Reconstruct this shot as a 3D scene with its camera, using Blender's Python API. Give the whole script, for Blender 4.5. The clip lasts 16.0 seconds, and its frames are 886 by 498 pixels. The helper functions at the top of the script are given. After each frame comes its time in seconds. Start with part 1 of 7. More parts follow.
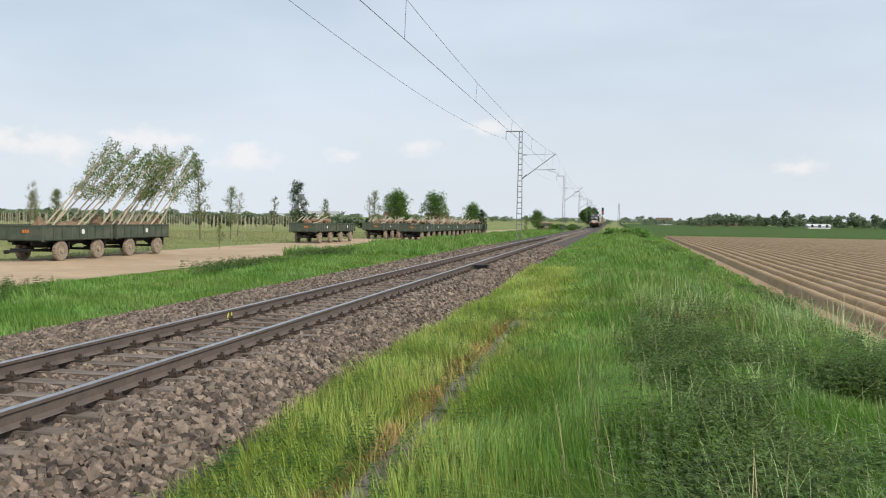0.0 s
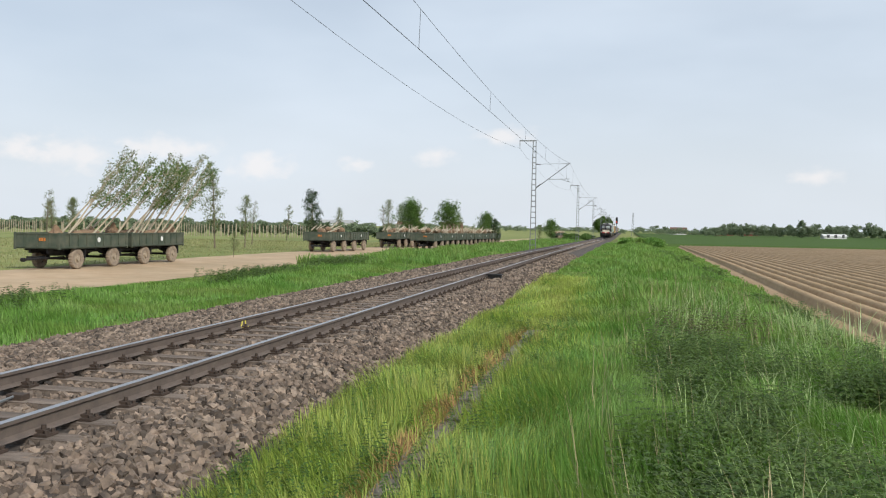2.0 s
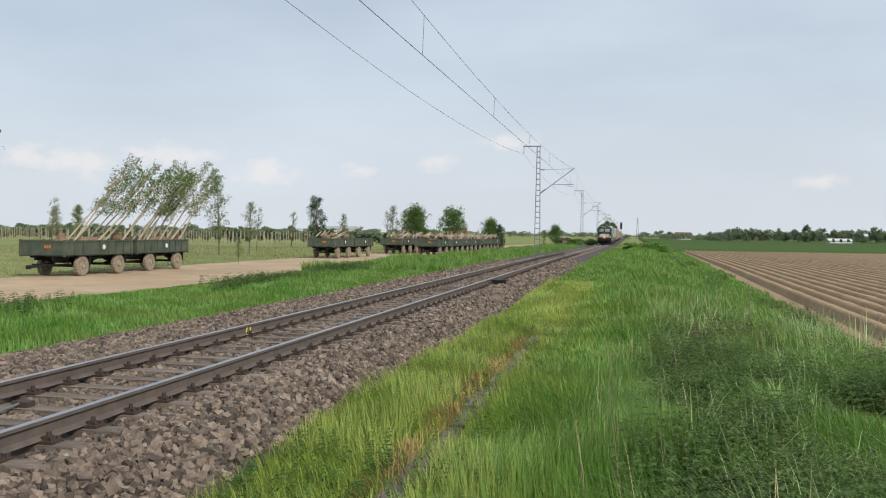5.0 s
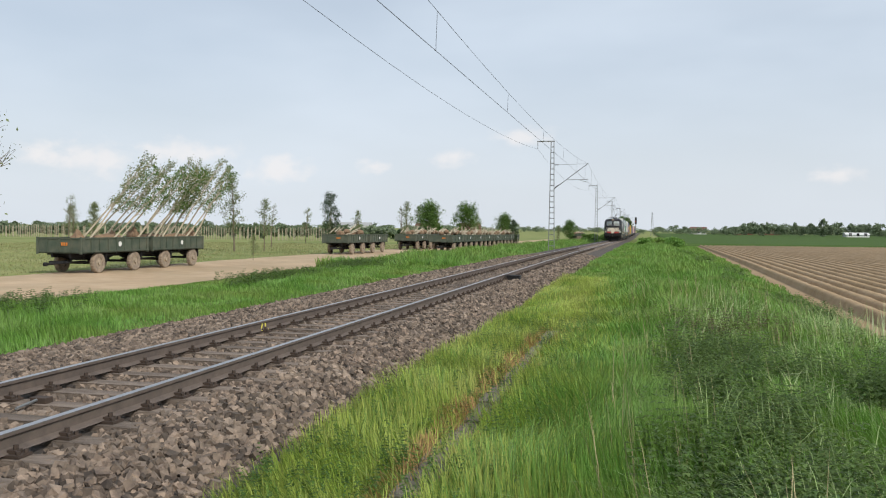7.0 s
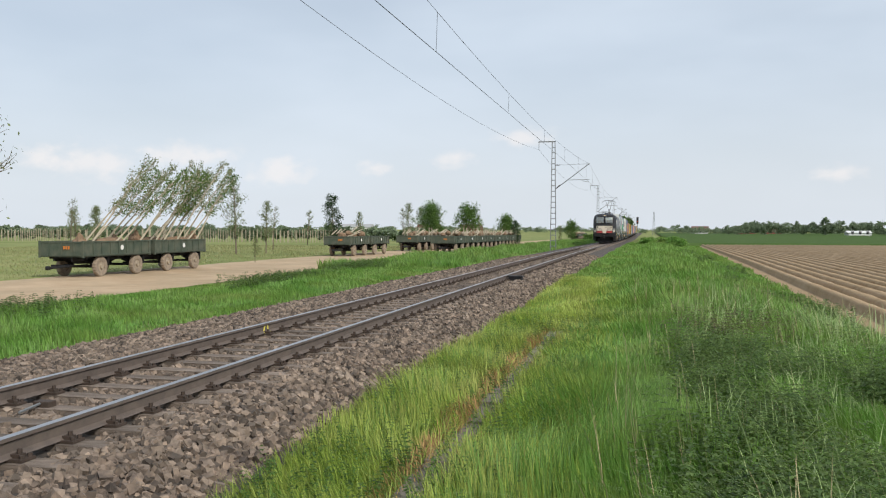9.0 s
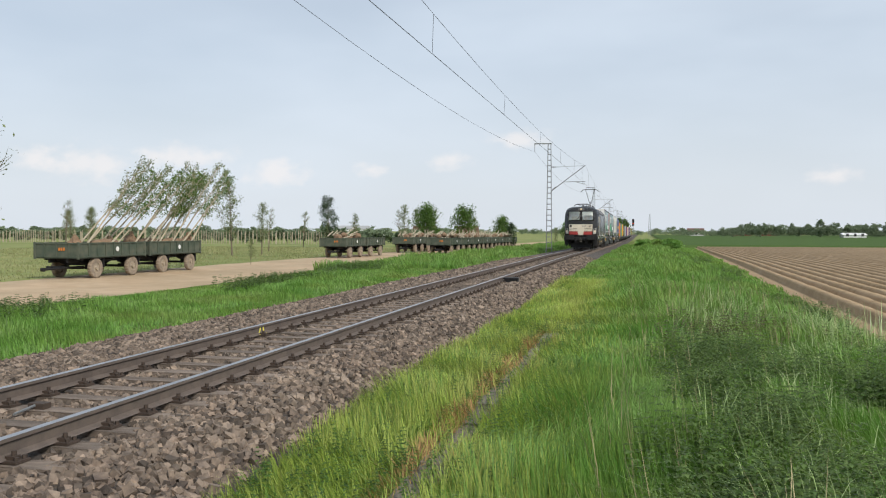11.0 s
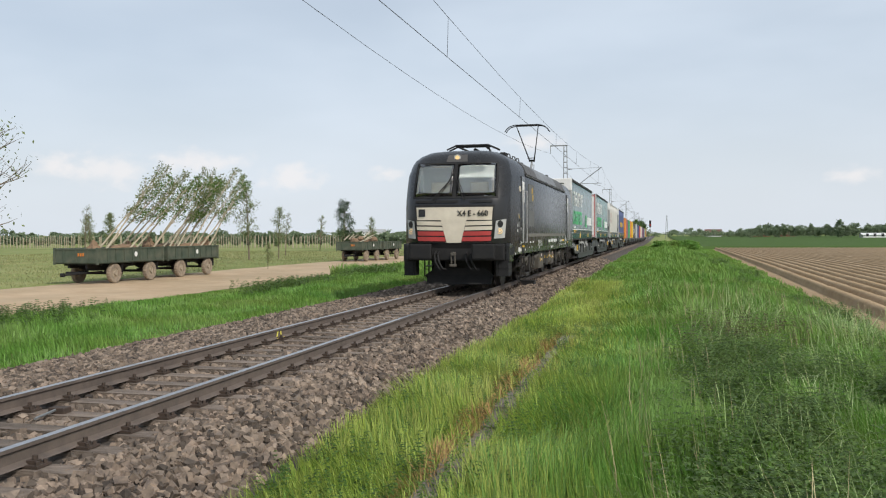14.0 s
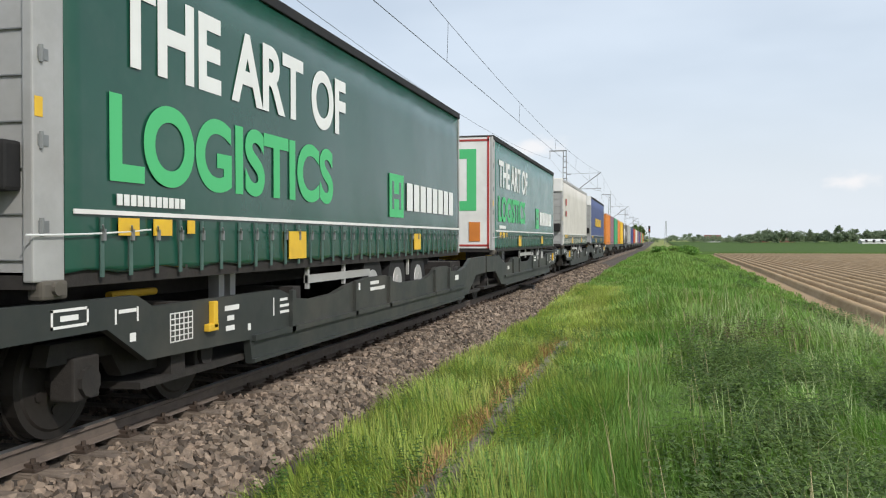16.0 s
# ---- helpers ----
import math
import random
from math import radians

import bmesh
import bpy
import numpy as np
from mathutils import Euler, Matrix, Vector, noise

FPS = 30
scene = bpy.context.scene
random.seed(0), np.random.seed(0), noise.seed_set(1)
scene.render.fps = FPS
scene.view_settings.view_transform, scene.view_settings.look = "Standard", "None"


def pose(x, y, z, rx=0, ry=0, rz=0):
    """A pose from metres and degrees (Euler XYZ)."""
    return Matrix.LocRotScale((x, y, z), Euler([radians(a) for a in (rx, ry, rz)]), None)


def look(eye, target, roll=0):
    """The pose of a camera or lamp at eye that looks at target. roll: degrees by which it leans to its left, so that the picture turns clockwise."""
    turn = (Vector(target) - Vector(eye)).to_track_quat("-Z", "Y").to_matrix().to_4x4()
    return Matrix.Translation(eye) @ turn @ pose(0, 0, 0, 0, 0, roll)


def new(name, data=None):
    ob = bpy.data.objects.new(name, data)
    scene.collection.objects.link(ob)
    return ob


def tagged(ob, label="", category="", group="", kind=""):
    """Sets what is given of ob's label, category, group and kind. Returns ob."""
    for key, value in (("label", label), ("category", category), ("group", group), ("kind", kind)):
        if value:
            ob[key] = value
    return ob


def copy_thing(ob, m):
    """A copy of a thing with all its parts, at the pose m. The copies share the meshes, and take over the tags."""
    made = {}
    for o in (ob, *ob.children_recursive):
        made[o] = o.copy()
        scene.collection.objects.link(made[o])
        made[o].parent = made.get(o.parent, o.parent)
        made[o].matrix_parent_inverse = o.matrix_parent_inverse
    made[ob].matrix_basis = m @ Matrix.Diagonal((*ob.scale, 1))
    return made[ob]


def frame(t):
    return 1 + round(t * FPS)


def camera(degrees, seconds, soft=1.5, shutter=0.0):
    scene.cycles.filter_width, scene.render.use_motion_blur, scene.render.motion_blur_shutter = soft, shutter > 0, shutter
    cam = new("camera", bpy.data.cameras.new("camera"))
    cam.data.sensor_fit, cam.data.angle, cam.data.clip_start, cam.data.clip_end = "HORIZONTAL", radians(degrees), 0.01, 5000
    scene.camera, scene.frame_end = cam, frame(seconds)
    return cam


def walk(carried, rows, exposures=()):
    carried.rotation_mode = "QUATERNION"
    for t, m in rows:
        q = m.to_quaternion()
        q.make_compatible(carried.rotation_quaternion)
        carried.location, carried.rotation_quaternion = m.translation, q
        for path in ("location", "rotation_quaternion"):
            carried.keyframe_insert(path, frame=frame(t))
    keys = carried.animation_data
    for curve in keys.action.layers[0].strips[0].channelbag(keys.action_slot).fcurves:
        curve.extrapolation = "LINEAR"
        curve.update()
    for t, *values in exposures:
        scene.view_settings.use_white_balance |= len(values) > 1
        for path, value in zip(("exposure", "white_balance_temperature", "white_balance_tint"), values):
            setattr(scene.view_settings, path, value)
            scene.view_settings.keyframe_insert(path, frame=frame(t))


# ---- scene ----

# ---- camera: a standing observer beside the line, panning slightly ----
# the world's y runs along the track, z = 0 is the top of the rails
EYE = (0.0, 0.0, 1.575)
TRACK_X = -5.443          # middle of the track
SPEED = 19.1              # of the train, metres a second
cam = camera(53.52, 16.0, soft=1.15)
TURNS = (  # seconds, yaw to the left of the track, pitch, lean
    (0.0, 10.809, -2.038, 0.880),
    (0.5, 11.185, -2.058, 1.068),
    (1.0, 11.478, -1.855, 1.006),
    (1.5, 11.584, -1.649, 1.002),
    (2.0, 11.703, -1.456, 1.019),
    (2.5, 11.783, -1.103, 1.053),
    (3.0, 11.694, -0.633, 1.095),
    (3.5, 11.668, -0.542, 1.067),
    (4.0, 11.729, -0.671, 0.924),
    (6.5, 12.648, -1.411, 0.698),
    (7.0, 12.909, -1.372, 0.556),
    (7.5, 12.970, -1.407, 0.395),
    (8.0, 13.105, -1.326, 0.132),
    (8.5, 13.054, -1.331, 0.157),
    (9.0, 13.027, -1.299, 0.145),
    (11.5, 12.736, -1.178, 0.209),
    (12.0, 12.868, -1.252, 0.137),
    (12.5, 13.252, -1.306, -0.009),
    (13.0, 13.533, -1.260, -0.080),
    (13.5, 13.722, -1.174, -0.163),
    (14.0, 13.825, -0.989, -0.222),
    (14.5, 13.938, -0.914, -0.231),
    (15.0, 13.957, -0.820, -0.160),
    (15.5, 13.875, -0.698, -0.048),
    (16.0, 13.769, -0.685, -0.024),
)


def aim(yaw, pitch, lean):
    a, b = radians(yaw), radians(pitch)
    way = Vector((-math.sin(a) * math.cos(b), math.cos(a) * math.cos(b), math.sin(b)))
    return look(EYE, Vector(EYE) + way * 10, lean)


walk(cam, [(t, aim(y, p, r)) for t, y, p, r in TURNS], exposures=((0.0, 0.0), (2.4, 0.0), (3.1, -0.14), (4.0, -0.15), (6.5, -0.06), (9.0, -0.04), (14.0, -0.04), (15.0, 0.05), (16.0, 0.09)))

# ---- sky and sun ----
SUN_EL, SUN_AZ = 39.0, 129.0     # azimuth clockwise from the track's direction
world = bpy.data.worlds.new("sky")
scene.world = world
world.use_nodes = True
wn, wl = world.node_tree.nodes, world.node_tree.links
wn.clear()
w_out, w_bg = wn.new("ShaderNodeOutputWorld"), wn.new("ShaderNodeBackground")
sky = wn.new("ShaderNodeTexSky")
sky.sky_type, sky.sun_disc = "NISHITA", False
sky.sun_elevation, sky.sun_rotation = radians(SUN_EL), radians(SUN_AZ)
sky.air_density, sky.dust_density, sky.ozone_density = 1.0, 2.5, 1.5
# thin veil of high cloud and a few small heaps low over the horizon
tc = wn.new("ShaderNodeTexCoord")


def wmath(op, a, b=None, c=None):
    n = wn.new("ShaderNodeMath")
    n.operation = op
    for i, v in enumerate((a, b, c)):
        if v is None:
            continue
        if isinstance(v, (int, float)):
            n.inputs[i].default_value = v
        else:
            wl.new(v, n.inputs[i])
    return n.outputs[0]


def wramp(v, lo, hi):
    n = wn.new("ShaderNodeMapRange")
    n.interpolation_type = "SMOOTHSTEP"
    wl.new(v, n.inputs[0])
    n.inputs[1].default_value, n.inputs[2].default_value = lo, hi
    return n.outputs[0]


def wnoise(scale, detail, stretch):
    m = wn.new("ShaderNodeMapping")
    m.inputs["Scale"].default_value = stretch
    wl.new(tc.outputs["Generated"], m.inputs["Vector"])
    n = wn.new("ShaderNodeTexNoise")
    n.inputs["Scale"].default_value, n.inputs["Detail"].default_value = scale, detail
    wl.new(m.outputs[0], n.inputs["Vector"])
    return n.outputs["Fac"]


def wmix(f, a, b):
    n = wn.new("ShaderNodeMix")
    n.data_type = "RGBA"
    wl.new(f, n.inputs[0])
    for i, v in ((6, a), (7, b)):
        if isinstance(v, tuple):
            n.inputs[i].default_value = v
        else:
            wl.new(v, n.inputs[i])
    return n.outputs[2]


split = wn.new("ShaderNodeSeparateXYZ")
wl.new(tc.outputs["Generated"], split.inputs[0])
height = split.outputs["Z"]
VEIL = (7.8, 8.8, 10.0, 1.0)
veil = wmath("MULTIPLY_ADD", wramp(wnoise(2.2, 4.0, (1, 1, 3.0)), 0.3, 0.8), 0.28, 0.62)
col = wmix(veil, sky.outputs["Color"], VEIL)
haze = wmath("SUBTRACT", 1.0, wramp(height, -0.02, 0.22))
col = wmix(wmath("MULTIPLY", haze, 0.6), col, (9.0, 9.5, 10.1, 1.0))
# small heaps of cloud: degrees left of the track, degrees up, half width, half height
ragged = wnoise(42.0, 6.0, (1, 1, 1.6))
for az, el, hw, hh in ((8.0, 5.9, 2.4, 0.75), (34.7, 4.0, 2.7, 1.1), (29.0, 4.5, 3.0, 0.95), (23.6, 3.7, 2.1, 1.0), (37.6, 4.2, 1.5, 0.8), (17.5, 3.9, 1.2, 0.5), (12.3, 4.6, 1.5, 0.6), (-11.3, 3.4, 1.4, 0.6)):
    za, ze = radians(az), radians(el)
    side, top = (-math.cos(za), -math.sin(za), 0.0), (math.sin(za) * math.sin(ze), -math.cos(za) * math.sin(ze), math.cos(ze))
    way = (-math.sin(za) * math.cos(ze), math.cos(za) * math.cos(ze), math.sin(ze))
    parts = []
    for axis, half in ((side, hw), (top, hh), (way, 1.0)):
        n = wn.new("ShaderNodeVectorMath")
        n.operation = "DOT_PRODUCT"
        wl.new(tc.outputs["Generated"], n.inputs[0])
        n.inputs[1].default_value = axis
        parts.append(wmath("DIVIDE", n.outputs["Value"], math.sin(radians(half))) if axis is not way else n.outputs["Value"])
    far_off = wmath("SQRT", wmath("ADD", wmath("MULTIPLY", parts[0], parts[0]), wmath("MULTIPLY", parts[1], parts[1])))
    puff = wmath("SUBTRACT", 1.0, wramp(wmath("ADD", far_off, wmath("MULTIPLY_ADD", ragged, -2.2, 1.1)), 0.0, 1.25))
    puff = wmath("MULTIPLY", puff, wmath("GREATER_THAN", parts[2], 0.0))
    col = wmix(wmath("MULTIPLY", puff, 0.6), col, (10.2, 9.75, 9.6, 1.0))
wl.new(col, w_bg.inputs["Color"])
w_bg.inputs["Strength"].default_value = 0.096
wl.new(w_bg.outputs[0], w_out.inputs["Surface"])

sun = new("sun", bpy.data.lights.new("sun", "SUN"))
sun.data.energy, sun.data.angle, sun.data.color = 3.25, radians(1.0), (1.0, 0.95, 0.88)
a, e = radians(SUN_AZ), radians(SUN_EL)
sun.matrix_world = look((40 * math.sin(a), 40 * math.cos(a), 60), (40 * math.sin(a) - math.sin(a) * math.cos(e), 40 * math.cos(a) - math.cos(a) * math.cos(e), 60 - math.sin(e)))
scene.view_settings.exposure = 0.0

# ---- materials ----
def mat(name, c1, c2=None, scale=3.0, rough=0.7, metal=0.0, bump=0.0, bump_scale=40.0, dirt=None, dirt_amount=0.0,
        dirt_scale=1.2, vary=0.0, island=0.0, spec=0.5, emit=None, emit_strength=0.0, stretch=(1, 1, 1), rough_var=0.1, thin=False):
    """Two tones at one scale, dirt at another, fine relief, and variation between pieces."""
    m = bpy.data.materials.new(name)
    m.use_nodes = True
    n, l = m.node_tree.nodes, m.node_tree.links
    b = n["Principled BSDF"]
    co = n.new("ShaderNodeTexCoord")
    mp = n.new("ShaderNodeMapping")
    mp.inputs["Scale"].default_value = stretch
    l.new(co.outputs["Object"], mp.inputs[0])

    def tex(s, d=5.0):
        t = n.new("ShaderNodeTexNoise")
        t.inputs["Scale"].default_value, t.inputs["Detail"].default_value, t.inputs["Roughness"].default_value = s, d, 0.62
        l.new(mp.outputs[0], t.inputs["Vector"])
        return t.outputs["Fac"]

    def ramp(v, lo, hi):
        r = n.new("ShaderNodeMapRange")
        l.new(v, r.inputs[0])
        r.inputs[1].default_value, r.inputs[2].default_value = lo, hi
        return r.outputs[0]

    def mix(f, a, c):
        x = n.new("ShaderNodeMix")
        x.data_type = "RGBA"
        if isinstance(f, float):
            x.inputs[0].default_value = f
        else:
            l.new(f, x.inputs[0])
        for i, v in ((6, a), (7, c)):
            if isinstance(v, tuple):
                x.inputs[i].default_value = (*v[:3], 1)
            else:
                l.new(v, x.inputs[i])
        return x.outputs[2]

    c = mix(ramp(tex(scale), 0.35, 0.65), c1, c2 or c1)
    if dirt:
        f = n.new("ShaderNodeMath")
        f.operation = "MULTIPLY"
        l.new(ramp(tex(dirt_scale, 8.0), 0.42, 0.7), f.inputs[0])
        f.inputs[1].default_value = dirt_amount
        c = mix(f.outputs[0], c, dirt)
    for amount, source in ((vary, "ShaderNodeObjectInfo"), (island, "ShaderNodeNewGeometry")):
        if amount:
            o = n.new(source)
            h = n.new("ShaderNodeHueSaturation")
            v = n.new("ShaderNodeMapRange")
            l.new(o.outputs["Random" if amount is vary and source == "ShaderNodeObjectInfo" else "Random Per Island"], v.inputs[0])
            v.inputs[3].default_value, v.inputs[4].default_value = 1 - amount, 1 + amount
            l.new(v.outputs[0], h.inputs["Value"])
            l.new(c, h.inputs["Color"])
            c = h.outputs[0]
    l.new(c, b.inputs["Base Color"])
    b.inputs["Metallic"].default_value, b.inputs["Specular IOR Level"].default_value = metal, spec
    rr = n.new("ShaderNodeMapRange")
    l.new(tex(scale * 2.3), rr.inputs[0])
    rr.inputs[3].default_value, rr.inputs[4].default_value = max(0.02, rough - rough_var), min(1.0, rough + rough_var)
    l.new(rr.outputs[0], b.inputs["Roughness"])
    if bump:
        bp = n.new("ShaderNodeBump")
        bp.inputs["Strength"].default_value, bp.inputs["Distance"].default_value = min(1.0, bump), 0.02
        l.new(tex(bump_scale, 6.0), bp.inputs["Height"])
        l.new(bp.outputs[0], b.inputs["Normal"])
    if emit:
        b.inputs["Emission Color"].default_value, b.inputs["Emission Strength"].default_value = (*emit, 1), emit_strength
    if thin:
        tr = n.new("ShaderNodeBsdfTranslucent")
        l.new(c, tr.inputs["Color"])
        ms = n.new("ShaderNodeMixShader")
        ms.inputs[0].default_value = 0.42
        l.new(b.outputs[0], ms.inputs[1])
        l.new(tr.outputs[0], ms.inputs[2])
        l.new(ms.outputs[0], n["Material Output"].inputs["Surface"])
    return m


def glass(name, tint):
    m = bpy.data.materials.new(name)
    m.use_nodes = True
    b = m.node_tree.nodes["Principled BSDF"]
    b.inputs["Base Color"].default_value = (*tint, 1)
    b.inputs["Transmission Weight"].default_value, b.inputs["Roughness"].default_value, b.inputs["IOR"].default_value = 1.0, 0.03, 1.95
    return m


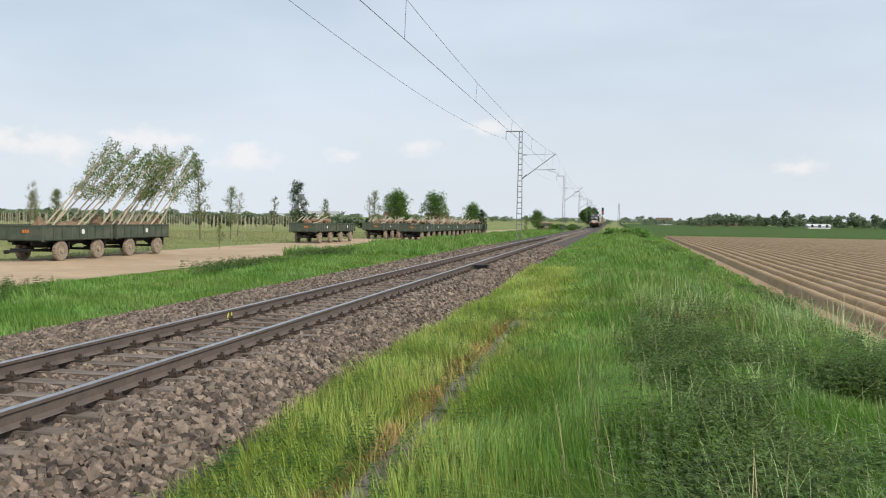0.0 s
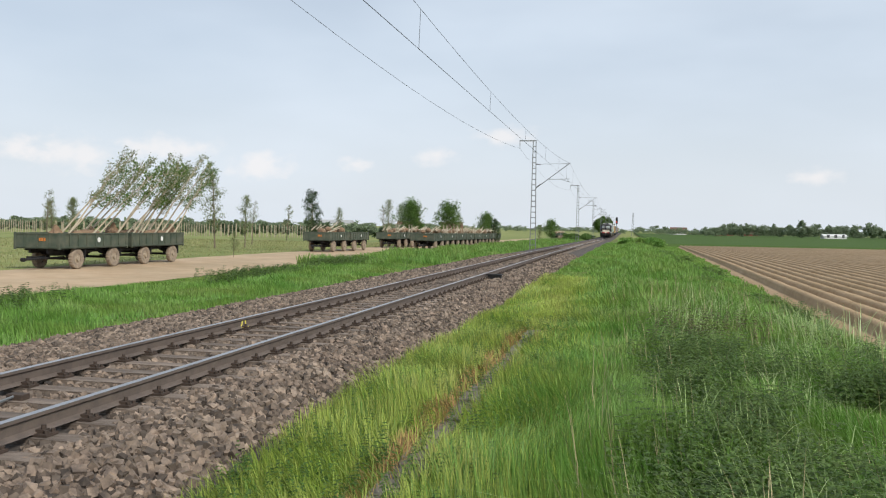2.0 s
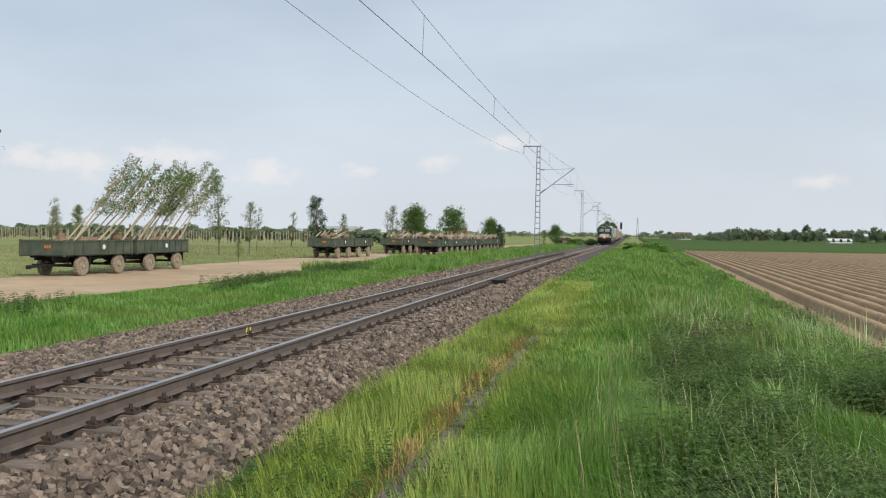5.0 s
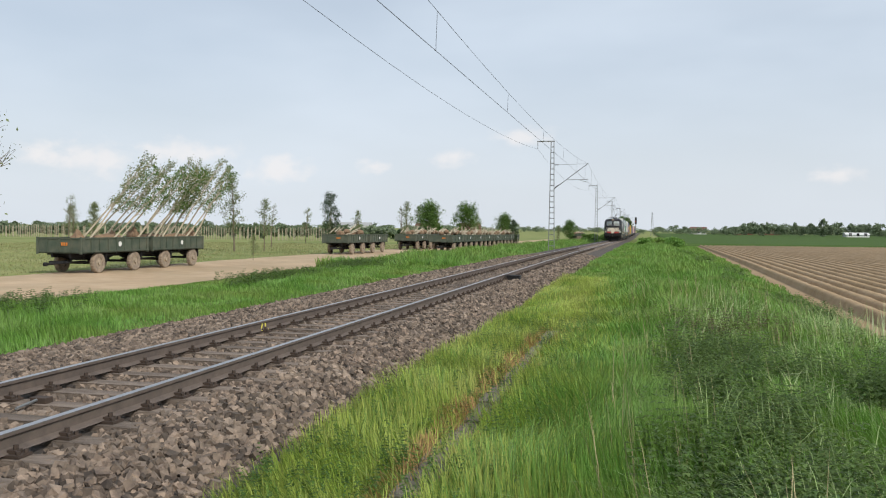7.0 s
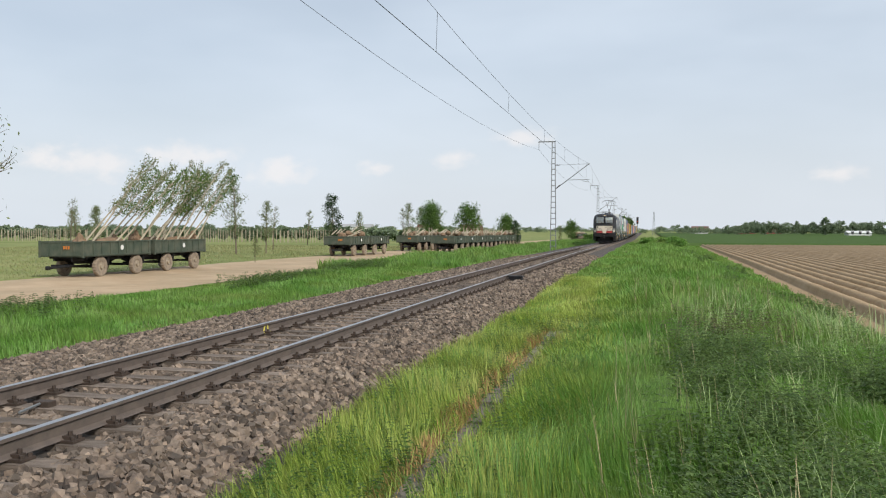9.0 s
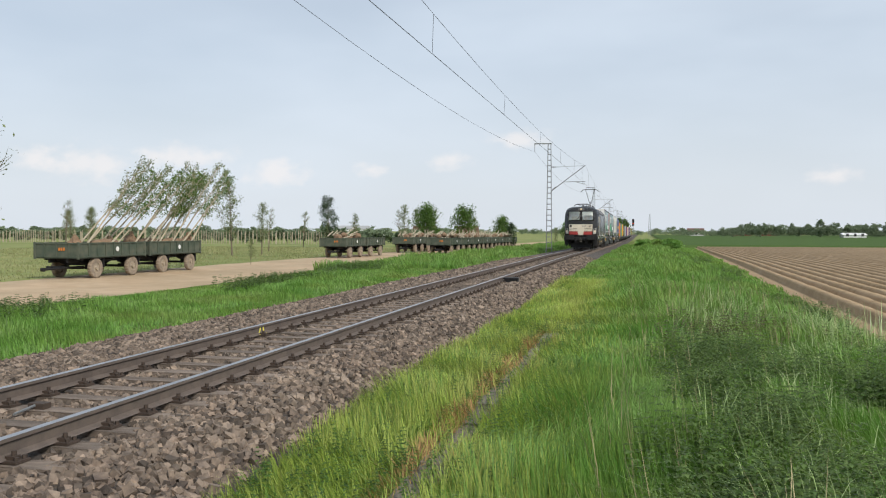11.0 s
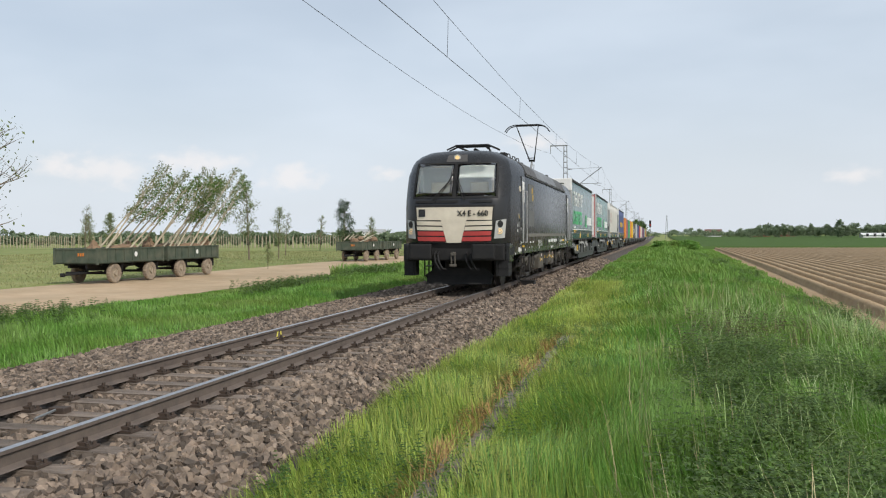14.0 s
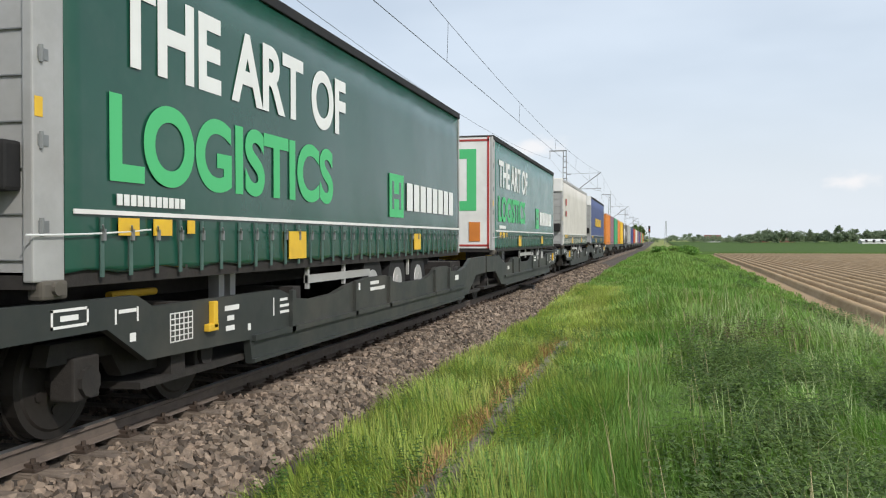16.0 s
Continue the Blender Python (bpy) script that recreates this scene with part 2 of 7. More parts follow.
M = dict(
    soil=mat("soil", spec=0.15, c1=(0.20, 0.14, 0.08), c2=(0.12, 0.10, 0.05), scale=0.6, rough=0.95, bump=0.6, bump_scale=9, dirt=(0.07, 0.10, 0.03), dirt_amount=0.8, dirt_scale=0.35),
    meadow=mat("meadow", (0.20, 0.235, 0.075), (0.28, 0.28, 0.12), 0.22, 0.95, bump=0.8, bump_scale=6, dirt=(0.10, 0.15, 0.04), dirt_amount=0.8, dirt_scale=0.05, spec=0.1),
    turf=mat("turf", (0.09, 0.15, 0.03), (0.14, 0.18, 0.045), 1.5, 0.95, bump=0.8, bump_scale=20, dirt=(0.16, 0.13, 0.06), dirt_amount=0.5, dirt_scale=0.5, spec=0.1),
    crop=mat("crop", (0.058, 0.10, 0.028), (0.072, 0.118, 0.034), 0.3, 0.95, bump=0.8, bump_scale=8, spec=0.05),
    tilled=mat("tilled_earth", (0.36, 0.26, 0.15), (0.29, 0.20, 0.115), 2.5, 0.95, bump=0.8, bump_scale=14, dirt=(0.40, 0.295, 0.19), dirt_amount=0.7, dirt_scale=0.4, spec=0.1),
    sand=mat("dry_sand", (0.48, 0.35, 0.22), (0.40, 0.28, 0.165), 0.8, 0.95, bump=0.5, bump_scale=12, dirt=(0.28, 0.22, 0.13), dirt_amount=0.6, dirt_scale=0.25),
    # bed coloured darker than the stones, painting in the shade of their gaps
    shaded_gravel=mat("ballast_gap_shade", (0.045, 0.037, 0.03), (0.09, 0.073, 0.06), 14, 0.95, bump=1.0, bump_scale=25),
    stone=mat("ballast_stone", (0.215, 0.162, 0.12), (0.075, 0.057, 0.045), 9, 0.9, bump=0.4, bump_scale=60, island=0.65, dirt=(0.26, 0.21, 0.16), dirt_amount=0.5, dirt_scale=1.5),
    rail=mat("rail_rust", (0.155, 0.122, 0.10), (0.11, 0.088, 0.074), 6, 0.75, 0.2, bump=0.2, bump_scale=90),
    railtop=mat("polished_rail", (0.42, 0.42, 0.43), (0.33, 0.33, 0.34), 4, 0.32, 0.85),
    sleeper=mat("sleeper_wood", (0.265, 0.21, 0.165), (0.165, 0.128, 0.098), 5, 0.9, bump=0.7, bump_scale=30, vary=0.25, stretch=(1, 6, 6), dirt=(0.09, 0.07, 0.055), dirt_amount=0.7),
    iron=mat("dark_iron", (0.06, 0.045, 0.035), (0.085, 0.06, 0.046), 20, 0.75, 0.4),
    galv=mat("galvanised_steel", (0.26, 0.27, 0.27), (0.20, 0.21, 0.21), 4, 0.55, 0.5),
    wire=mat("wire", (0.06, 0.065, 0.07), None, 4, 0.5, 0.6),
    loco=mat("anthracite_paint", (0.0175, 0.0178, 0.0185), (0.015, 0.0152, 0.0155), 2, 0.27, spec=0.45, dirt=(0.034, 0.031, 0.028), dirt_amount=0.25, dirt_scale=0.7, rough_var=0.03),
    gloss_black=mat("gloss_black", (0.016, 0.016, 0.018), (0.022, 0.022, 0.022), 3, 0.22),
    beige=mat("faded_beige", (0.16, 0.145, 0.12), (0.13, 0.12, 0.10), 1.5, 0.6),
    greypanel=mat("faded_grey_print", (0.10, 0.098, 0.09), (0.085, 0.083, 0.078), 1.5, 0.5),
    roofgrey=mat("roof_grey", (0.17, 0.175, 0.18), (0.13, 0.135, 0.14), 1.2, 0.5, dirt=(0.09, 0.08, 0.07), dirt_amount=0.5),
    roofdark=mat("roof_louvre", (0.075, 0.072, 0.07), (0.06, 0.055, 0.05), 1.2, 0.6),
    dusty=mat("dusty_grey_steel", (0.10, 0.09, 0.072), (0.07, 0.062, 0.052), 3, 0.85, dirt=(0.06, 0.05, 0.04), dirt_amount=0.6),
    # running gear (wheel, under): shade below the train is mixed into the colour
    wheel=mat("wheel_steel", (0.035, 0.030, 0.027), (0.024, 0.021, 0.019), 6, 0.6, 0.5),
    black=mat("black_paint", (0.012, 0.012, 0.013), (0.02, 0.019, 0.018), 3, 0.7, spec=0.3),
    under=mat("underframe_dirt_shade", (0.015, 0.013, 0.0115), (0.026, 0.022, 0.019), 5, 0.85, bump=0.2),
    cream=mat("cream_paint", (0.66, 0.60, 0.48), (0.58, 0.52, 0.42), 3, 0.5, dirt=(0.35, 0.28, 0.2), dirt_amount=0.4),
    red=mat("red_paint", (0.42, 0.045, 0.04), (0.32, 0.04, 0.035), 3, 0.5),
    white=mat("white_paint", (0.76, 0.76, 0.74), (0.70, 0.70, 0.68), 2, 0.5, dirt=(0.45, 0.42, 0.38), dirt_amount=0.4),
    tarp=mat("green_tarpaulin", (0.011, 0.062, 0.042), (0.013, 0.072, 0.048), 0.7, 0.2, bump=0.06, bump_scale=3, dirt=(0.06, 0.10, 0.085), dirt_amount=0.3),
    tarppale=mat("paler_green_tarpaulin", (0.03, 0.12, 0.09), (0.035, 0.14, 0.10), 0.7, 0.24, bump=0.06, bump_scale=3, dirt=(0.1, 0.15, 0.13), dirt_amount=0.4),
    whitetarp=mat("white_tarpaulin", (0.60, 0.58, 0.52), (0.54, 0.52, 0.47), 0.8, 0.55, dirt=(0.4, 0.37, 0.32), dirt_amount=0.5),
    print=mat("white_print", (0.74, 0.76, 0.74), (0.68, 0.70, 0.68), 1.5, 0.55),
    strap=mat("webbing", (0.07, 0.13, 0.11), (0.05, 0.10, 0.085), 5, 0.8),
    boxgreen=mat("green_container", (0.05, 0.30, 0.14), (0.04, 0.25, 0.12), 1, 0.55),
    limegreen=mat("light_green_print", (0.07, 0.46, 0.17), None, 2, 0.55),
    alu=mat("dull_aluminium", (0.45, 0.45, 0.44), (0.38, 0.38, 0.37), 3, 0.5, 0.3, dirt=(0.3, 0.28, 0.25), dirt_amount=0.4),
    wagon=mat("wagon_grey", (0.021, 0.026, 0.024), (0.029, 0.033, 0.030), 2, 0.6, dirt=(0.09, 0.078, 0.062), dirt_amount=0.4),
    yellowchalk=mat("yellow_chalk", (0.75, 0.68, 0.12), (0.6, 0.52, 0.1), 20, 0.9),
    yellow=mat("yellow_mark", (0.72, 0.46, 0.03), (0.62, 0.38, 0.03), 5, 0.55),
    orange=mat("orange_paint", (0.62, 0.21, 0.03), (0.52, 0.17, 0.03), 1.5, 0.55),
    blue=mat("blue_tarpaulin", (0.03, 0.05, 0.16), (0.035, 0.06, 0.18), 1, 0.55),
    mauve=mat("mauve_paint", (0.24, 0.13, 0.17), (0.2, 0.11, 0.14), 1, 0.55),
    tgreen=mat("trailer_green", (0.045, 0.065, 0.045), (0.06, 0.08, 0.055), 1.5, 0.7, dirt=(0.15, 0.14, 0.10), dirt_amount=0.5, dirt_scale=2),
    tyre=mat("dusty_tyre", (0.30, 0.24, 0.175), (0.2, 0.16, 0.12), 6, 0.95, bump=0.4),
    rim=mat("dusty_rim", (0.36, 0.30, 0.22), (0.28, 0.23, 0.17), 6, 0.9),
    bark=mat("bark", (0.20, 0.16, 0.11), (0.12, 0.095, 0.065), 6, 0.95, bump=0.6, stretch=(1, 1, 0.3)),
    palebark=mat("pale_bark", (0.46, 0.40, 0.29), (0.32, 0.27, 0.19), 5, 0.9, stretch=(1, 1, 0.3)),
    burlap=mat("burlap", (0.26, 0.175, 0.105), (0.16, 0.10, 0.06), 6, 0.95, bump=0.6),
    leaf=mat("fresh_leaf", (0.11, 0.20, 0.035), (0.08, 0.155, 0.03), 2, 0.6, island=0.4, thin=True),
    leaf2=mat("pale_leaf", (0.19, 0.23, 0.09), (0.14, 0.18, 0.065), 2, 0.6, island=0.4, thin=True),
    darkleaf=mat("dark_leaf", (0.035, 0.075, 0.022), (0.025, 0.055, 0.02), 2, 0.7, island=0.4, thin=True),
    grass=mat("tall_grass", (0.128, 0.28, 0.046), (0.185, 0.335, 0.064), 0.9, 0.55, island=0.35, dirt=(0.25, 0.30, 0.075), dirt_amount=0.7, dirt_scale=0.35, thin=True),
    # arching blades: their bright glints are put into this whitish base colour
    glintgrass=mat("glint_pale_grass", (0.34, 0.47, 0.17), (0.44, 0.52, 0.25), 2.0, 0.4, island=0.35, thin=True),
    dock=mat("dock_leaf", (0.10, 0.115, 0.045), (0.15, 0.12, 0.06), 3.0, 0.65, island=0.4, thin=True),
    palegrass=mat("short_pale_grass", (0.32, 0.44, 0.07), (0.39, 0.46, 0.10), 0.9, 0.6, island=0.35, dirt=(0.36, 0.29, 0.12), dirt_amount=0.5, dirt_scale=0.8, thin=True),
    drygrass=mat("meadow_blades", (0.24, 0.265, 0.10), (0.35, 0.33, 0.16), 0.25, 0.7, island=0.3, thin=True),
    oldslab=mat("mossy_slab", (0.15, 0.13, 0.105), (0.22, 0.19, 0.155), 5, 0.95, bump=0.6, dirt=(0.08, 0.075, 0.04), dirt_amount=0.7, dirt_scale=3, vary=0.2),
    moss=mat("dry_moss", (0.40, 0.27, 0.10), (0.30, 0.18, 0.07), 2, 0.8, island=0.4),
    straw=mat("straw", (0.42, 0.36, 0.20), (0.33, 0.28, 0.15), 2, 0.7, island=0.3),
    nettle=mat("nettle_leaf", (0.075, 0.145, 0.03), (0.15, 0.22, 0.06), 4.0, 0.55, island=0.4, thin=True),
    # far foliage: distance haze is painted in as a paler leaf colour
    hazeleaf=mat("haze_pale_foliage", (0.22, 0.28, 0.165), (0.18, 0.235, 0.14), 0.2, 0.9, island=0.25, thin=True),
    brick=mat("brick_red", (0.28, 0.10, 0.07), (0.22, 0.08, 0.06), 2, 0.9),
    rooft=mat("roof_tile", (0.16, 0.07, 0.055), (0.11, 0.055, 0.045), 2, 0.9),
    concrete=mat("old_concrete", (0.15, 0.14, 0.125), (0.20, 0.185, 0.165), 4, 0.95, bump=0.5, dirt=(0.13, 0.13, 0.09), dirt_amount=0.6),
    glass=glass("cab_glass", (0.9, 0.96, 0.93)),
    seat=mat("cab_grey", (0.30, 0.32, 0.31), (0.24, 0.26, 0.25), 2, 0.7),
    lamp=mat("headlamp", (0.6, 0.45, 0.22), None, 2, 0.3, emit=(1.0, 0.6, 0.2), emit_strength=0.4),
    lens=mat("lamp_lens", (0.42, 0.42, 0.40), (0.34, 0.34, 0.33), 3, 0.15),
    signal=mat("red_lamp", (0.8, 0.05, 0.03), None, 2, 0.3, emit=(1.0, 0.1, 0.05), emit_strength=1.5),
)


# ---- helpers for meshes ----
def part(name, bm, material, parent=None, label="", smooth=False):
    """Links a bmesh as one mesh object under a thing or under a part."""
    me = bpy.data.meshes.new(name)
    bm.to_mesh(me)
    bm.free()
    for k in (material if isinstance(material, (list, tuple)) else [material]):
        me.materials.append(k)
    if smooth:
        for p in me.polygons:
            p.use_smooth = True
    ob = new(name, me)
    ob.parent = parent
    if label:
        ob["label"] = label
    return ob


def thing(name, m, label, category, group="", kind=""):
    ob = new(name)
    ob.empty_display_size = 0.2
    ob.matrix_world = m
    return tagged(ob, label, category, group, kind)


def box(bm, x0, x1, y0, y1, z0, z1, mi=0, bevel=0.0):
    r = bmesh.ops.create_cube(bm, size=1.0, matrix=Matrix.LocRotScale(((x0 + x1) / 2, (y0 + y1) / 2, (z0 + z1) / 2), None, (abs(x1 - x0), abs(y1 - y0), abs(z1 - z0))))
    fs = {f for v in r["verts"] for f in v.link_faces}
    for f in fs:
        f.material_index = mi
    if bevel:
        es = {e for v in r["verts"] for e in v.link_edges}
        bmesh.ops.bevel(bm, geom=list(es), offset=bevel, segments=2, profile=0.6, affect="EDGES")
    return bm


def cyl(bm, p, q, r0, r1=None, n=12, mi=0, caps=True):
    p, q = Vector(p), Vector(q)
    d = q - p
    m = Matrix.Translation((p + q) / 2) @ d.to_track_quat("Z", "Y").to_matrix().to_4x4()
    r = bmesh.ops.create_cone(bm, cap_ends=caps, segments=n, radius1=r0, radius2=r0 if r1 is None else r1, depth=d.length, matrix=m)
    for v in r["verts"]:
        for f in v.link_faces:
            f.material_index = mi
    return bm


def prism(bm, outline, axis, a, b, mi=0):
    """Extrudes a closed outline of 2D points along an axis from a to b."""
    def place(u, v, w):
        return {"x": (w, u, v), "y": (u, w, v), "z": (u, v, w)}[axis]
    va = [bm.verts.new(place(u, v, a)) for u, v in outline]
    vb = [bm.verts.new(place(u, v, b)) for u, v in outline]
    k = len(outline)
    fs = [bm.faces.new(va), bm.faces.new(vb[::-1])]
    fs += [bm.faces.new((va[i], vb[i], vb[(i + 1) % k], va[(i + 1) % k])) for i in range(k)]
    for f in fs:
        f.material_index = mi
    bmesh.ops.recalc_face_normals(bm, faces=fs)
    return bm


def mesh_object(name, verts, faces, material, parent=None, flat=False):
    """One object from numpy arrays; faces all of one size."""
    me = bpy.data.meshes.new(name)
    verts, faces = np.asarray(verts, "f4"), np.asarray(faces, "i4")
    k = faces.shape[1]
    me.vertices.add(len(verts))
    me.vertices.foreach_set("co", verts.ravel())
    me.loops.add(faces.size)
    me.loops.foreach_set("vertex_index", faces.ravel())
    me.polygons.add(len(faces))
    me.polygons.foreach_set("loop_start", np.arange(0, faces.size, k, dtype="i4"))
    me.update(calc_edges=True)
    me.validate()
    if flat:
        me.shade_flat()
    me.materials.append(material)
    ob = new(name, me)
    ob.parent = parent
    return ob


B = bmesh.new

# ---- ground: one sheet from the line to the horizon ----
def track_z(y):
    """Drop of the line beyond 60 m, shaped to fit the camera's view."""
    return -0.0042 * min(max(y - 60.0, 0.0), 190.0)


def ground_z(x, y):
    """Cross-section of the railway bank and the fields beside it."""
    prof = ((-400, -0.65), (-26.3, -0.65), (-26.0, -0.76), (-17.3, -0.76), (-16.9, -0.66), (-16, -0.62), (-9.7, -0.55), (-9.2, -0.85), (-3.3, -0.85), (-2.95, -0.42), (-1.7, -0.40), (0.5, -0.36), (3.0, -0.42), (4.3, -0.61), (4.9, -0.66), (400, -0.66))
    xs, zs = [p[0] for p in prof], [p[1] for p in prof]
    return np.interp(x, xs, zs)


def build_ground():
    xs = np.concatenate([[-3000, -1200, -500, -200, -90, -50], np.arange(-34, -27, 2.0), [-26.3, -26.0, -22, -19, -17.3, -16.9], np.arange(-16, 8.1, 0.2), [12, 30, 80, 160, 400, 1200, 3000]])
    ys = np.concatenate([[-600, -100, -30], np.arange(-10, 60, 1.0), np.arange(60, 200, 5.0), [220, 260, 320, 400, 600, 1000, 2000, 4500]])
    X, Y = np.meshgrid(xs, ys, indexing="ij")
    Z = np.array(ground_z(X, Y))
    Z += np.interp(Y, [60, 250], [0, -0.7])
    near = (np.abs(X) < 40) & (Y < 60) & (Y > -10)
    bump = np.sin(X * 1.7 + Y * 0.9) * np.sin(Y * 1.3 - X * 0.6) * 0.03
    Z += np.where(near & ((X > -2.6) | (X < -9.4)) & (X < 5), bump, 0)
    n = len(ys)
    i, j = np.meshgrid(np.arange(len(xs) - 1), np.arange(n - 1), indexing="ij")
    a = (i * n + j).ravel()
    ob = mesh_object("ground", np.stack([X, Y, Z], -1).reshape(-1, 3), np.stack([a, a + n, a + n + 1, a + 1], 1), M["meadow"])
    tagged(ob, "dry grassy ground of flat farmland reaching the horizon", "ground", kind="structure")


def sheet(name, xs, ys, zf, material, label, category):
    """A strip laid a little above the ground."""
    X, Y = np.meshgrid(xs, ys, indexing="ij")
    Z = zf(X, Y) + np.interp(Y, [60, 250], [0, -0.7])
    n = len(ys)
    i, j = np.meshgrid(np.arange(len(xs) - 1), np.arange(n - 1), indexing="ij")
    a = (i * n + j).ravel()
    ob = mesh_object(name, np.stack([X, Y, Z], -1).reshape(-1, 3), np.stack([a, a + n, a + n + 1, a + 1], 1), material)
    return tagged(ob, label, category, kind="structure")


def along(y0, y1):
    """Rows along the line, denser near the observer."""
    return np.concatenate([np.arange(y0, min(60, y1), 1.0), np.arange(60, y1 + 0.1, 5.0)]) if y1 > 60 else np.arange(y0, y1, 1.0)


build_ground()
wob = lambda x, y: 0.02 * np.sin(x * 2.1 + y * 0.5) * np.sin(y * 0.37 - x)
sheet("dirt_road", np.array([-26.2, -25.6, -24.6, -24.0, -23.0, -22.0, -20.8, -20.0, -19.2, -18.4, -17.6, -17.0]), along(-10, 240),
      lambda x, y: -0.63 + wob(x, y) - 0.05 * np.exp(-((x + 23.2) / 0.5) ** 2) - 0.05 * np.exp(-((x + 20.3) / 0.5) ** 2), M["sand"],
      "dry sandy farm track with wheel ruts beside the railway", "road")
sheet("railway_bank", np.arange(-3.0, 4.8, 0.35), along(-10, 260), lambda x, y: ground_z(x, y) + 0.025 + 0.03 * np.sin(x * 1.7 + y * 0.9) * np.sin(y * 1.3 - x * 0.6), M["turf"],
      "rough grassy bank between the track and the field", "ground")
sheet("verge", np.arange(-17.6, -9.2, 0.5), along(-10, 260), lambda x, y: ground_z(x, y) + 0.05 + wob(x, y), M["turf"],
      "green grass verge between the track and the farm road", "verge")
sheet("crop_field", np.array([6.0, 40, 120, 300, 900]), np.array([141.5, 142, 150, 200, 300, 400, 700]), lambda x, y: np.where(y < 141.8, -0.64, -0.22) + 0 * x, M["crop"],
      "dark green field of young cereal", "field")


def build_tilled():
    """Potato ridges that run along the line."""
    pitch, n = 0.7, 140
    prof = ((0.0, 0.0), (0.11, 0.0), (0.15, 0.16), (0.21, 0.23), (0.31, 0.25), (0.47, 0.23), (0.59, 0.11))
    xs = np.concatenate([[4.75, 4.95]] + [[5.28 + k * pitch + p for p, _ in prof] for k in range(n)])
    zs = np.concatenate([[-0.05, 0.03]] + [[h for _, h in prof] for k in range(n)])
    ys = np.concatenate([np.arange(2, 60, 0.7), np.arange(60, 143, 2.5)])
    X, Y = np.meshgrid(xs, ys, indexing="ij")
    rng = np.random.default_rng(3)
    Z = -0.63 + zs[:, None] * (1 + 0.025 * rng.standard_normal(X.shape)) + np.interp(Y, [60, 250], [0, -0.7])
    X = X + 0.007 * rng.standard_normal(X.shape) + 0.024 * np.maximum(Y - 20, 0)
    m = len(ys)
    i, j = np.meshgrid(np.arange(len(xs) - 1), np.arange(m - 1), indexing="ij")
    a = (i * m + j).ravel()
    ob = mesh_object("tilled_field", np.stack([X, Y, Z], -1).reshape(-1, 3), np.stack([a, a + m, a + m + 1, a + 1], 1), M["tilled"])
    tagged(ob, "bare brown field drawn up in long ridges", "field", kind="structure")


build_tilled()

# ---- railway: rails, sleepers, fastenings, ballast ----
GAUGE = 1.507
RAIL_OUT = ((-0.036, 0.0), (0.036, 0.0), (0.036, -0.03), (0.012, -0.045), (0.009, -0.125), (0.062, -0.145), (0.07, -0.155), (-0.07, -0.155),
            (-0.062, -0.145), (-0.009, -0.125), (-0.012, -0.045), (-0.036, -0.03))
track = thing("railway_track", pose(TRACK_X, 0, 0), "single railway track with rusty rails on worn sleepers", "railway track", kind="structure")


def rail(x):
    bm = B()
    ys = [-20, 0, 20, 40, 60] + [60 + 38 * k for k in range(1, 6)] + [420, 800]
    rings = [[bm.verts.new((x + u, y, v + track_z(y))) for u, v in RAIL_OUT] for y in ys]
    k = len(RAIL_OUT)
    for a, b in zip(rings, rings[1:]):
        for i in range(k):
            f = bm.faces.new((a[i], b[i], b[(i + 1) % k], a[(i + 1) % k]))
            f.material_index = 1 if i == 0 else 0
    bmesh.ops.recalc_face_normals(bm, faces=bm.faces)
    return part("rail", bm, (M["rail"], M["railtop"]), track, "rusty rail with a polished running surface")


def sleeper_mesh():
    bm = B()
    box(bm, -1.3, 1.3, -0.13, 0.13, -0.33, -0.172, bevel=0.018)
    rng = random.Random(5)
    for v in bm.verts:
        v.co.z += rng.uniform(-0.008, 0.004)
        v.co.y += rng.uniform(-0.012, 0.012)
    me = bpy.data.meshes.new("sleeper")
    bm.to_mesh(me)
    bm.free()
    me.materials.append(M["sleeper"])
    return me


def fastening_mesh():
    """Ribbed base plate with two clips, bolts and spring washers."""
    bm = B()
    box(bm, -0.18, 0.18, -0.08, 0.08, -0.174, -0.152)
    for s in (-1, 1):
        box(bm, s * 0.05, s * 0.125, -0.04, 0.04, -0.152, -0.124)
        cyl(bm, (s * 0.1, 0, -0.13), (s * 0.1, 0, -0.088), 0.02, n=6)
        cyl(bm, (s * 0.155, -0.045, -0.152), (s * 0.155, -0.045, -0.125), 0.02, n=5)
        cyl(bm, (s * 0.155, 0.045, -0.152), (s * 0.155, 0.045, -0.125), 0.02, n=5)
    me = bpy.data.meshes.new("fastening")
    bm.to_mesh(me)
    bm.free()
    me.materials.append(M["iron"])
    return me


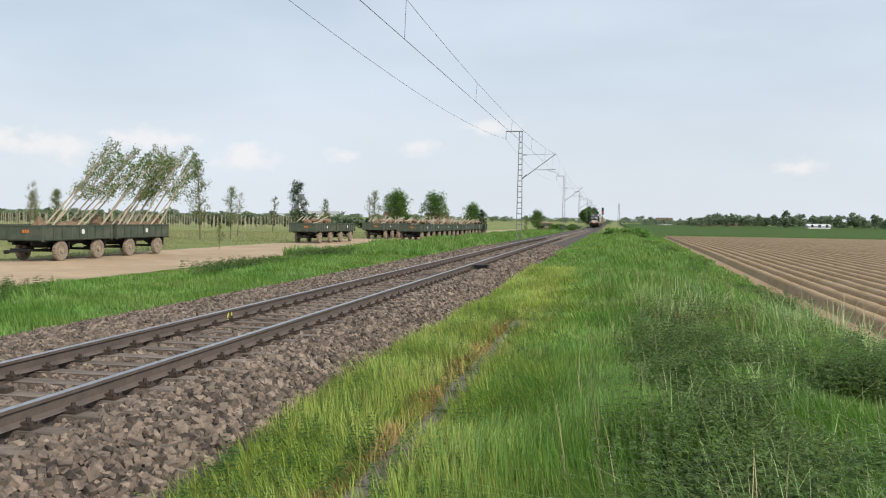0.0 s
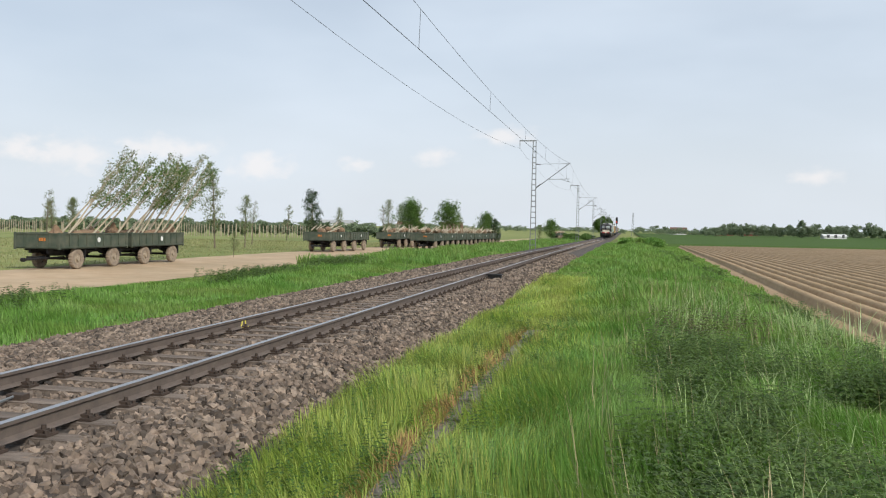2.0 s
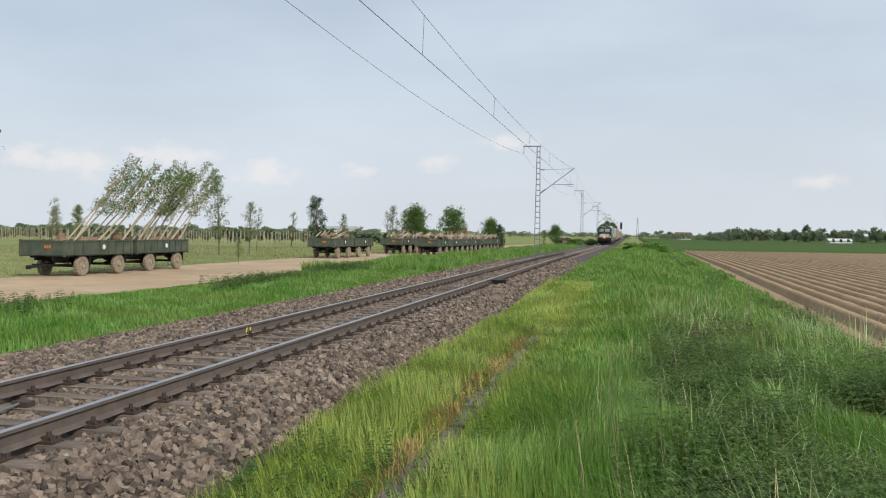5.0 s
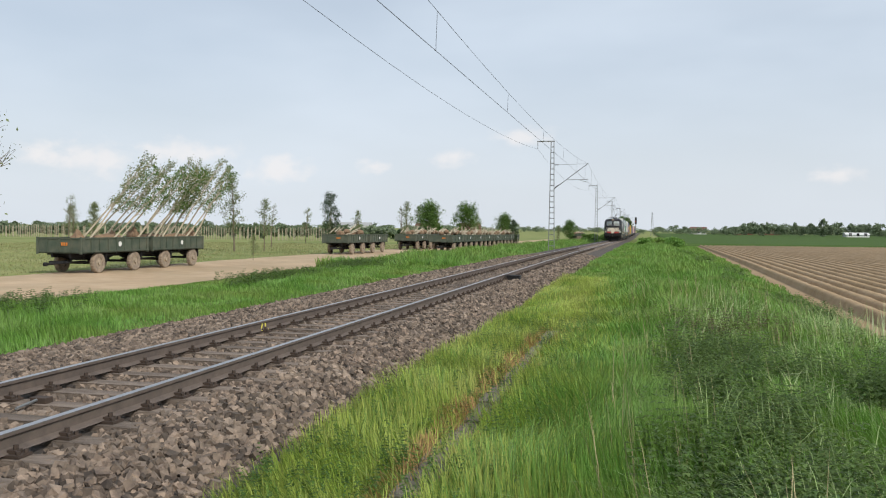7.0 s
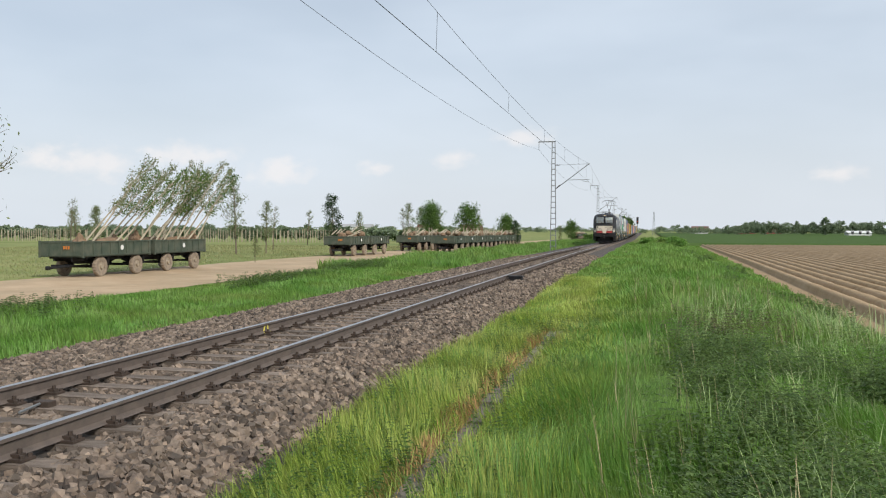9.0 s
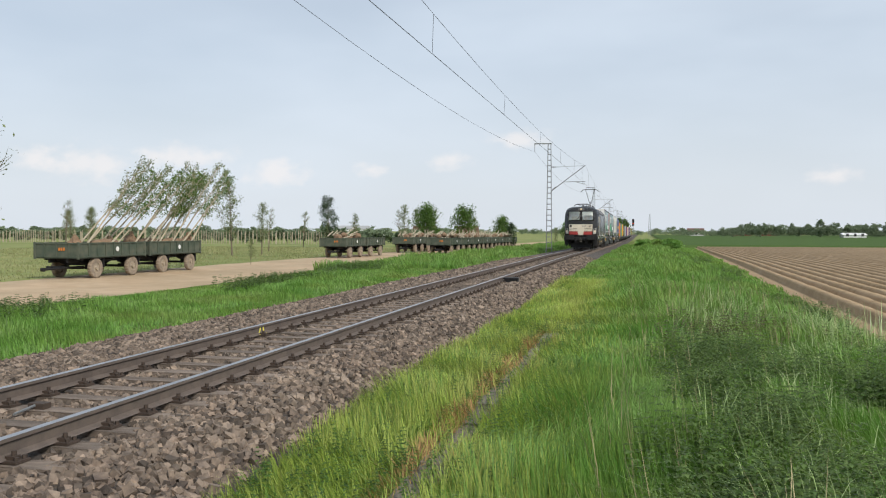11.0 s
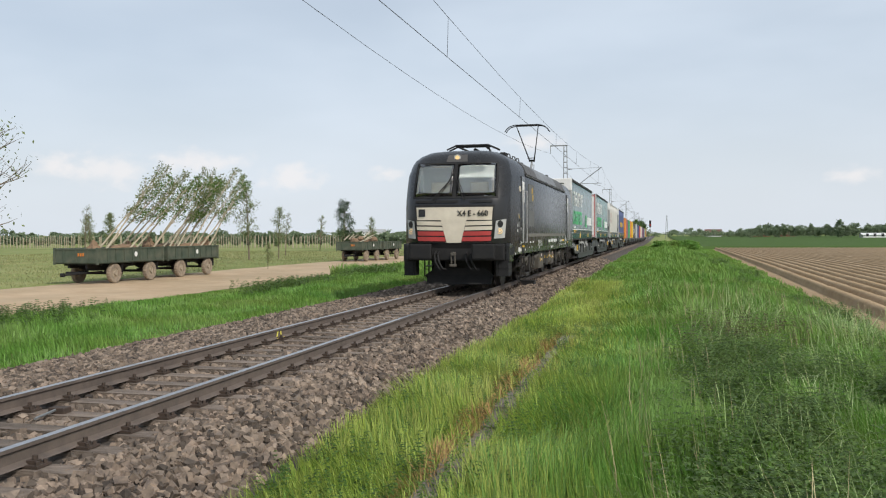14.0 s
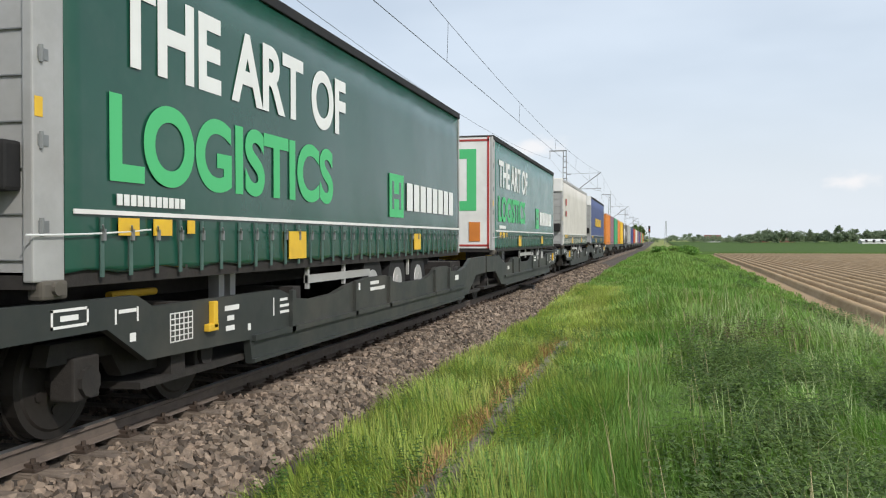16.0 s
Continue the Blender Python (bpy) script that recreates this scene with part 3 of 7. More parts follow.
def build_track():
    rail(-GAUGE / 2), rail(GAUGE / 2)
    sl, fa = sleeper_mesh(), fastening_mesh()
    rng = random.Random(8)
    first = 6.297 - 20 * 0.6
    verts, faces = [], []
    for k in range(330):
        y = first + 0.6 * k
        z = track_z(y)
        if k < 150:
            o = new("sleeper", sl)
            o.parent = track
            o.matrix_local = pose(rng.uniform(-0.03, 0.03), y + rng.uniform(-0.02, 0.02), z, 0, 0, rng.uniform(-0.9, 0.9))
            for s in (-1, 1):
                o = new("fastening", fa)
                o.parent = track
                o.matrix_local = pose(s * GAUGE / 2, y, z)
        else:
            b = len(verts)
            verts += [(x, y + dy, z - 0.172 if h else z - 0.3) for h in (0, 1) for x, dy in ((-1.3, -0.13), (1.3, -0.13), (1.3, 0.13), (-1.3, 0.13))]
            faces += [(b + i, b + (i + 1) % 4, b + 4 + (i + 1) % 4, b + 4 + i) for i in range(4)] + [(b + 4, b + 5, b + 6, b + 7)]
    o = mesh_object("far_sleepers", verts, faces, M["sleeper"], track, flat=True)
    o["kind"] = "stuff"
    # yellow survey strokes on the web of the far rail, and a cable clamp between the rails
    bm = B()
    for dy, lean in ((0.0, 0.05), (0.17, -0.02)):
        prism(bm, [(13.5 + dy, -0.135), (13.54 + dy, -0.135), (13.54 + dy + lean, -0.03), (13.5 + dy + lean, -0.03)], "x", -GAUGE / 2 + 0.011, -GAUGE / 2 + 0.016)
        box(bm, -GAUGE / 2 + 0.02, -GAUGE / 2 + 0.075, 13.42 + dy, 13.54 + dy, -0.146, -0.1425)
    part("survey_mark", bm, M["yellowchalk"], track, "yellow chalk strokes on the rail")


def bed_z(x, y):
    """Top of the ballast across the track."""
    d = np.abs(np.asarray(x) - TRACK_X)
    return np.interp(d, (0, 0.45, 1.5, 1.75, 2.35, 3.2, 4.2), (-0.235, -0.235, -0.215, -0.225, -0.40, -0.46, -0.52)) + np.where(np.asarray(x) < TRACK_X, np.interp(d, (1.7, 2.4, 3.4, 4.2), (0, 0.12, 0.1, 0)), 0)


build_track()
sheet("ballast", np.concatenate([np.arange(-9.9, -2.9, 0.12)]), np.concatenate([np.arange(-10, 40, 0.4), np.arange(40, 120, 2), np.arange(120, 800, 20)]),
      lambda x, y: bed_z(x, y) - np.interp(y, [60, 250], [0, 0.1]) + 0.012 * np.sin(x * 23 + y * 17) * np.sin(y * 21 - x * 13), M["shaded_gravel"],
      "crushed stone ballast bed, darkened for shade between the stones", "ballast")


def stone_shapes(n, rng):
    """Angular stones: cubes with shaken corners."""
    c = np.array([(x, y, z) for x in (-1, 1) for y in (-1, 1) for z in (-1, 1)], "f4") * 0.5
    c = c[None] * (1 + rng.uniform(-0.45, 0.25, (n, 8, 3))) * rng.uniform(0.65, 1.3, (n, 1, 3))
    q = rng.standard_normal((n, 4))
    q /= np.linalg.norm(q, axis=1)[:, None]
    w, x, y, z = q.T
    R = np.stack([1 - 2 * (y * y + z * z), 2 * (x * y - z * w), 2 * (x * z + y * w), 2 * (x * y + z * w), 1 - 2 * (x * x + z * z), 2 * (y * z - x * w),
                  2 * (x * z - y * w), 2 * (y * z + x * w), 1 - 2 * (x * x + y * y)], 1).reshape(n, 3, 3)
    return np.einsum("nij,nkj->nki", R, c)


CUBE = np.array(((0, 1, 3, 2), (4, 6, 7, 5), (0, 4, 5, 1), (2, 3, 7, 6), (0, 2, 6, 4), (1, 5, 7, 3)))


def scatter_stones(n, ya, yb, size, rng):
    y = ya + (yb - ya) * rng.random(n) ** 1.15
    x = rng.uniform(-9.75, -3.1, n)
    s = (y - first_sleeper) % 0.6
    on_sleeper = (np.abs(s - 0.3) > 0.145) & (np.abs(x - TRACK_X) < 1.12)
    on_rail = np.abs(np.abs(x - TRACK_X) - GAUGE / 2) < 0.13
    keep = ~(on_sleeper & (rng.random(n) < 0.985)) & ~on_rail & ~((np.abs(x - TRACK_X) > 2.5) & (rng.random(n) < 0.25))
    x, y = x[keep], y[keep]
    v = stone_shapes(len(x), rng) * (size * rng.uniform(0.6, 1.45, len(x)))[:, None, None]
    p = np.stack([x, y, bed_z(x, y) + np.array([track_z(k) for k in y]) + rng.uniform(-0.022, 0.032, len(x))], 1)
    return v, p


first_sleeper = 6.297 - 8 * 0.6


def build_stones():
    rng = np.random.default_rng(11)
    near_v, near_p = scatter_stones(330, 5.5, 8.0, 0.075, rng)
    pick = np.nonzero(near_p[:, 0] > -4.6)[0]
    bed = thing("ballast_stones", pose(0, 0, 0), "loose grey and reddish crushed stones of the track bed", "ballast", kind="structure")
    for k in pick:
        me = bpy.data.meshes.new("stone")
        me.from_pydata([tuple(a) for a in near_v[k]], [], [tuple(map(int, f)) for f in CUBE])
        me.shade_flat()
        me.materials.append(M["stone"])
        o = new("stone", me)
        o.parent = bed
        o.location = near_p[k]
    vs = [scatter_stones(4000, -6.0, 3.5, 0.06, rng), scatter_stones(23000, 3.5, 11.0, 0.053, rng), scatter_stones(34000, 11.0, 28.0, 0.057, rng), scatter_stones(16000, 28.0, 62.0, 0.085, rng)]
    v = np.concatenate([a + p[:, None] for a, p in vs]).reshape(-1, 3)
    n = len(v) // 8
    f = (CUBE[None] + 8 * np.arange(n)[:, None, None]).reshape(-1, 4)
    o = mesh_object("stones", v, f, M["stone"], bed, flat=True)
    o["kind"] = "stuff"


build_stones()


# ---- overhead line: lattice masts, arms, wires ----
MAST_X, MAST_Y, SPAN = -8.45, 82.0, 77.4
CONTACT, FEEDER = 6.05, (-9.82, 9.1)


def strut(bm, p, q, r=0.02, n=4):
    cyl(bm, p, q, r, n=n)


def build_mast(y):
    z0 = track_z(y)
    t = thing("catenary_mast", pose(MAST_X, y, z0), "grey steel lattice mast carrying the overhead railway wires", "mast", "masts along the line")
    bm = B()
    for s in (-1, 1):
        prism(bm, [(s * 0.27 - 0.045, -0.05), (s * 0.27 + 0.045, -0.05), (s * 0.13 + 0.035, 0.05), (s * 0.13 - 0.035, 0.05)], "z", -0.7, -0.69)
        for w in (-0.06, 0.06):
            strut(bm, (s * 0.27, w, -0.7), (s * 0.13, w, 9.85), 0.032)
    part("upright", bm, M["galv"], t)
    k = 20
    for i in range(k):
        z = -0.4 + i * (10.2 / k)
        w = 0.27 - 0.14 * (z + 0.7) / 10.55
        bm = B()
        for d in (-0.06, 0.06):
            box(bm, -w, w, d - 0.006, d + 0.006, z - 0.035, z + 0.035)
        box(bm, -0.02, 0.02, -0.06, 0.06, z - 0.02, z + 0.02)
        part("rung", bm, M["galv"], t)
    bm = B()
    box(bm, FEEDER[0] - MAST_X - 0.05, 0.2, -0.05, 0.05, 9.76, 9.86)
    cyl(bm, (FEEDER[0] - MAST_X, 0, 9.76), (FEEDER[0] - MAST_X, 0, 9.1), 0.03, n=6)
    part("feeder_arm", bm, M["galv"], t)
    bm = B()
    cx = TRACK_X + 0.3 - MAST_X
    strut(bm, (0.15, 0, 5.37), (cx, 0, 7.75), 0.035, 8)
    strut(bm, (0.12, 0, 7.62), (cx, 0, 7.72), 0.014, 6)
    strut(bm, (0.15 + 0.38 * (cx - 0.15), 0, 6.24), (cx, 0, 6.28), 0.026, 6)
    strut(bm, (cx - 0.75, 0, 6.2), (cx - 0.05, 0, 6.02), 0.018, 6)
    part("cantilever", bm, M["galv"], t)
    for a, b in (((0.15, 0, 5.37), (0.62, 0, 5.80)), ((0.12, 0, 7.62), (0.62, 0, 7.635))):
        d = (Vector(b) - Vector(a))
        bm = B()
        cyl(bm, a, b, 0.025, n=6)
        for i in range(6):
            p = Vector(a) + d * (0.25 + i * 0.13)
            cyl(bm, p - d * 0.02, p + d * 0.02, 0.06, n=10)
        part("insulator", bm, M["iron"], t, "brown ribbed insulators")
    bm = B()
    box(bm, -0.45, 0.45, -0.35, 0.35, -1.2, -0.55, bevel=0.02)
    part("foundation", bm, M["concrete"], t)


def wire(name, pts, r):
    c = bpy.data.curves.new(name, "CURVE")
    c.dimensions, c.bevel_depth, c.bevel_resolution = "3D", r, 1
    s = c.splines.new("POLY")
    s.points.add(len(pts) - 1)
    for p, co in zip(s.points, pts):
        p.co = (*co, 1)
    c.materials.append(M["wire"])
    return new(name, c)


def build_wires():
    ys = [MAST_Y + SPAN * k for k in range(-1, 7)]
    line = thing("overhead_line", pose(0, 0, 0), "thin overhead wires hung along the railway", "overhead line", kind="structure")
    con, cat, feed = [], [], []
    for a, b in zip(ys, ys[1:]):
        for i in range(16):
            u = i / 16
            y = a + (b - a) * u
            sag = 4 * u * (1 - u)
            z = track_z(y)
            con.append((TRACK_X + 0.25, y, CONTACT + z - 0.02 * sag))
            cat.append((TRACK_X + 0.28, y, 7.75 + z - 1.05 * sag))
            feed.append((FEEDER[0], y, FEEDER[1] + z - 1.2 * sag))
    for nm, pts, r in (("contact_wire", con, 0.008), ("carrier_wire", cat, 0.0065), ("feeder_wire", feed, 0.008)):
        wire(nm, pts, r).parent = line
    for a in ys[:3]:
        for u in (0.07, 0.22, 0.373, 0.53, 0.68, 0.83, 0.95):
            y = a + SPAN * u
            z = track_z(y)
            wire("dropper", [(TRACK_X + 0.25, y, CONTACT + z), (TRACK_X + 0.28, y, 7.75 + z - 1.05 * 4 * u * (1 - u))], 0.006).parent = line


for k in range(-1, 6):
    build_mast(MAST_Y + SPAN * k)
build_wires()

# ---- the train ----
# vehicles stand in their own space: y = 0 at the locomotive's front buffers, y grows to the rear, z = 0 on the rails
def sharp(ob, angle=0.5):
    """Smooth faces with hard edges where the surface folds."""
    bm = bmesh.new()
    bm.from_mesh(ob.data)
    for e in bm.edges:
        e.smooth = len(e.link_faces) == 2 and e.calc_face_angle(0) < angle
    for f in bm.faces:
        f.smooth = True
    bm.to_mesh(ob.data)
    bm.free()
    return ob


LOCO_LEN = 18.98
NOSE_Z = (0.98, 1.3, 1.36, 2.0, 2.34, 2.52, 2.58, 2.9, 3.2, 3.53, 3.66, 3.78, 3.88, 3.95)
NOSE_Y = (0.45, 0.30, 0.28, 0.27, 0.28, 0.31, 0.33, 0.43, 0.54, 0.68, 0.76, 0.88, 1.06, 1.55)
BODY_Z = (0.98, 2.9, 3.2, 3.36, 3.5, 3.66, 3.78, 3.88, 3.95)
BODY_W = (1.5, 1.49, 1.48, 1.46, 1.41, 1.32, 1.19, 1.0, 0.78)


def nose_y(x, z):
    w = np.interp(z, BODY_Z, BODY_W)
    return float(np.interp(z, NOSE_Z, NOSE_Y) + 0.5 * min(1.0, abs(x) / w) ** 5.5)


def loco_shell(loco):
    """Lofted body with open windscreens at both ends."""
    bm = B()
    S = (-1, -0.985, -0.96, -0.92, -0.87, -0.80, -0.6, -0.3, -0.03, 0.03, 0.3, 0.6, 0.80, 0.87, 0.92, 0.96, 0.985, 1)
    rings = []
    for z in NOSE_Z:
        w = float(np.interp(z, BODY_Z, BODY_W))
        front = [(s * w, nose_y(s * w, z)) for s in S]
        rear = [(x, LOCO_LEN - y) for x, y in front[::-1]]
        rings.append([bm.verts.new((x, y, z)) for x, y in front + rear])
    n = len(S)
    for i, (a, b) in enumerate(zip(rings, rings[1:])):
        zm = (NOSE_Z[i] + NOSE_Z[i + 1]) / 2
        for k in range(2 * n):
            j = (k + 1) % (2 * n)
            end = k < n - 1 or n <= k < 2 * n - 1
            kk = k if k < n else k - n
            if end and 2.58 < zm < 3.53 and 5 <= kk < 12 and kk != 8:
                continue
            f = bm.faces.new((a[k], a[j], b[j], b[k]))
            f.material_index = 1 if end and 1.0 < zm < 2.6 and 2 <= kk <= n - 4 else 0
    bm.faces.new(rings[-1])
    bm.faces.new(rings[0][::-1])
    bmesh.ops.recalc_face_normals(bm, faces=bm.faces)
    o = sharp(part("body", bm, (M["loco"], M["gloss_black"]), loco, "dark grey painted locomotive body"), 0.55)
    return o


def patch(bm, corners, off, steps=(6, 4), thick=0.012, mi=0):
    """A plate on the nose between four (x, z) corners: lower left, lower right, upper right, upper left."""
    (ax, az), (bx, bz), (cx, cz), (dx, dz) = corners
    nx, nz = steps
    layers = []
    for d in (off, off - thick if off > thick else -0.004):
        g = []
        for j in range(nz + 1):
            v = j / nz
            row = []
            for i in range(nx + 1):
                u = i / nx
                x = (ax * (1 - u) + bx * u) * (1 - v) + (dx * (1 - u) + cx * u) * v
                z = (az * (1 - u) + bz * u) * (1 - v) + (dz * (1 - u) + cz * u) * v
                row.append(bm.verts.new((x, nose_y(x, z) - d, z)))
            g.append(row)
        layers.append(g)
    fs = []
    for g in layers:
        for j in range(nz):
            for i in range(nx):
                fs.append(bm.faces.new((g[j][i], g[j][i + 1], g[j + 1][i + 1], g[j + 1][i])))
    a, b = layers
    edge = [(0, i) for i in range(nx)] + [(j, nx) for j in range(nz)] + [(nz, i) for i in range(nx, 0, -1)] + [(j, 0) for j in range(nz, 0, -1)]
    for p, q in zip(edge, edge[1:] + edge[:1]):
        fs.append(bm.faces.new((a[p[0]][p[1]], a[q[0]][q[1]], b[q[0]][q[1]], b[p[0]][p[1]])))
    for f in fs:
        f.material_index = mi
    bmesh.ops.recalc_face_normals(bm, faces=fs)
    return bm


def letters(text, size, material, parent, m, name="lettering", label="", extrude=0.004, bold=0.0, squeeze=1.0):
    """Raised letters in the built-in font, as a mesh."""
    c = bpy.data.curves.new(name, "FONT")
    c.body, c.size, c.extrude, c.offset = text, size, extrude, bold
    tmp = bpy.data.objects.new(name, c)
    me = bpy.data.meshes.new_from_object(tmp)
    bpy.data.objects.remove(tmp)
    for v in me.vertices:
        v.co.x *= squeeze
    me.materials.append(material)
    o = new(name, me)
    o.parent, o.matrix_local = parent, m
    if label:
        o["label"] = label
    return o


SIDE = Matrix(((0, 0, 1, 0), (1, 0, 0, 0), (0, 1, 0, 0), (0, 0, 0, 1)))     # letters on the side facing +x, read along +y


def loco_front(loco):
    for name, x0, x1, x2, x3 in (("windscreen", -1.17, -0.035, -0.035, -1.13), ("windscreen", 0.035, 1.17, 1.13, 0.035)):
        bm = patch(B(), ((x0, 2.59), (x1, 2.59), (x2, 3.52), (x3, 3.52)), 0.004, (8, 6), 0.006)
        o = part(name, bm, M["glass"], loco, "tinted windscreen pane", smooth=True)
        o.visible_shadow = False
    bm = B()
    for c in (((-1.20, 2.55), (1.20, 2.55), (1.20, 2.60), (-1.20, 2.60)), ((-1.17, 3.51), (1.17, 3.51), (1.15, 3.55), (-1.15, 3.55)),
              ((-1.20, 2.57), (-1.15, 2.57), (-1.11, 3.54), (-1.16, 3.54)), ((1.15, 2.57), (1.20, 2.57), (1.16, 3.54), (1.11, 3.54)),
              ((-0.05, 2.57), (0.05, 2.57), (0.05, 3.54), (-0.05, 3.54))):
        patch(bm, c, 0.016, (8, 4), 0.02)
    part("windscreen_frame", bm, M["black"], loco)
    bm = B()
    patch(bm, ((-1.02, 1.32), (1.02, 1.32), (1.12, 2.36), (-1.12, 2.36)), 0.012, (10, 6), 0.012)
    panel = part("front_panel", bm, M["black"], loco, "black grille panel")
    bm = B()
    patch(bm, ((-1.05, 1.95), (1.05, 1.95), (1.07, 2.30), (-1.07, 2.30)), 0.026, (10, 3), 0.014)
    patch(bm, ((-0.2, 1.33), (0.2, 1.33), (0.36, 1.96), (-0.36, 1.96)), 0.026, (3, 3), 0.014)
    for s in (-1, 1):
        for z0, z1 in ((1.80, 1.91), (1.665, 1.765)):
            xi = 0.22 + 0.14 * (z0 - 1.33) / 0.62
            c = [(s * xi, z0), (s * 1.05, z0 + 0.015), (s * 1.06, z1 + 0.015), (s * (xi + 0.025), z1)]
            patch(bm, c if s > 0 else [c[1], c[0], c[3], c[2]], 0.024, (6, 1), 0.012)
    part("cream_shield", bm, M["cream"], panel, "dirty cream painted shield on the nose")
    for s in (-1, 1):
        for z0, z1 in ((1.52, 1.635), (1.37, 1.485)):
            bm = B()
            xi = 0.21 + 0.14 * (z0 - 1.33) / 0.62
            c = [(s * xi, z0), (s * 1.02, z0 + 0.01), (s * 1.035, z1 + 0.01), (s * (xi + 0.025), z1)]
            patch(bm, c if s > 0 else [c[1], c[0], c[3], c[2]], 0.024, (6, 1), 0.012)
            part("red_bar", bm, M["red"], panel, "red painted nose stripe")
    o = letters("X4 E - 660", 0.215, M["black"], panel, Matrix(((1, 0, 0, 0.11), (0, 0, -1, 0), (0, 1, 0, 2.06), (0, 0, 0, 1))), "fleet_number", bold=0.003, squeeze=0.9)
    for v in o.data.vertices:
        v.co.z += 0.044 - nose_y(v.co.x + 0.11, 2.13)
    bm = B()
    patch(bm, ((-1.0, 2.04), (-0.80, 2.04), (-0.80, 2.25), (-1.0, 2.25)), 0.034, (2, 2), 0.008)
    part("emblem", bm, M["loco"], panel, "small dark grey emblem plate")
    # lamps
    for s in (-1, 1):
        bm = B()
        c = [(s * 1.10, 1.44), (s * 1.36, 1.46), (s * 1.40, 1.98), (s * 1.15, 1.92)]
        patch(bm, c if s > 0 else [c[1], c[0], c[3], c[2]], 0.02, (6, 4), 0.02)
        h = part("headlight", bm, M["lens"], loco, "headlight unit with one lamp lit")
        for z, r, mt, nm in ((1.64, 0.078, "lamp", "lit_lamp"), (1.84, 0.085, "gloss_black", "dark_lamp")):
            x = s * 1.235
            d = Vector((s * 0.35, -1, 0)).normalized()
            p = Vector((x, nose_y(x, z), z))
            bm = cyl(B(), p - d * 0.05, p + d * 0.03, r, n=24)
            lp = part(nm, bm, M[mt], h, smooth=False)
            for k in range(6):
                g = k * math.pi / 3
                q = p + d * 0.03 + Vector((-d.y * math.cos(g), d.x * math.cos(g), math.sin(g))) * r * 0.58
                part("reflector_cell", cyl(B(), q - d * 0.01, q + d * 0.012, r * 0.24, n=10), M["lens"] if mt == "lamp" else M["black"], lp)
            part("bezel", cyl(B(), p - d * 0.05, p + d * 0.018, r * 1.18, n=24), M["alu"] if mt == "lamp" else M["gloss_black"], h)
    bm = B()
    p = Vector((0, nose_y(0, 3.68), 3.68))
    patch(bm, ((-0.3, 3.57), (0.3, 3.57), (0.27, 3.78), (-0.27, 3.78)), 0.012, (4, 3), 0.012)
    h = part("top_headlight", bm, M["roofdark"], loco, "dark grey upper headlight housing")
    part("lit_lamp", cyl(B(), p + Vector((0, 0.02, 0)), p + Vector((0, -0.035, 0.01)), 0.062, n=20), M["lamp"], h)
    part("lamp_ring", cyl(B(), p + Vector((0, 0.03, 0)), p + Vector((0, -0.028, 0.008)), 0.095, n=24), M["alu"], h)
    # wipers, sill grilles
    for x0, x1 in ((-0.62, -0.12), (0.28, 0.05)):
        bm = B()
        a = Vector((x0, nose_y(x0, 2.5) - 0.05, 2.5))
        b = Vector((x1, nose_y(x1, 3.05) - 0.05, 3.05))
        cyl(bm, a, b, 0.016, n=6)
        cyl(bm, a + Vector((0.07, 0, 0)), b + Vector((0.05, 0, -0.02)), 0.010, n=6)
        e = Vector((x1 + 0.12 * (1 if x1 < 0 else -1), nose_y(x1, 3.4) - 0.035, 3.36))
        f = Vector((x1 - 0.22 * (1 if x1 < 0 else -0.4), nose_y(x1, 2.72) - 0.035, 2.72))
        cyl(bm, e, f, 0.014, n=6)
        part("wiper", bm, M["black"], loco)
    bm = B()
    for x0, x1 in ((-1.1, -0.55), (-0.5, 0.1), (0.45, 1.05)):
        patch(bm, ((x0, 2.42), (x1, 2.42), (x1, 2.49), (x0, 2.49)), 0.03, (4, 1), 0.03)
    part("air_intake", bm, M["black"], loco)["kind"] = "stuff"
    # cab interior, seen through the glass; white desk, lining and ceiling added to brighten it
    for flip in (False, True):
        y = (lambda v: LOCO_LEN - v) if flip else (lambda v: v)
        bm = B()
        box(bm, -1.35, 1.35, y(1.75), y(1.8), 1.3, 3.55)
        part("cab_wall", bm, M["white"], loco, "cab rear wall made white to brighten the windscreen")
        bm = B()
        box(bm, -1.08, 1.08, y(0.66), y(1.2), 2.3, 2.66, bevel=0.05)
        part("driver_desk", bm, M["white"], loco)
        for s in (-1, 1):
            bm = box(B(), s * 1.25, s * 1.28, y(1.48), y(1.75), 1.3, 3.4)
            part("cab_lining", bm, M["white"], loco)
        bm = box(B(), -1.05, 1.05, y(1.2), y(1.75), 3.5, 3.53)
        part("cab_ceiling", bm, M["white"], loco)
        for x in (-0.65, 0.5):
            bm = B()
            box(bm, x - 0.27, x + 0.27, y(1.35), y(1.47), 2.3, 3.05, bevel=0.05)
            part("seat_back", bm, M["cream"], loco)
        bm = B()
        box(bm, 0.07, 1.0, y(0.86), y(0.87), 3.14, 3.47)
        part("sun_blind", bm, M["white"], loco, "pale roller sun blind")


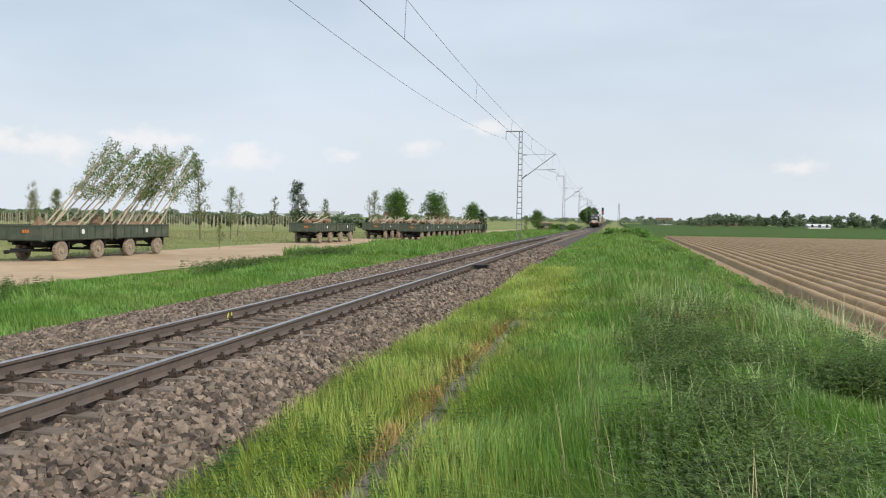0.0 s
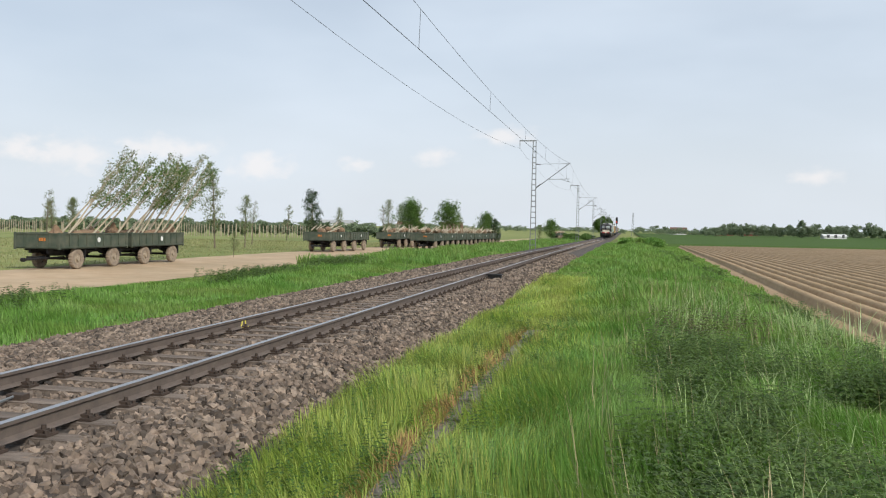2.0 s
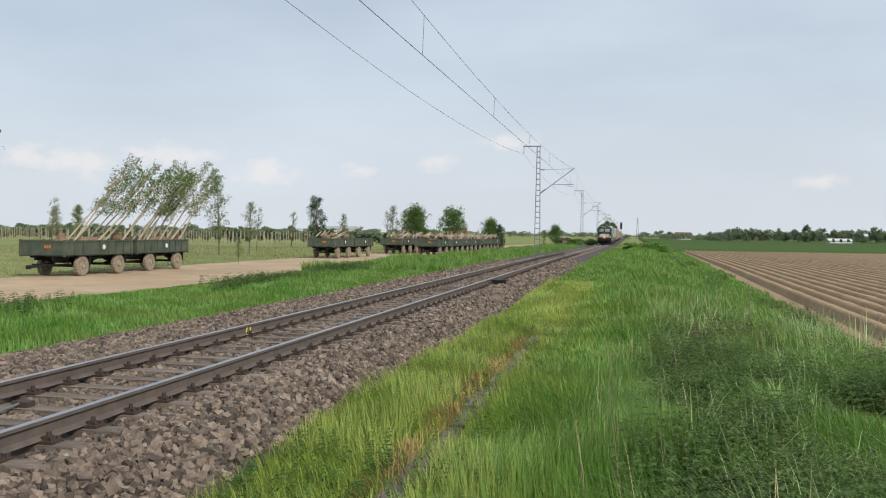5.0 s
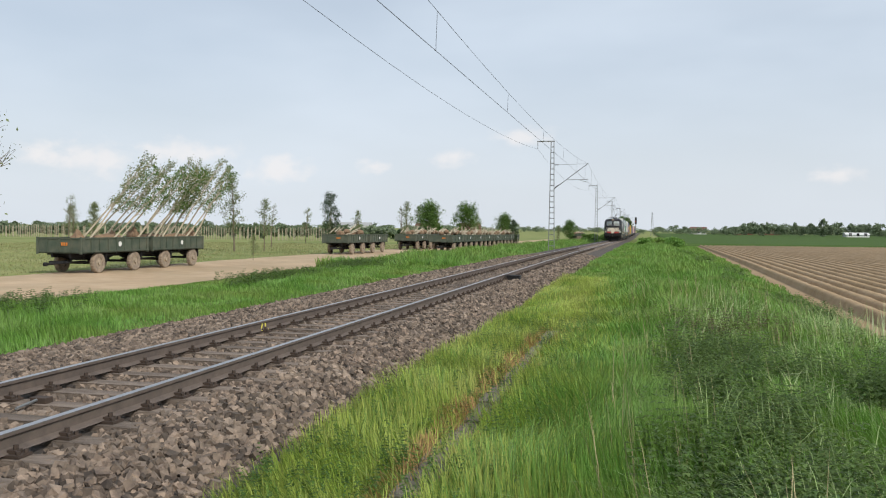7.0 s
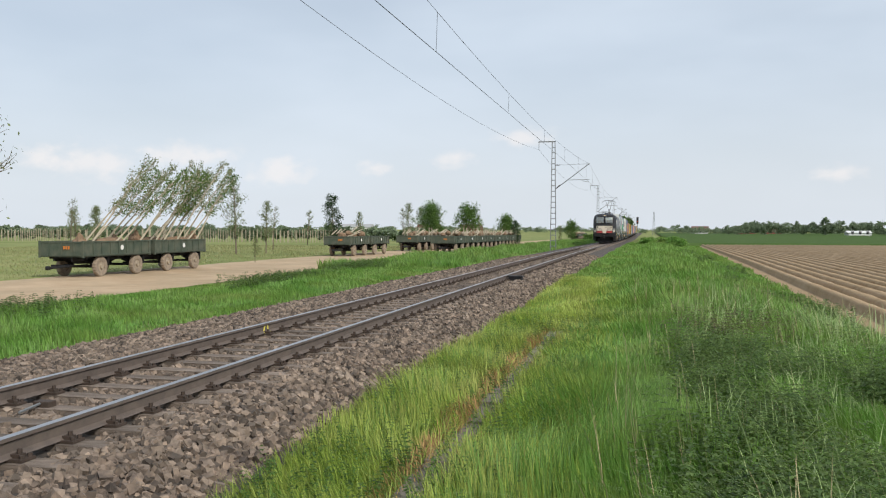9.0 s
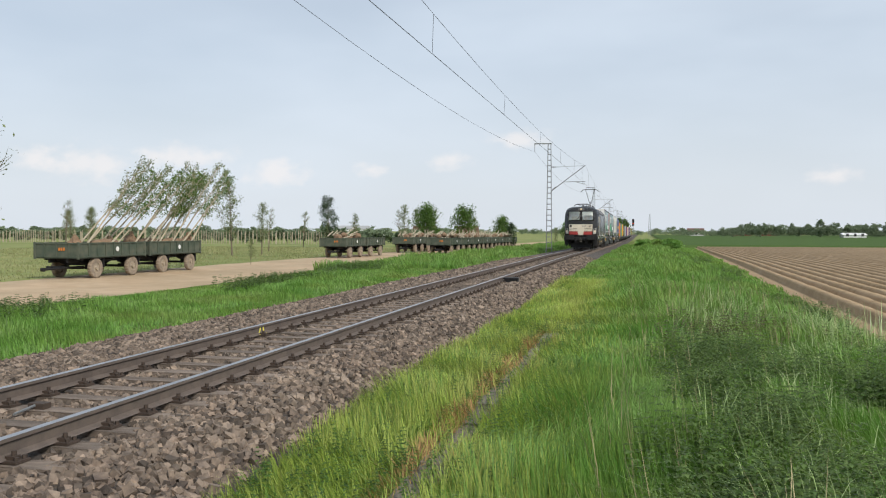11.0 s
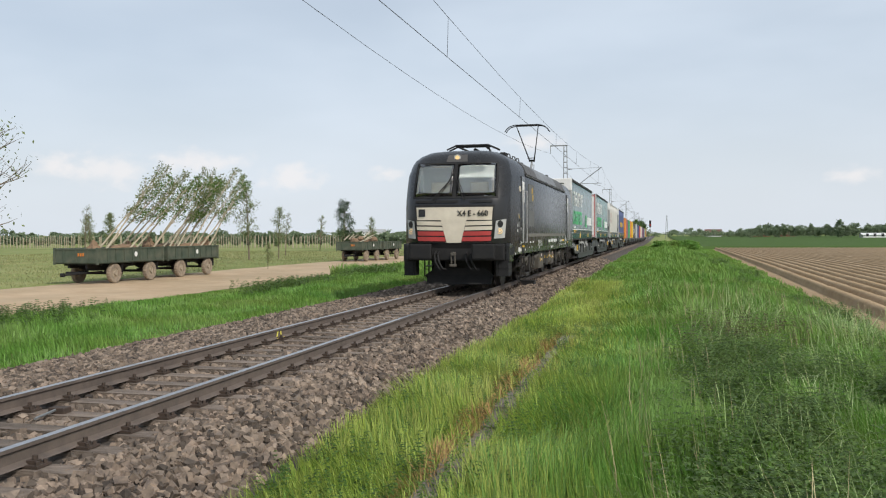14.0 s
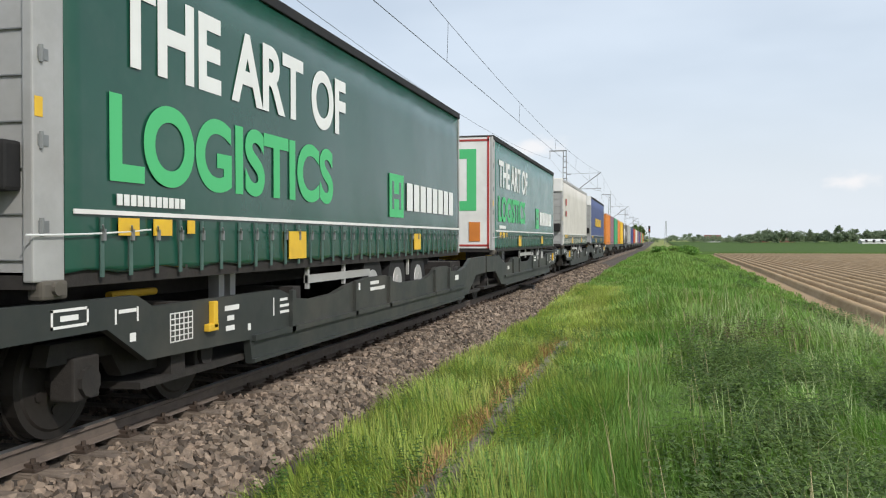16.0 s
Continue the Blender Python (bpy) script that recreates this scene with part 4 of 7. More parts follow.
def loco_gear(loco):
    """Buffer beam, buffers, coupling, plough, bogies, boxes."""
    bm = B()
    box(bm, -1.38, 1.38, 0.36, 1.2, 0.84, 1.29, bevel=0.04)
    beam = part("buffer_beam", bm, M["black"], loco)
    for s in (-1, 1):
        bm = B()
        box(bm, s * 0.875 - 0.32, s * 0.875 + 0.32, 0.0, 0.06, 0.88, 1.31, bevel=0.05)
        box(bm, s * 0.875 - 0.17, s * 0.875 + 0.17, 0.05, 0.5, 0.94, 1.24, bevel=0.05)
        part("buffer", bm, M["black"], loco, "black rectangular buffer")
        bm = B()
        for y in (0.46, 0.84):
            box(bm, s * 1.2, s * 1.46, y, y + 0.03, 0.42, 0.84)
        for z in (0.42, 0.63):
            box(bm, s * 1.16, s * 1.48, 0.44, 0.88, z, z + 0.03)
        box(bm, s * 1.14, s * 1.18, 0.46, 0.86, 0.42, 0.84)
        part("corner_step", bm, M["black"], loco)
        bm = B()
        box(bm, s * 1.38, s * 1.5, 0.52, 1.16, 0.80, 1.30, bevel=0.02)
        cheek = part("beam_cheek", bm, M["loco"], loco)
        # foot holes are not cut: dark plates paint the shade inside
        part("foot_hole", box(B(), s * 1.49, s * 1.504, 0.64, 1.0, 0.98, 1.18), M["black"], cheek)
        bm = box(B(), s * 1.36, s * 1.46, 0.54, 1.1, 0.42, 0.80, bevel=0.02)
        low = part("step_panel", bm, M["black"], loco)
        part("foot_hole", box(B(), s * 1.455, s * 1.464, 0.64, 1.0, 0.54, 0.74), M["under"], low)
    bm = B()
    cyl(bm, (0, 0.42, 1.03), (0, 0.12, 1.03), 0.05, n=10)
    for z0, z1 in ((1.05, 0.72),):
        for s in (-0.05, 0.05):
            cyl(bm, (s, 0.15, z0), (s, 0.2, z1), 0.022, n=8)
    box(bm, -0.1, 0.1, 0.13, 0.2, 0.68, 0.75, bevel=0.02)
    part("coupling", bm, M["dusty"], loco, "worn steel screw coupling")
    for x in (-0.52, -0.42, 0.36, 0.5):
        bm = B()
        pts = [Vector((x, 0.42, 1.1)), Vector((x - 0.02, 0.22, 1.0)), Vector((x + 0.03, 0.16, 0.8)), Vector((x + 0.12, 0.2, 0.62)), Vector((x + 0.2, 0.3, 0.6))]
        for a, b in zip(pts, pts[1:]):
            cyl(bm, a, b, 0.028, n=8)
        part("brake_hose", bm, M["black"], loco)
    bm = B()
    prism(bm, [(-0.7, 0.62), (0.7, 0.62), (0.98, 0.42), (0.9, 0.2), (-0.9, 0.2), (-0.98, 0.42)], "y", 0.95, 1.02)
    prism(bm, [(0.95, 0.42), (1.02, 0.42), (0.9, 0.17), (0.84, 0.17)], "x", -0.92, 0.92)
    part("snow_plough", bm, M["black"], loco)
    for yc in (4.75, 14.23):
        bm = B()
        for s in (-1, 1):
            prism(bm, [(yc - 2.2, 0.72), (yc - 2.0, 0.86), (yc - 0.8, 0.86), (yc - 0.6, 0.62), (yc + 0.6, 0.62), (yc + 0.8, 0.86), (yc + 2.0, 0.86), (yc + 2.2, 0.72), (yc + 2.1, 0.55), (yc + 0.9, 0.52), (yc + 0.5, 0.42), (yc - 0.5, 0.42), (yc - 0.9, 0.52), (yc - 2.1, 0.55)],
                  "x", s * 0.95, s * 1.12)
        box(bm, -0.95, 0.95, yc - 0.4, yc + 0.4, 0.4, 0.8)
        box(bm, -0.62, 0.62, yc - 2.1, yc + 2.1, 0.3, 0.96, bevel=0.05)
        bogie = part("bogie", bm, M["under"], loco, "dusty welded steel bogie, darkened for shade under the body")
        for s in (-1, 1):
            for dy in (-1.5, 1.5):
                bm = B()
                box(bm, s * 1.08, s * 1.3, yc + dy - 0.2, yc + dy + 0.2, 0.42, 0.82, bevel=0.05)
                cyl(bm, (s * 1.2, yc + dy, 0.62), (s * 1.36, yc + dy, 0.62), 0.17, n=14)
                part("axle_box", bm, M["under"], bogie)
                bm = B()
                for k in range(5):
                    cyl(bm, (s * 1.2, yc + dy + 0.34, 0.5 + 0.09 * k), (s * 1.2, yc + dy + 0.34, 0.56 + 0.09 * k), 0.11, n=10)
                part("coil_spring", bm, M["under"], bogie)
            bm = B()
            cyl(bm, (s * 1.32, yc - 0.65, 0.72), (s * 1.32, yc - 0.1, 0.80), 0.07, n=10)
            cyl(bm, (s * 1.32, yc - 0.1, 0.80), (s * 1.32, yc + 0.55, 0.88), 0.045, n=10)
            part("damper", bm, M["dusty"], bogie)
            bm = B()
            cyl(bm, (s * 1.32, yc + 1.62, 0.74), (s * 1.32, yc + 2.5, 0.86), 0.085, n=12)
            cyl(bm, (s * 1.32, yc + 2.5, 0.86), (s * 1.32, yc + 2.75, 0.9), 0.045, n=10)
            part("damper", bm, M["dusty"], bogie)
            for y0, y1, dip in ((0.55, 1.25, 0.42), (1.1, 1.75, 0.36), (-1.7, -1.05, 0.38), (-0.5, 0.05, 0.3)):
                bm = B()
                pts = [Vector((s * 1.36, yc + y0 + (y1 - y0) * u, 0.92 - dip * 4 * u * (1 - u) - 0.1 * u)) for u in (0, 0.12, 0.3, 0.5, 0.7, 0.88, 1)]
                for a, b in zip(pts, pts[1:]):
                    cyl(bm, a, b, 0.014, n=6)
                part("brake_cable", bm, M["dusty"], bogie)
            bm = B()
            box(bm, s * 1.16, s * 1.34, yc + 0.55, yc + 0.75, 0.38, 0.95, bevel=0.02)
            box(bm, s * 1.16, s * 1.3, yc - 0.8, yc - 0.62, 0.4, 0.95, bevel=0.02)
            part("bracket", bm, M["under"], bogie)
            bm = B()
            box(bm, s * 0.9, s * 1.3, yc + 0.2, yc + 0.95, 0.2, 0.32, bevel=0.03)
            part("magnetic_shoe", bm, M["under"], bogie)
            bm = B()
            cyl(bm, (s * 1.28, yc + 1.0, 0.3), (s * 1.28, yc + 1.05, 0.98), 0.05, n=8)
            part("sand_pipe", bm, M["under"], bogie)
            bm = cyl(B(), (s * 1.28, yc - 1.0, 0.3), (s * 1.28, yc - 1.05, 0.98), 0.05, n=8)
            part("sand_pipe", bm, M["under"], bogie)
    for y0, y1, z0, mt in ((7.3, 8.5, 0.36, "dusty"), (8.55, 9.2, 0.5, "under"), (9.25, 9.9, 0.42, "under"), (9.95, 10.7, 0.5, "dusty"), (10.85, 11.6, 0.4, "dusty")):
        for s in (-1, 1):
            bm = B()
            box(bm, s * 0.5, s * 1.38, y0, y1, z0, 0.97, bevel=0.02)
            if mt == "dusty":
                box(bm, s * 1.38, s * 1.395, y0 + 0.06, y1 - 0.06, z0 + 0.06, 0.9, bevel=0.005)
            bx = part("equipment_box", bm, M[mt], loco, "dusty grey equipment box under the frame")
            ym, zm = (y0 + y1) / 2, (z0 + 0.97) / 2
            for dy in ((-0.22, 0.22) if y1 - y0 > 0.7 else (0.0,)):
                bm = B()
                prism(bm, [(ym + dy - 0.06, zm - 0.05), (ym + dy + 0.06, zm - 0.05), (ym + dy, zm + 0.06)], "x", s * 1.394, s * 1.401)
                part("warning_sign", bm, M["yellow"], bx, "yellow warning triangle")
            if y1 - y0 > 0.7:
                part("prohibition_sign", cyl(B(), (s * 1.39, ym, zm + 0.16), (s * 1.402, ym, zm + 0.16), 0.06, n=18), M["red"], bx, "round red and white sign")
                part("sign_face", cyl(B(), (s * 1.39, ym, zm + 0.16), (s * 1.405, ym, zm + 0.16), 0.042, n=18), M["white"], bx)
                part("notice", box(B(), s * 1.39, s * 1.401, ym - 0.03, ym + 0.03, zm - 0.03, zm + 0.04), M["white"], bx)
            bm = B()
            for a in (y0 + 0.06, y1 - 0.06):
                for b in (z0 + 0.07, 0.9):
                    cyl(bm, (s * 1.38, a, b), (s * 1.402, a, b), 0.014, n=6)
            part("bolts", bm, M["iron"], bx)["kind"] = "stuff"
    bm = B()
    box(bm, -1.2, 1.2, 7.2, 11.7, 0.5, 1.0)
    part("transformer", bm, M["under"], loco)


def loco_side(loco):
    for s in (-1, 1):
        # skirt edge, beige stripe, roof rail
        bm = B()
        box(bm, s * 1.49, s * 1.512, 4.05, 14.9, 1.475, 1.575)
        part("stripe", bm, M["beige"], loco, "beige waist stripe")
        bm = B()
        box(bm, s * 1.40, s * 1.475, 3.75, 15.2, 3.33, 3.40)
        rr = part("roof_rail", bm, M["black"], loco)
        bm = B()
        for k in range(38):
            cyl(bm, (s * 1.474, 3.9 + 0.3 * k, 3.365), (s * 1.484, 3.9 + 0.3 * k, 3.365), 0.016, n=6)
        part("screw_heads", bm, M["alu"], rr)["kind"] = "stuff"
        # doors at both cabs
        for y0, y1 in ((2.68, 3.27), (LOCO_LEN - 3.27, LOCO_LEN - 2.68)):
            bm = B()
            box(bm, s * 1.47, s * 1.508, y0, y1, 1.32, 3.27, bevel=0.01)
            d = part("cab_door", bm, M["loco"], loco)
            # opaque white pane: the daylight seen through the window is painted on
            bm = B()
            box(bm, s * 1.48, s * 1.514, y0 + 0.13, y1 - 0.11, 2.5, 3.12, bevel=0.012)
            part("door_window", bm, M["white"], d, "door window painted white for the daylight behind it")
            for y in (y0 - 0.07, y1 + 0.07):
                bm = B()
                cyl(bm, (s * 1.56, y, 1.3), (s * 1.56, y, 2.86), 0.016, n=8)
                for z in (1.31, 2.85):
                    cyl(bm, (s * 1.49, y, z), (s * 1.56, y, z), 0.014, n=6)
                part("handrail", bm, M["alu"], loco, "bare metal handrail")
            bm = B()
            cyl(bm, (s * 1.54, y0 + 0.06, 1.62), (s * 1.54, y0 + 0.06, 1.95), 0.013, n=6)
            part("door_handle", bm, M["alu"], d)
            bm = B()
            for z in (0.3, 0.58, 0.86):
                box(bm, s * 1.32, s * 1.5, y0 + 0.03, y1 - 0.03, z, z + 0.03)
            for y in (y0 + 0.03, y1 - 0.06):
                box(bm, s * 1.46, s * 1.5, y, y + 0.03, 0.28, 1.05)
            part("ladder", bm, M["under"], loco)
            bm = B()
            box(bm, s * 1.49, s * 1.516, y0 + 0.12, y1 - 0.14, 1.17, 1.22)
            part("yellow_plate", bm, M["yellow"], loco)
            # recess shown by a raised black plate in place of its shade
            bm = B()
            box(bm, s * 1.46, s * 1.51, y0 + 0.14, y1 - 0.16, 0.99, 1.13)
            part("step_recess", bm, M["black"], loco)
        # faded emblem panels and small plates
        for y0, y1, z0, z1 in ((4.1, 5.35, 1.8, 3.12), (1.93, 2.3, 1.77, 2.17)):
            bm = B()
            box(bm, s * 1.488, s * 1.503, y0, y1, z0, z1)
            e = part("emblem_panel", bm, M["greypanel"], loco, "lighter grey square emblem panel")
            w = (y1 - y0)
            bm = B()
            for i, (u, v) in enumerate(((0.55, 0.78), (0.68, 0.62))):
                box(bm, s * 1.50, s * 1.507, y0 + w * u, y0 + w * (u + 0.13), z0 + w * v * 1.06, z0 + w * (v * 1.06 + 0.15))
            part("yellow_square", bm, M["yellow"], e)
            bm = B()
            for k in range(4):
                box(bm, s * 1.50, s * 1.506, y0 + w * (0.08 + 0.23 * k), y0 + w * (0.115 + 0.23 * k), z0 + w * 0.4, z0 + w * 0.62)
                box(bm, s * 1.50, s * 1.506, y0 + w * (0.22 + 0.23 * k), y0 + w * (0.255 + 0.23 * k), z0 + w * 0.4, z0 + w * 0.62)
            part("emblem_print", bm, M["loco"], e)["kind"] = "stuff"
        bm = B()
        box(bm, s * 1.49, s * 1.507, 2.26, 2.48, 2.80, 2.96)
        part("notice_plate", bm, M["cream"], loco, "small cream notice plate")
        bm = B()
        x0, x1 = s * 1.495, s * 1.506
        for y, z, w, h in ((1.45, 0.98, 0.08, 0.05), (2.52, 1.25, 0.05, 0.1), (2.58, 1.05, 0.05, 0.09), (3.36, 1.06, 0.05, 0.06), (1.9, 1.62, 0.055, 0.085), (1.9, 1.78, 0.055, 0.07), (2.53, 1.66, 0.03, 0.1),
                           (3.02, 1.62, 0.09, 0.06), (4.2, 1.12, 0.05, 0.04), (4.8, 1.14, 0.05, 0.04), (6.6, 1.08, 0.04, 0.06), (9.9, 1.04, 0.06, 0.07), (10.1, 1.04, 0.06, 0.08), (10.3, 1.04, 0.06, 0.08),
                           (10.5, 1.04, 0.06, 0.07), (12.9, 1.08, 0.05, 0.09), (13.55, 1.08, 0.05, 0.07), (14.2, 1.1, 0.05, 0.04), (14.65, 1.1, 0.05, 0.04)):
            box(bm, x0, x1, y, y + w, z, z + h)
        # rows of small characters, each as a stroke
        for y, z, n, w, h, gap in ((4.35, 1.28, 6, 0.028, 0.05, 0.045), (5.0, 1.28, 6, 0.028, 0.05, 0.045), (9.15, 1.25, 8, 0.05, 0.1, 0.075), (9.95, 1.25, 7, 0.055, 0.12, 0.085), (10.75, 1.24, 7, 0.05, 0.13, 0.085),
                                   (11.42, 1.26, 7, 0.04, 0.1, 0.058), (12.95, 1.27, 9, 0.03, 0.035, 0.045), (13.5, 1.27, 7, 0.03, 0.05, 0.045), (2.06, 1.05, 3, 0.045, 0.13, 0.055), (2.29, 1.05, 3, 0.035, 0.1, 0.055)):
            for k in range(n):
                box(bm, x0, x1, y + gap * k, y + gap * k + w, z + 0.01 * (k % 2), z + h)
        for k in range(7):
            for q in range(2):
                box(bm, x0, x1, 15.08 + 0.09 * q, 15.15 + 0.09 * q, 1.12 + 0.055 * k, 1.15 + 0.055 * k)
        for a, b, c, d in ((2.25, 2.5, 1.03, 1.04), (2.25, 2.5, 1.17, 1.18), (2.25, 2.26, 1.03, 1.18), (2.49, 2.5, 1.03, 1.18), (12.9, 13.4, 1.245, 1.255), (12.9, 13.4, 1.325, 1.335)):
            box(bm, x0, x1, a, b, c, d)
        o = part("marking", bm, M["white"], loco, "small white stencilled markings as plain bars")
        o["kind"] = "stuff"
        bm = B()
        for y0, y1, z0, z1 in ((6.35, 7.3, 1.17, 1.35),):
            for a, b, c, d in ((y0, y1, z0, z0 + 0.012), (y0, y1, z1 - 0.012, z1), (y0, y0 + 0.012, z0, z1), (y1 - 0.012, y1, z0, z1), (y0 + 0.2, y1 - 0.25, 1.25, 1.262), (y0 + 0.2, y1 - 0.1, 1.3, 1.312), (y1 - 0.22, y1 - 0.08, 1.21, 1.222)):
                box(bm, x0, x1, a, b, c, d)
        part("data_panel", bm, M["white"], loco)
        bm = B()
        for k in range(7):
            box(bm, x0, x1, 13.87 + 0.105 * k, 13.955 + 0.105 * k, 1.255, 1.33)
        part("orange_marking", bm, M["yellow"], loco)
        # lifting holes: black discs that paint the darkness of an opening
        for y in (8.1, 8.8, 11.9, 12.3):
            bm = B()
            prism(bm, [(y + 0.085 * math.cos(q * math.pi / 8), 1.27 + 0.03 * (1 if math.sin(q * math.pi / 8) > 0 else -1) + 0.085 * math.sin(q * math.pi / 8)) for q in range(16)], "x", s * 1.48, s * 1.507)
            part("lifting_hole", bm, M["black"], loco)
        bm = cyl(B(), (s * 1.48, 2.3, 1.38), (s * 1.509, 2.3, 1.38), 0.09, n=14)
        part("lifting_hole", bm, M["black"], loco)
        # corner recess, again only its shade as a black plate
        bm = B()
        box(bm, s * 1.47, s * 1.505, 0.98, 1.32, 1.0, 1.22)
        part("step_recess", bm, M["black"], loco)
    # roof: sloping panels, walkway boxes, pantographs
    for s in (-1, 1):
        for y0, y1, mt in ((3.9, 5.0, "roofdark"), (5.05, 6.3, "roofdark"), (6.35, 9.0, "roofgrey"), (9.05, 12.0, "roofgrey"), (12.05, 13.6, "roofdark"), (13.65, 15.1, "roofdark")):
            bm = B()
            prism(bm, [(s * 1.475, 3.41), (s * 1.35, 3.665), (s * 1.215, 3.80), (s * 1.16, 3.78), (s * 1.28, 3.62), (s * 1.40, 3.38)], "y", y0, y1)
            part("roof_panel", bm, M[mt], loco)
    bm = B()
    box(bm, -0.85, 0.85, 4.0, 15.0, 3.88, 3.975, bevel=0.03)
    part("roof_deck", bm, M["roofgrey"], loco)
    for y in (5.6, 7.4, 9.8, 11.6):
        bm = B()
        for i in range(5):
            cyl(bm, (0.4, y, 3.87 + i * 0.06), (0.4, y, 3.90 + i * 0.06), 0.09, n=12)
        cyl(bm, (0.4, y, 3.86), (0.4, y, 4.2), 0.045, n=8)
        part("roof_insulator", bm, M["iron"], loco)
    bm = B()
    cyl(bm, (0.4, 5.6, 4.2), (0.4, 11.6, 4.2), 0.025, n=8)
    part("roof_busbar", bm, M["galv"], loco)
    for y, x in ((6.6, 0.85), (8.4, -0.5), (2.75, 0.95), (13.2, 0.9)):
        bm = box(B(), x - 0.09, x + 0.09, y - 0.15, y + 0.15, 3.6, 3.98, bevel=0.02)
        part("roof_fitting", bm, M["black"], loco)
    # folded front pantograph
    bm = B()
    for x in (-0.4, 0.4):
        cyl(bm, (x, 3.3, 4.0), (x, 6.0, 3.98), 0.035, n=6)
        for y in (3.5, 5.8):
            cyl(bm, (x, y, 3.8), (x, y, 4.0), 0.06, n=8)
    fold = part("folded_pantograph", bm, M["black"], loco, "folded black pantograph")
    bm = B()
    cyl(bm, (0.0, 3.2, 4.13), (0.0, 5.9, 4.06), 0.055, n=8)
    for x in (-0.3, 0.3):
        cyl(bm, (x * 1.5, 2.9, 4.19), (x * 0.5, 5.6, 4.08), 0.03, n=8)
    box(bm, -0.25, 0.25, 5.5, 5.95, 3.98, 4.14, bevel=0.03)
    part("arm", bm, M["black"], fold)
    bm = B()
    for y in (2.75, 3.1):
        cyl(bm, (-0.5, y, 4.22), (0.5, y, 4.22), 0.035, n=8)
        for s in (-1, 1):
            cyl(bm, (s * 0.5, y, 4.22), (s * 0.78, y, 4.1), 0.026, n=8)
    for s in (-1, 1):
        cyl(bm, (s * 0.4, 2.75, 4.2), (s * 0.4, 3.3, 4.16), 0.03, n=8)
    part("collector_head", bm, M["black"], fold)
    bm = B()
    for y in (4.4, 5.4, 6.2):
        pts = [Vector((0.75, y, 3.85)), Vector((0.78, y + 0.05, 4.1)), Vector((0.78, y + 0.5, 4.12)), Vector((0.8, y + 0.62, 3.85))]
        for a, b in zip(pts, pts[1:]):
            cyl(bm, a, b, 0.018, n=6)
    part("roof_handrail", bm, M["black"], loco)
    # raised pantograph; head height set to fit the camera's view, not the wire
    bm = B()
    for x in (-0.4, 0.4):
        cyl(bm, (x, 14.2, 4.02), (x, 15.9, 4.02), 0.03, n=6)
        for y in (14.3, 15.8):
            cyl(bm, (x, y, 3.8), (x, y, 4.02), 0.06, n=8)
    cyl(bm, (-0.4, 15.3, 4.03), (0.4, 15.3, 4.03), 0.05, n=8)
    up = part("raised_pantograph", bm, M["black"], loco, "raised single-arm pantograph, height fitted to the camera's view")
    bm = B()
    cyl(bm, (0, 15.0, 4.05), (0, 15.5, 4.78), 0.055, 0.045, n=8)
    cyl(bm, (0.08, 15.25, 4.05), (0.08, 15.6, 4.62), 0.018, n=6)
    part("lower_arm", bm, M["galv"], up)
    bm = B()
    for s in (-1, 1):
        cyl(bm, (s * 0.10, 15.5, 4.78), (s * 0.46, 14.15, 6.12), 0.028, 0.018, n=6)
    cyl(bm, (-0.13, 15.48, 4.78), (0.13, 15.48, 4.78), 0.05, n=8)
    cyl(bm, (-0.17, 15.3, 4.88), (0.17, 15.3, 4.88), 0.018, n=6)
    part("upper_arm", bm, M["black"], up)
    bm = B()
    for y in (13.95, 14.3):
        cyl(bm, (-0.52, y, 6.17), (0.52, y, 6.17), 0.026, n=8)
        for s in (-1, 1):
            pts = [Vector((s * 0.52, y, 6.17)), Vector((s * 0.72, y, 6.12)), Vector((s * 0.86, y, 6.01)), Vector((s * 0.94, y, 5.89))]
            for a, b in zip(pts, pts[1:]):
                cyl(bm, a, b, 0.02, n=6)
    for s in (-1, 1):
        cyl(bm, (s * 0.46, 13.95, 6.15), (s * 0.46, 14.3, 6.15), 0.018, n=6)
    part("collector_head", bm, M["black"], up)


def wheelset(parent, y, r, half=0.7535, name="wheelset"):
    """Two flanged wheels on an axle, built about its own axle so that it can turn."""
    bm = B()
    cyl(bm, (-half, 0, 0), (half, 0, 0), 0.09, n=10)
    for s in (-1, 1):
        cyl(bm, (s * (half - 0.06), 0, 0), (s * (half + 0.07), 0, 0), r, r, n=32)
        cyl(bm, (s * (half - 0.07), 0, 0), (s * (half - 0.04), 0, 0), r + 0.028, n=32)
        cyl(bm, (s * (half + 0.07), 0, 0), (s * (half + 0.085), 0, 0), r - 0.06, r - 0.08, n=32)
        cyl(bm, (s * half, 0, 0), (s * (half + 0.14), 0, 0), 0.16, 0.12, n=16)
        for k in range(6):
            a = k * math.pi / 3
            cyl(bm, (s * (half + 0.08), math.cos(a) * r * 0.5, math.sin(a) * r * 0.5), (s * (half + 0.1), math.cos(a) * r * 0.5, math.sin(a) * r * 0.5), 0.04, n=8)
    o = part(name, bm, M["wheel"], parent, "dirty steel wheelset, darkened for shade under the train")
    o.location = (0, y, r)
    return o


loco = thing("locomotive", pose(TRACK_X, 13.53, 0), "dark grey electric locomotive with cream and red nose on the rails", "locomotive")
loco_shell(loco), loco_front(loco), loco_gear(loco), loco_side(loco)
loco_wheels = [wheelset(loco, y, 0.625) for y in (3.25, 6.25, 12.73, 15.73)]


# ---- wagons and what they carry; each vehicle's own y = 0 is its front end ----
MOVING = []      # (thing, distance behind the locomotive's front, length)
SPIN = []        # wheelsets that are seen turning, with their radius


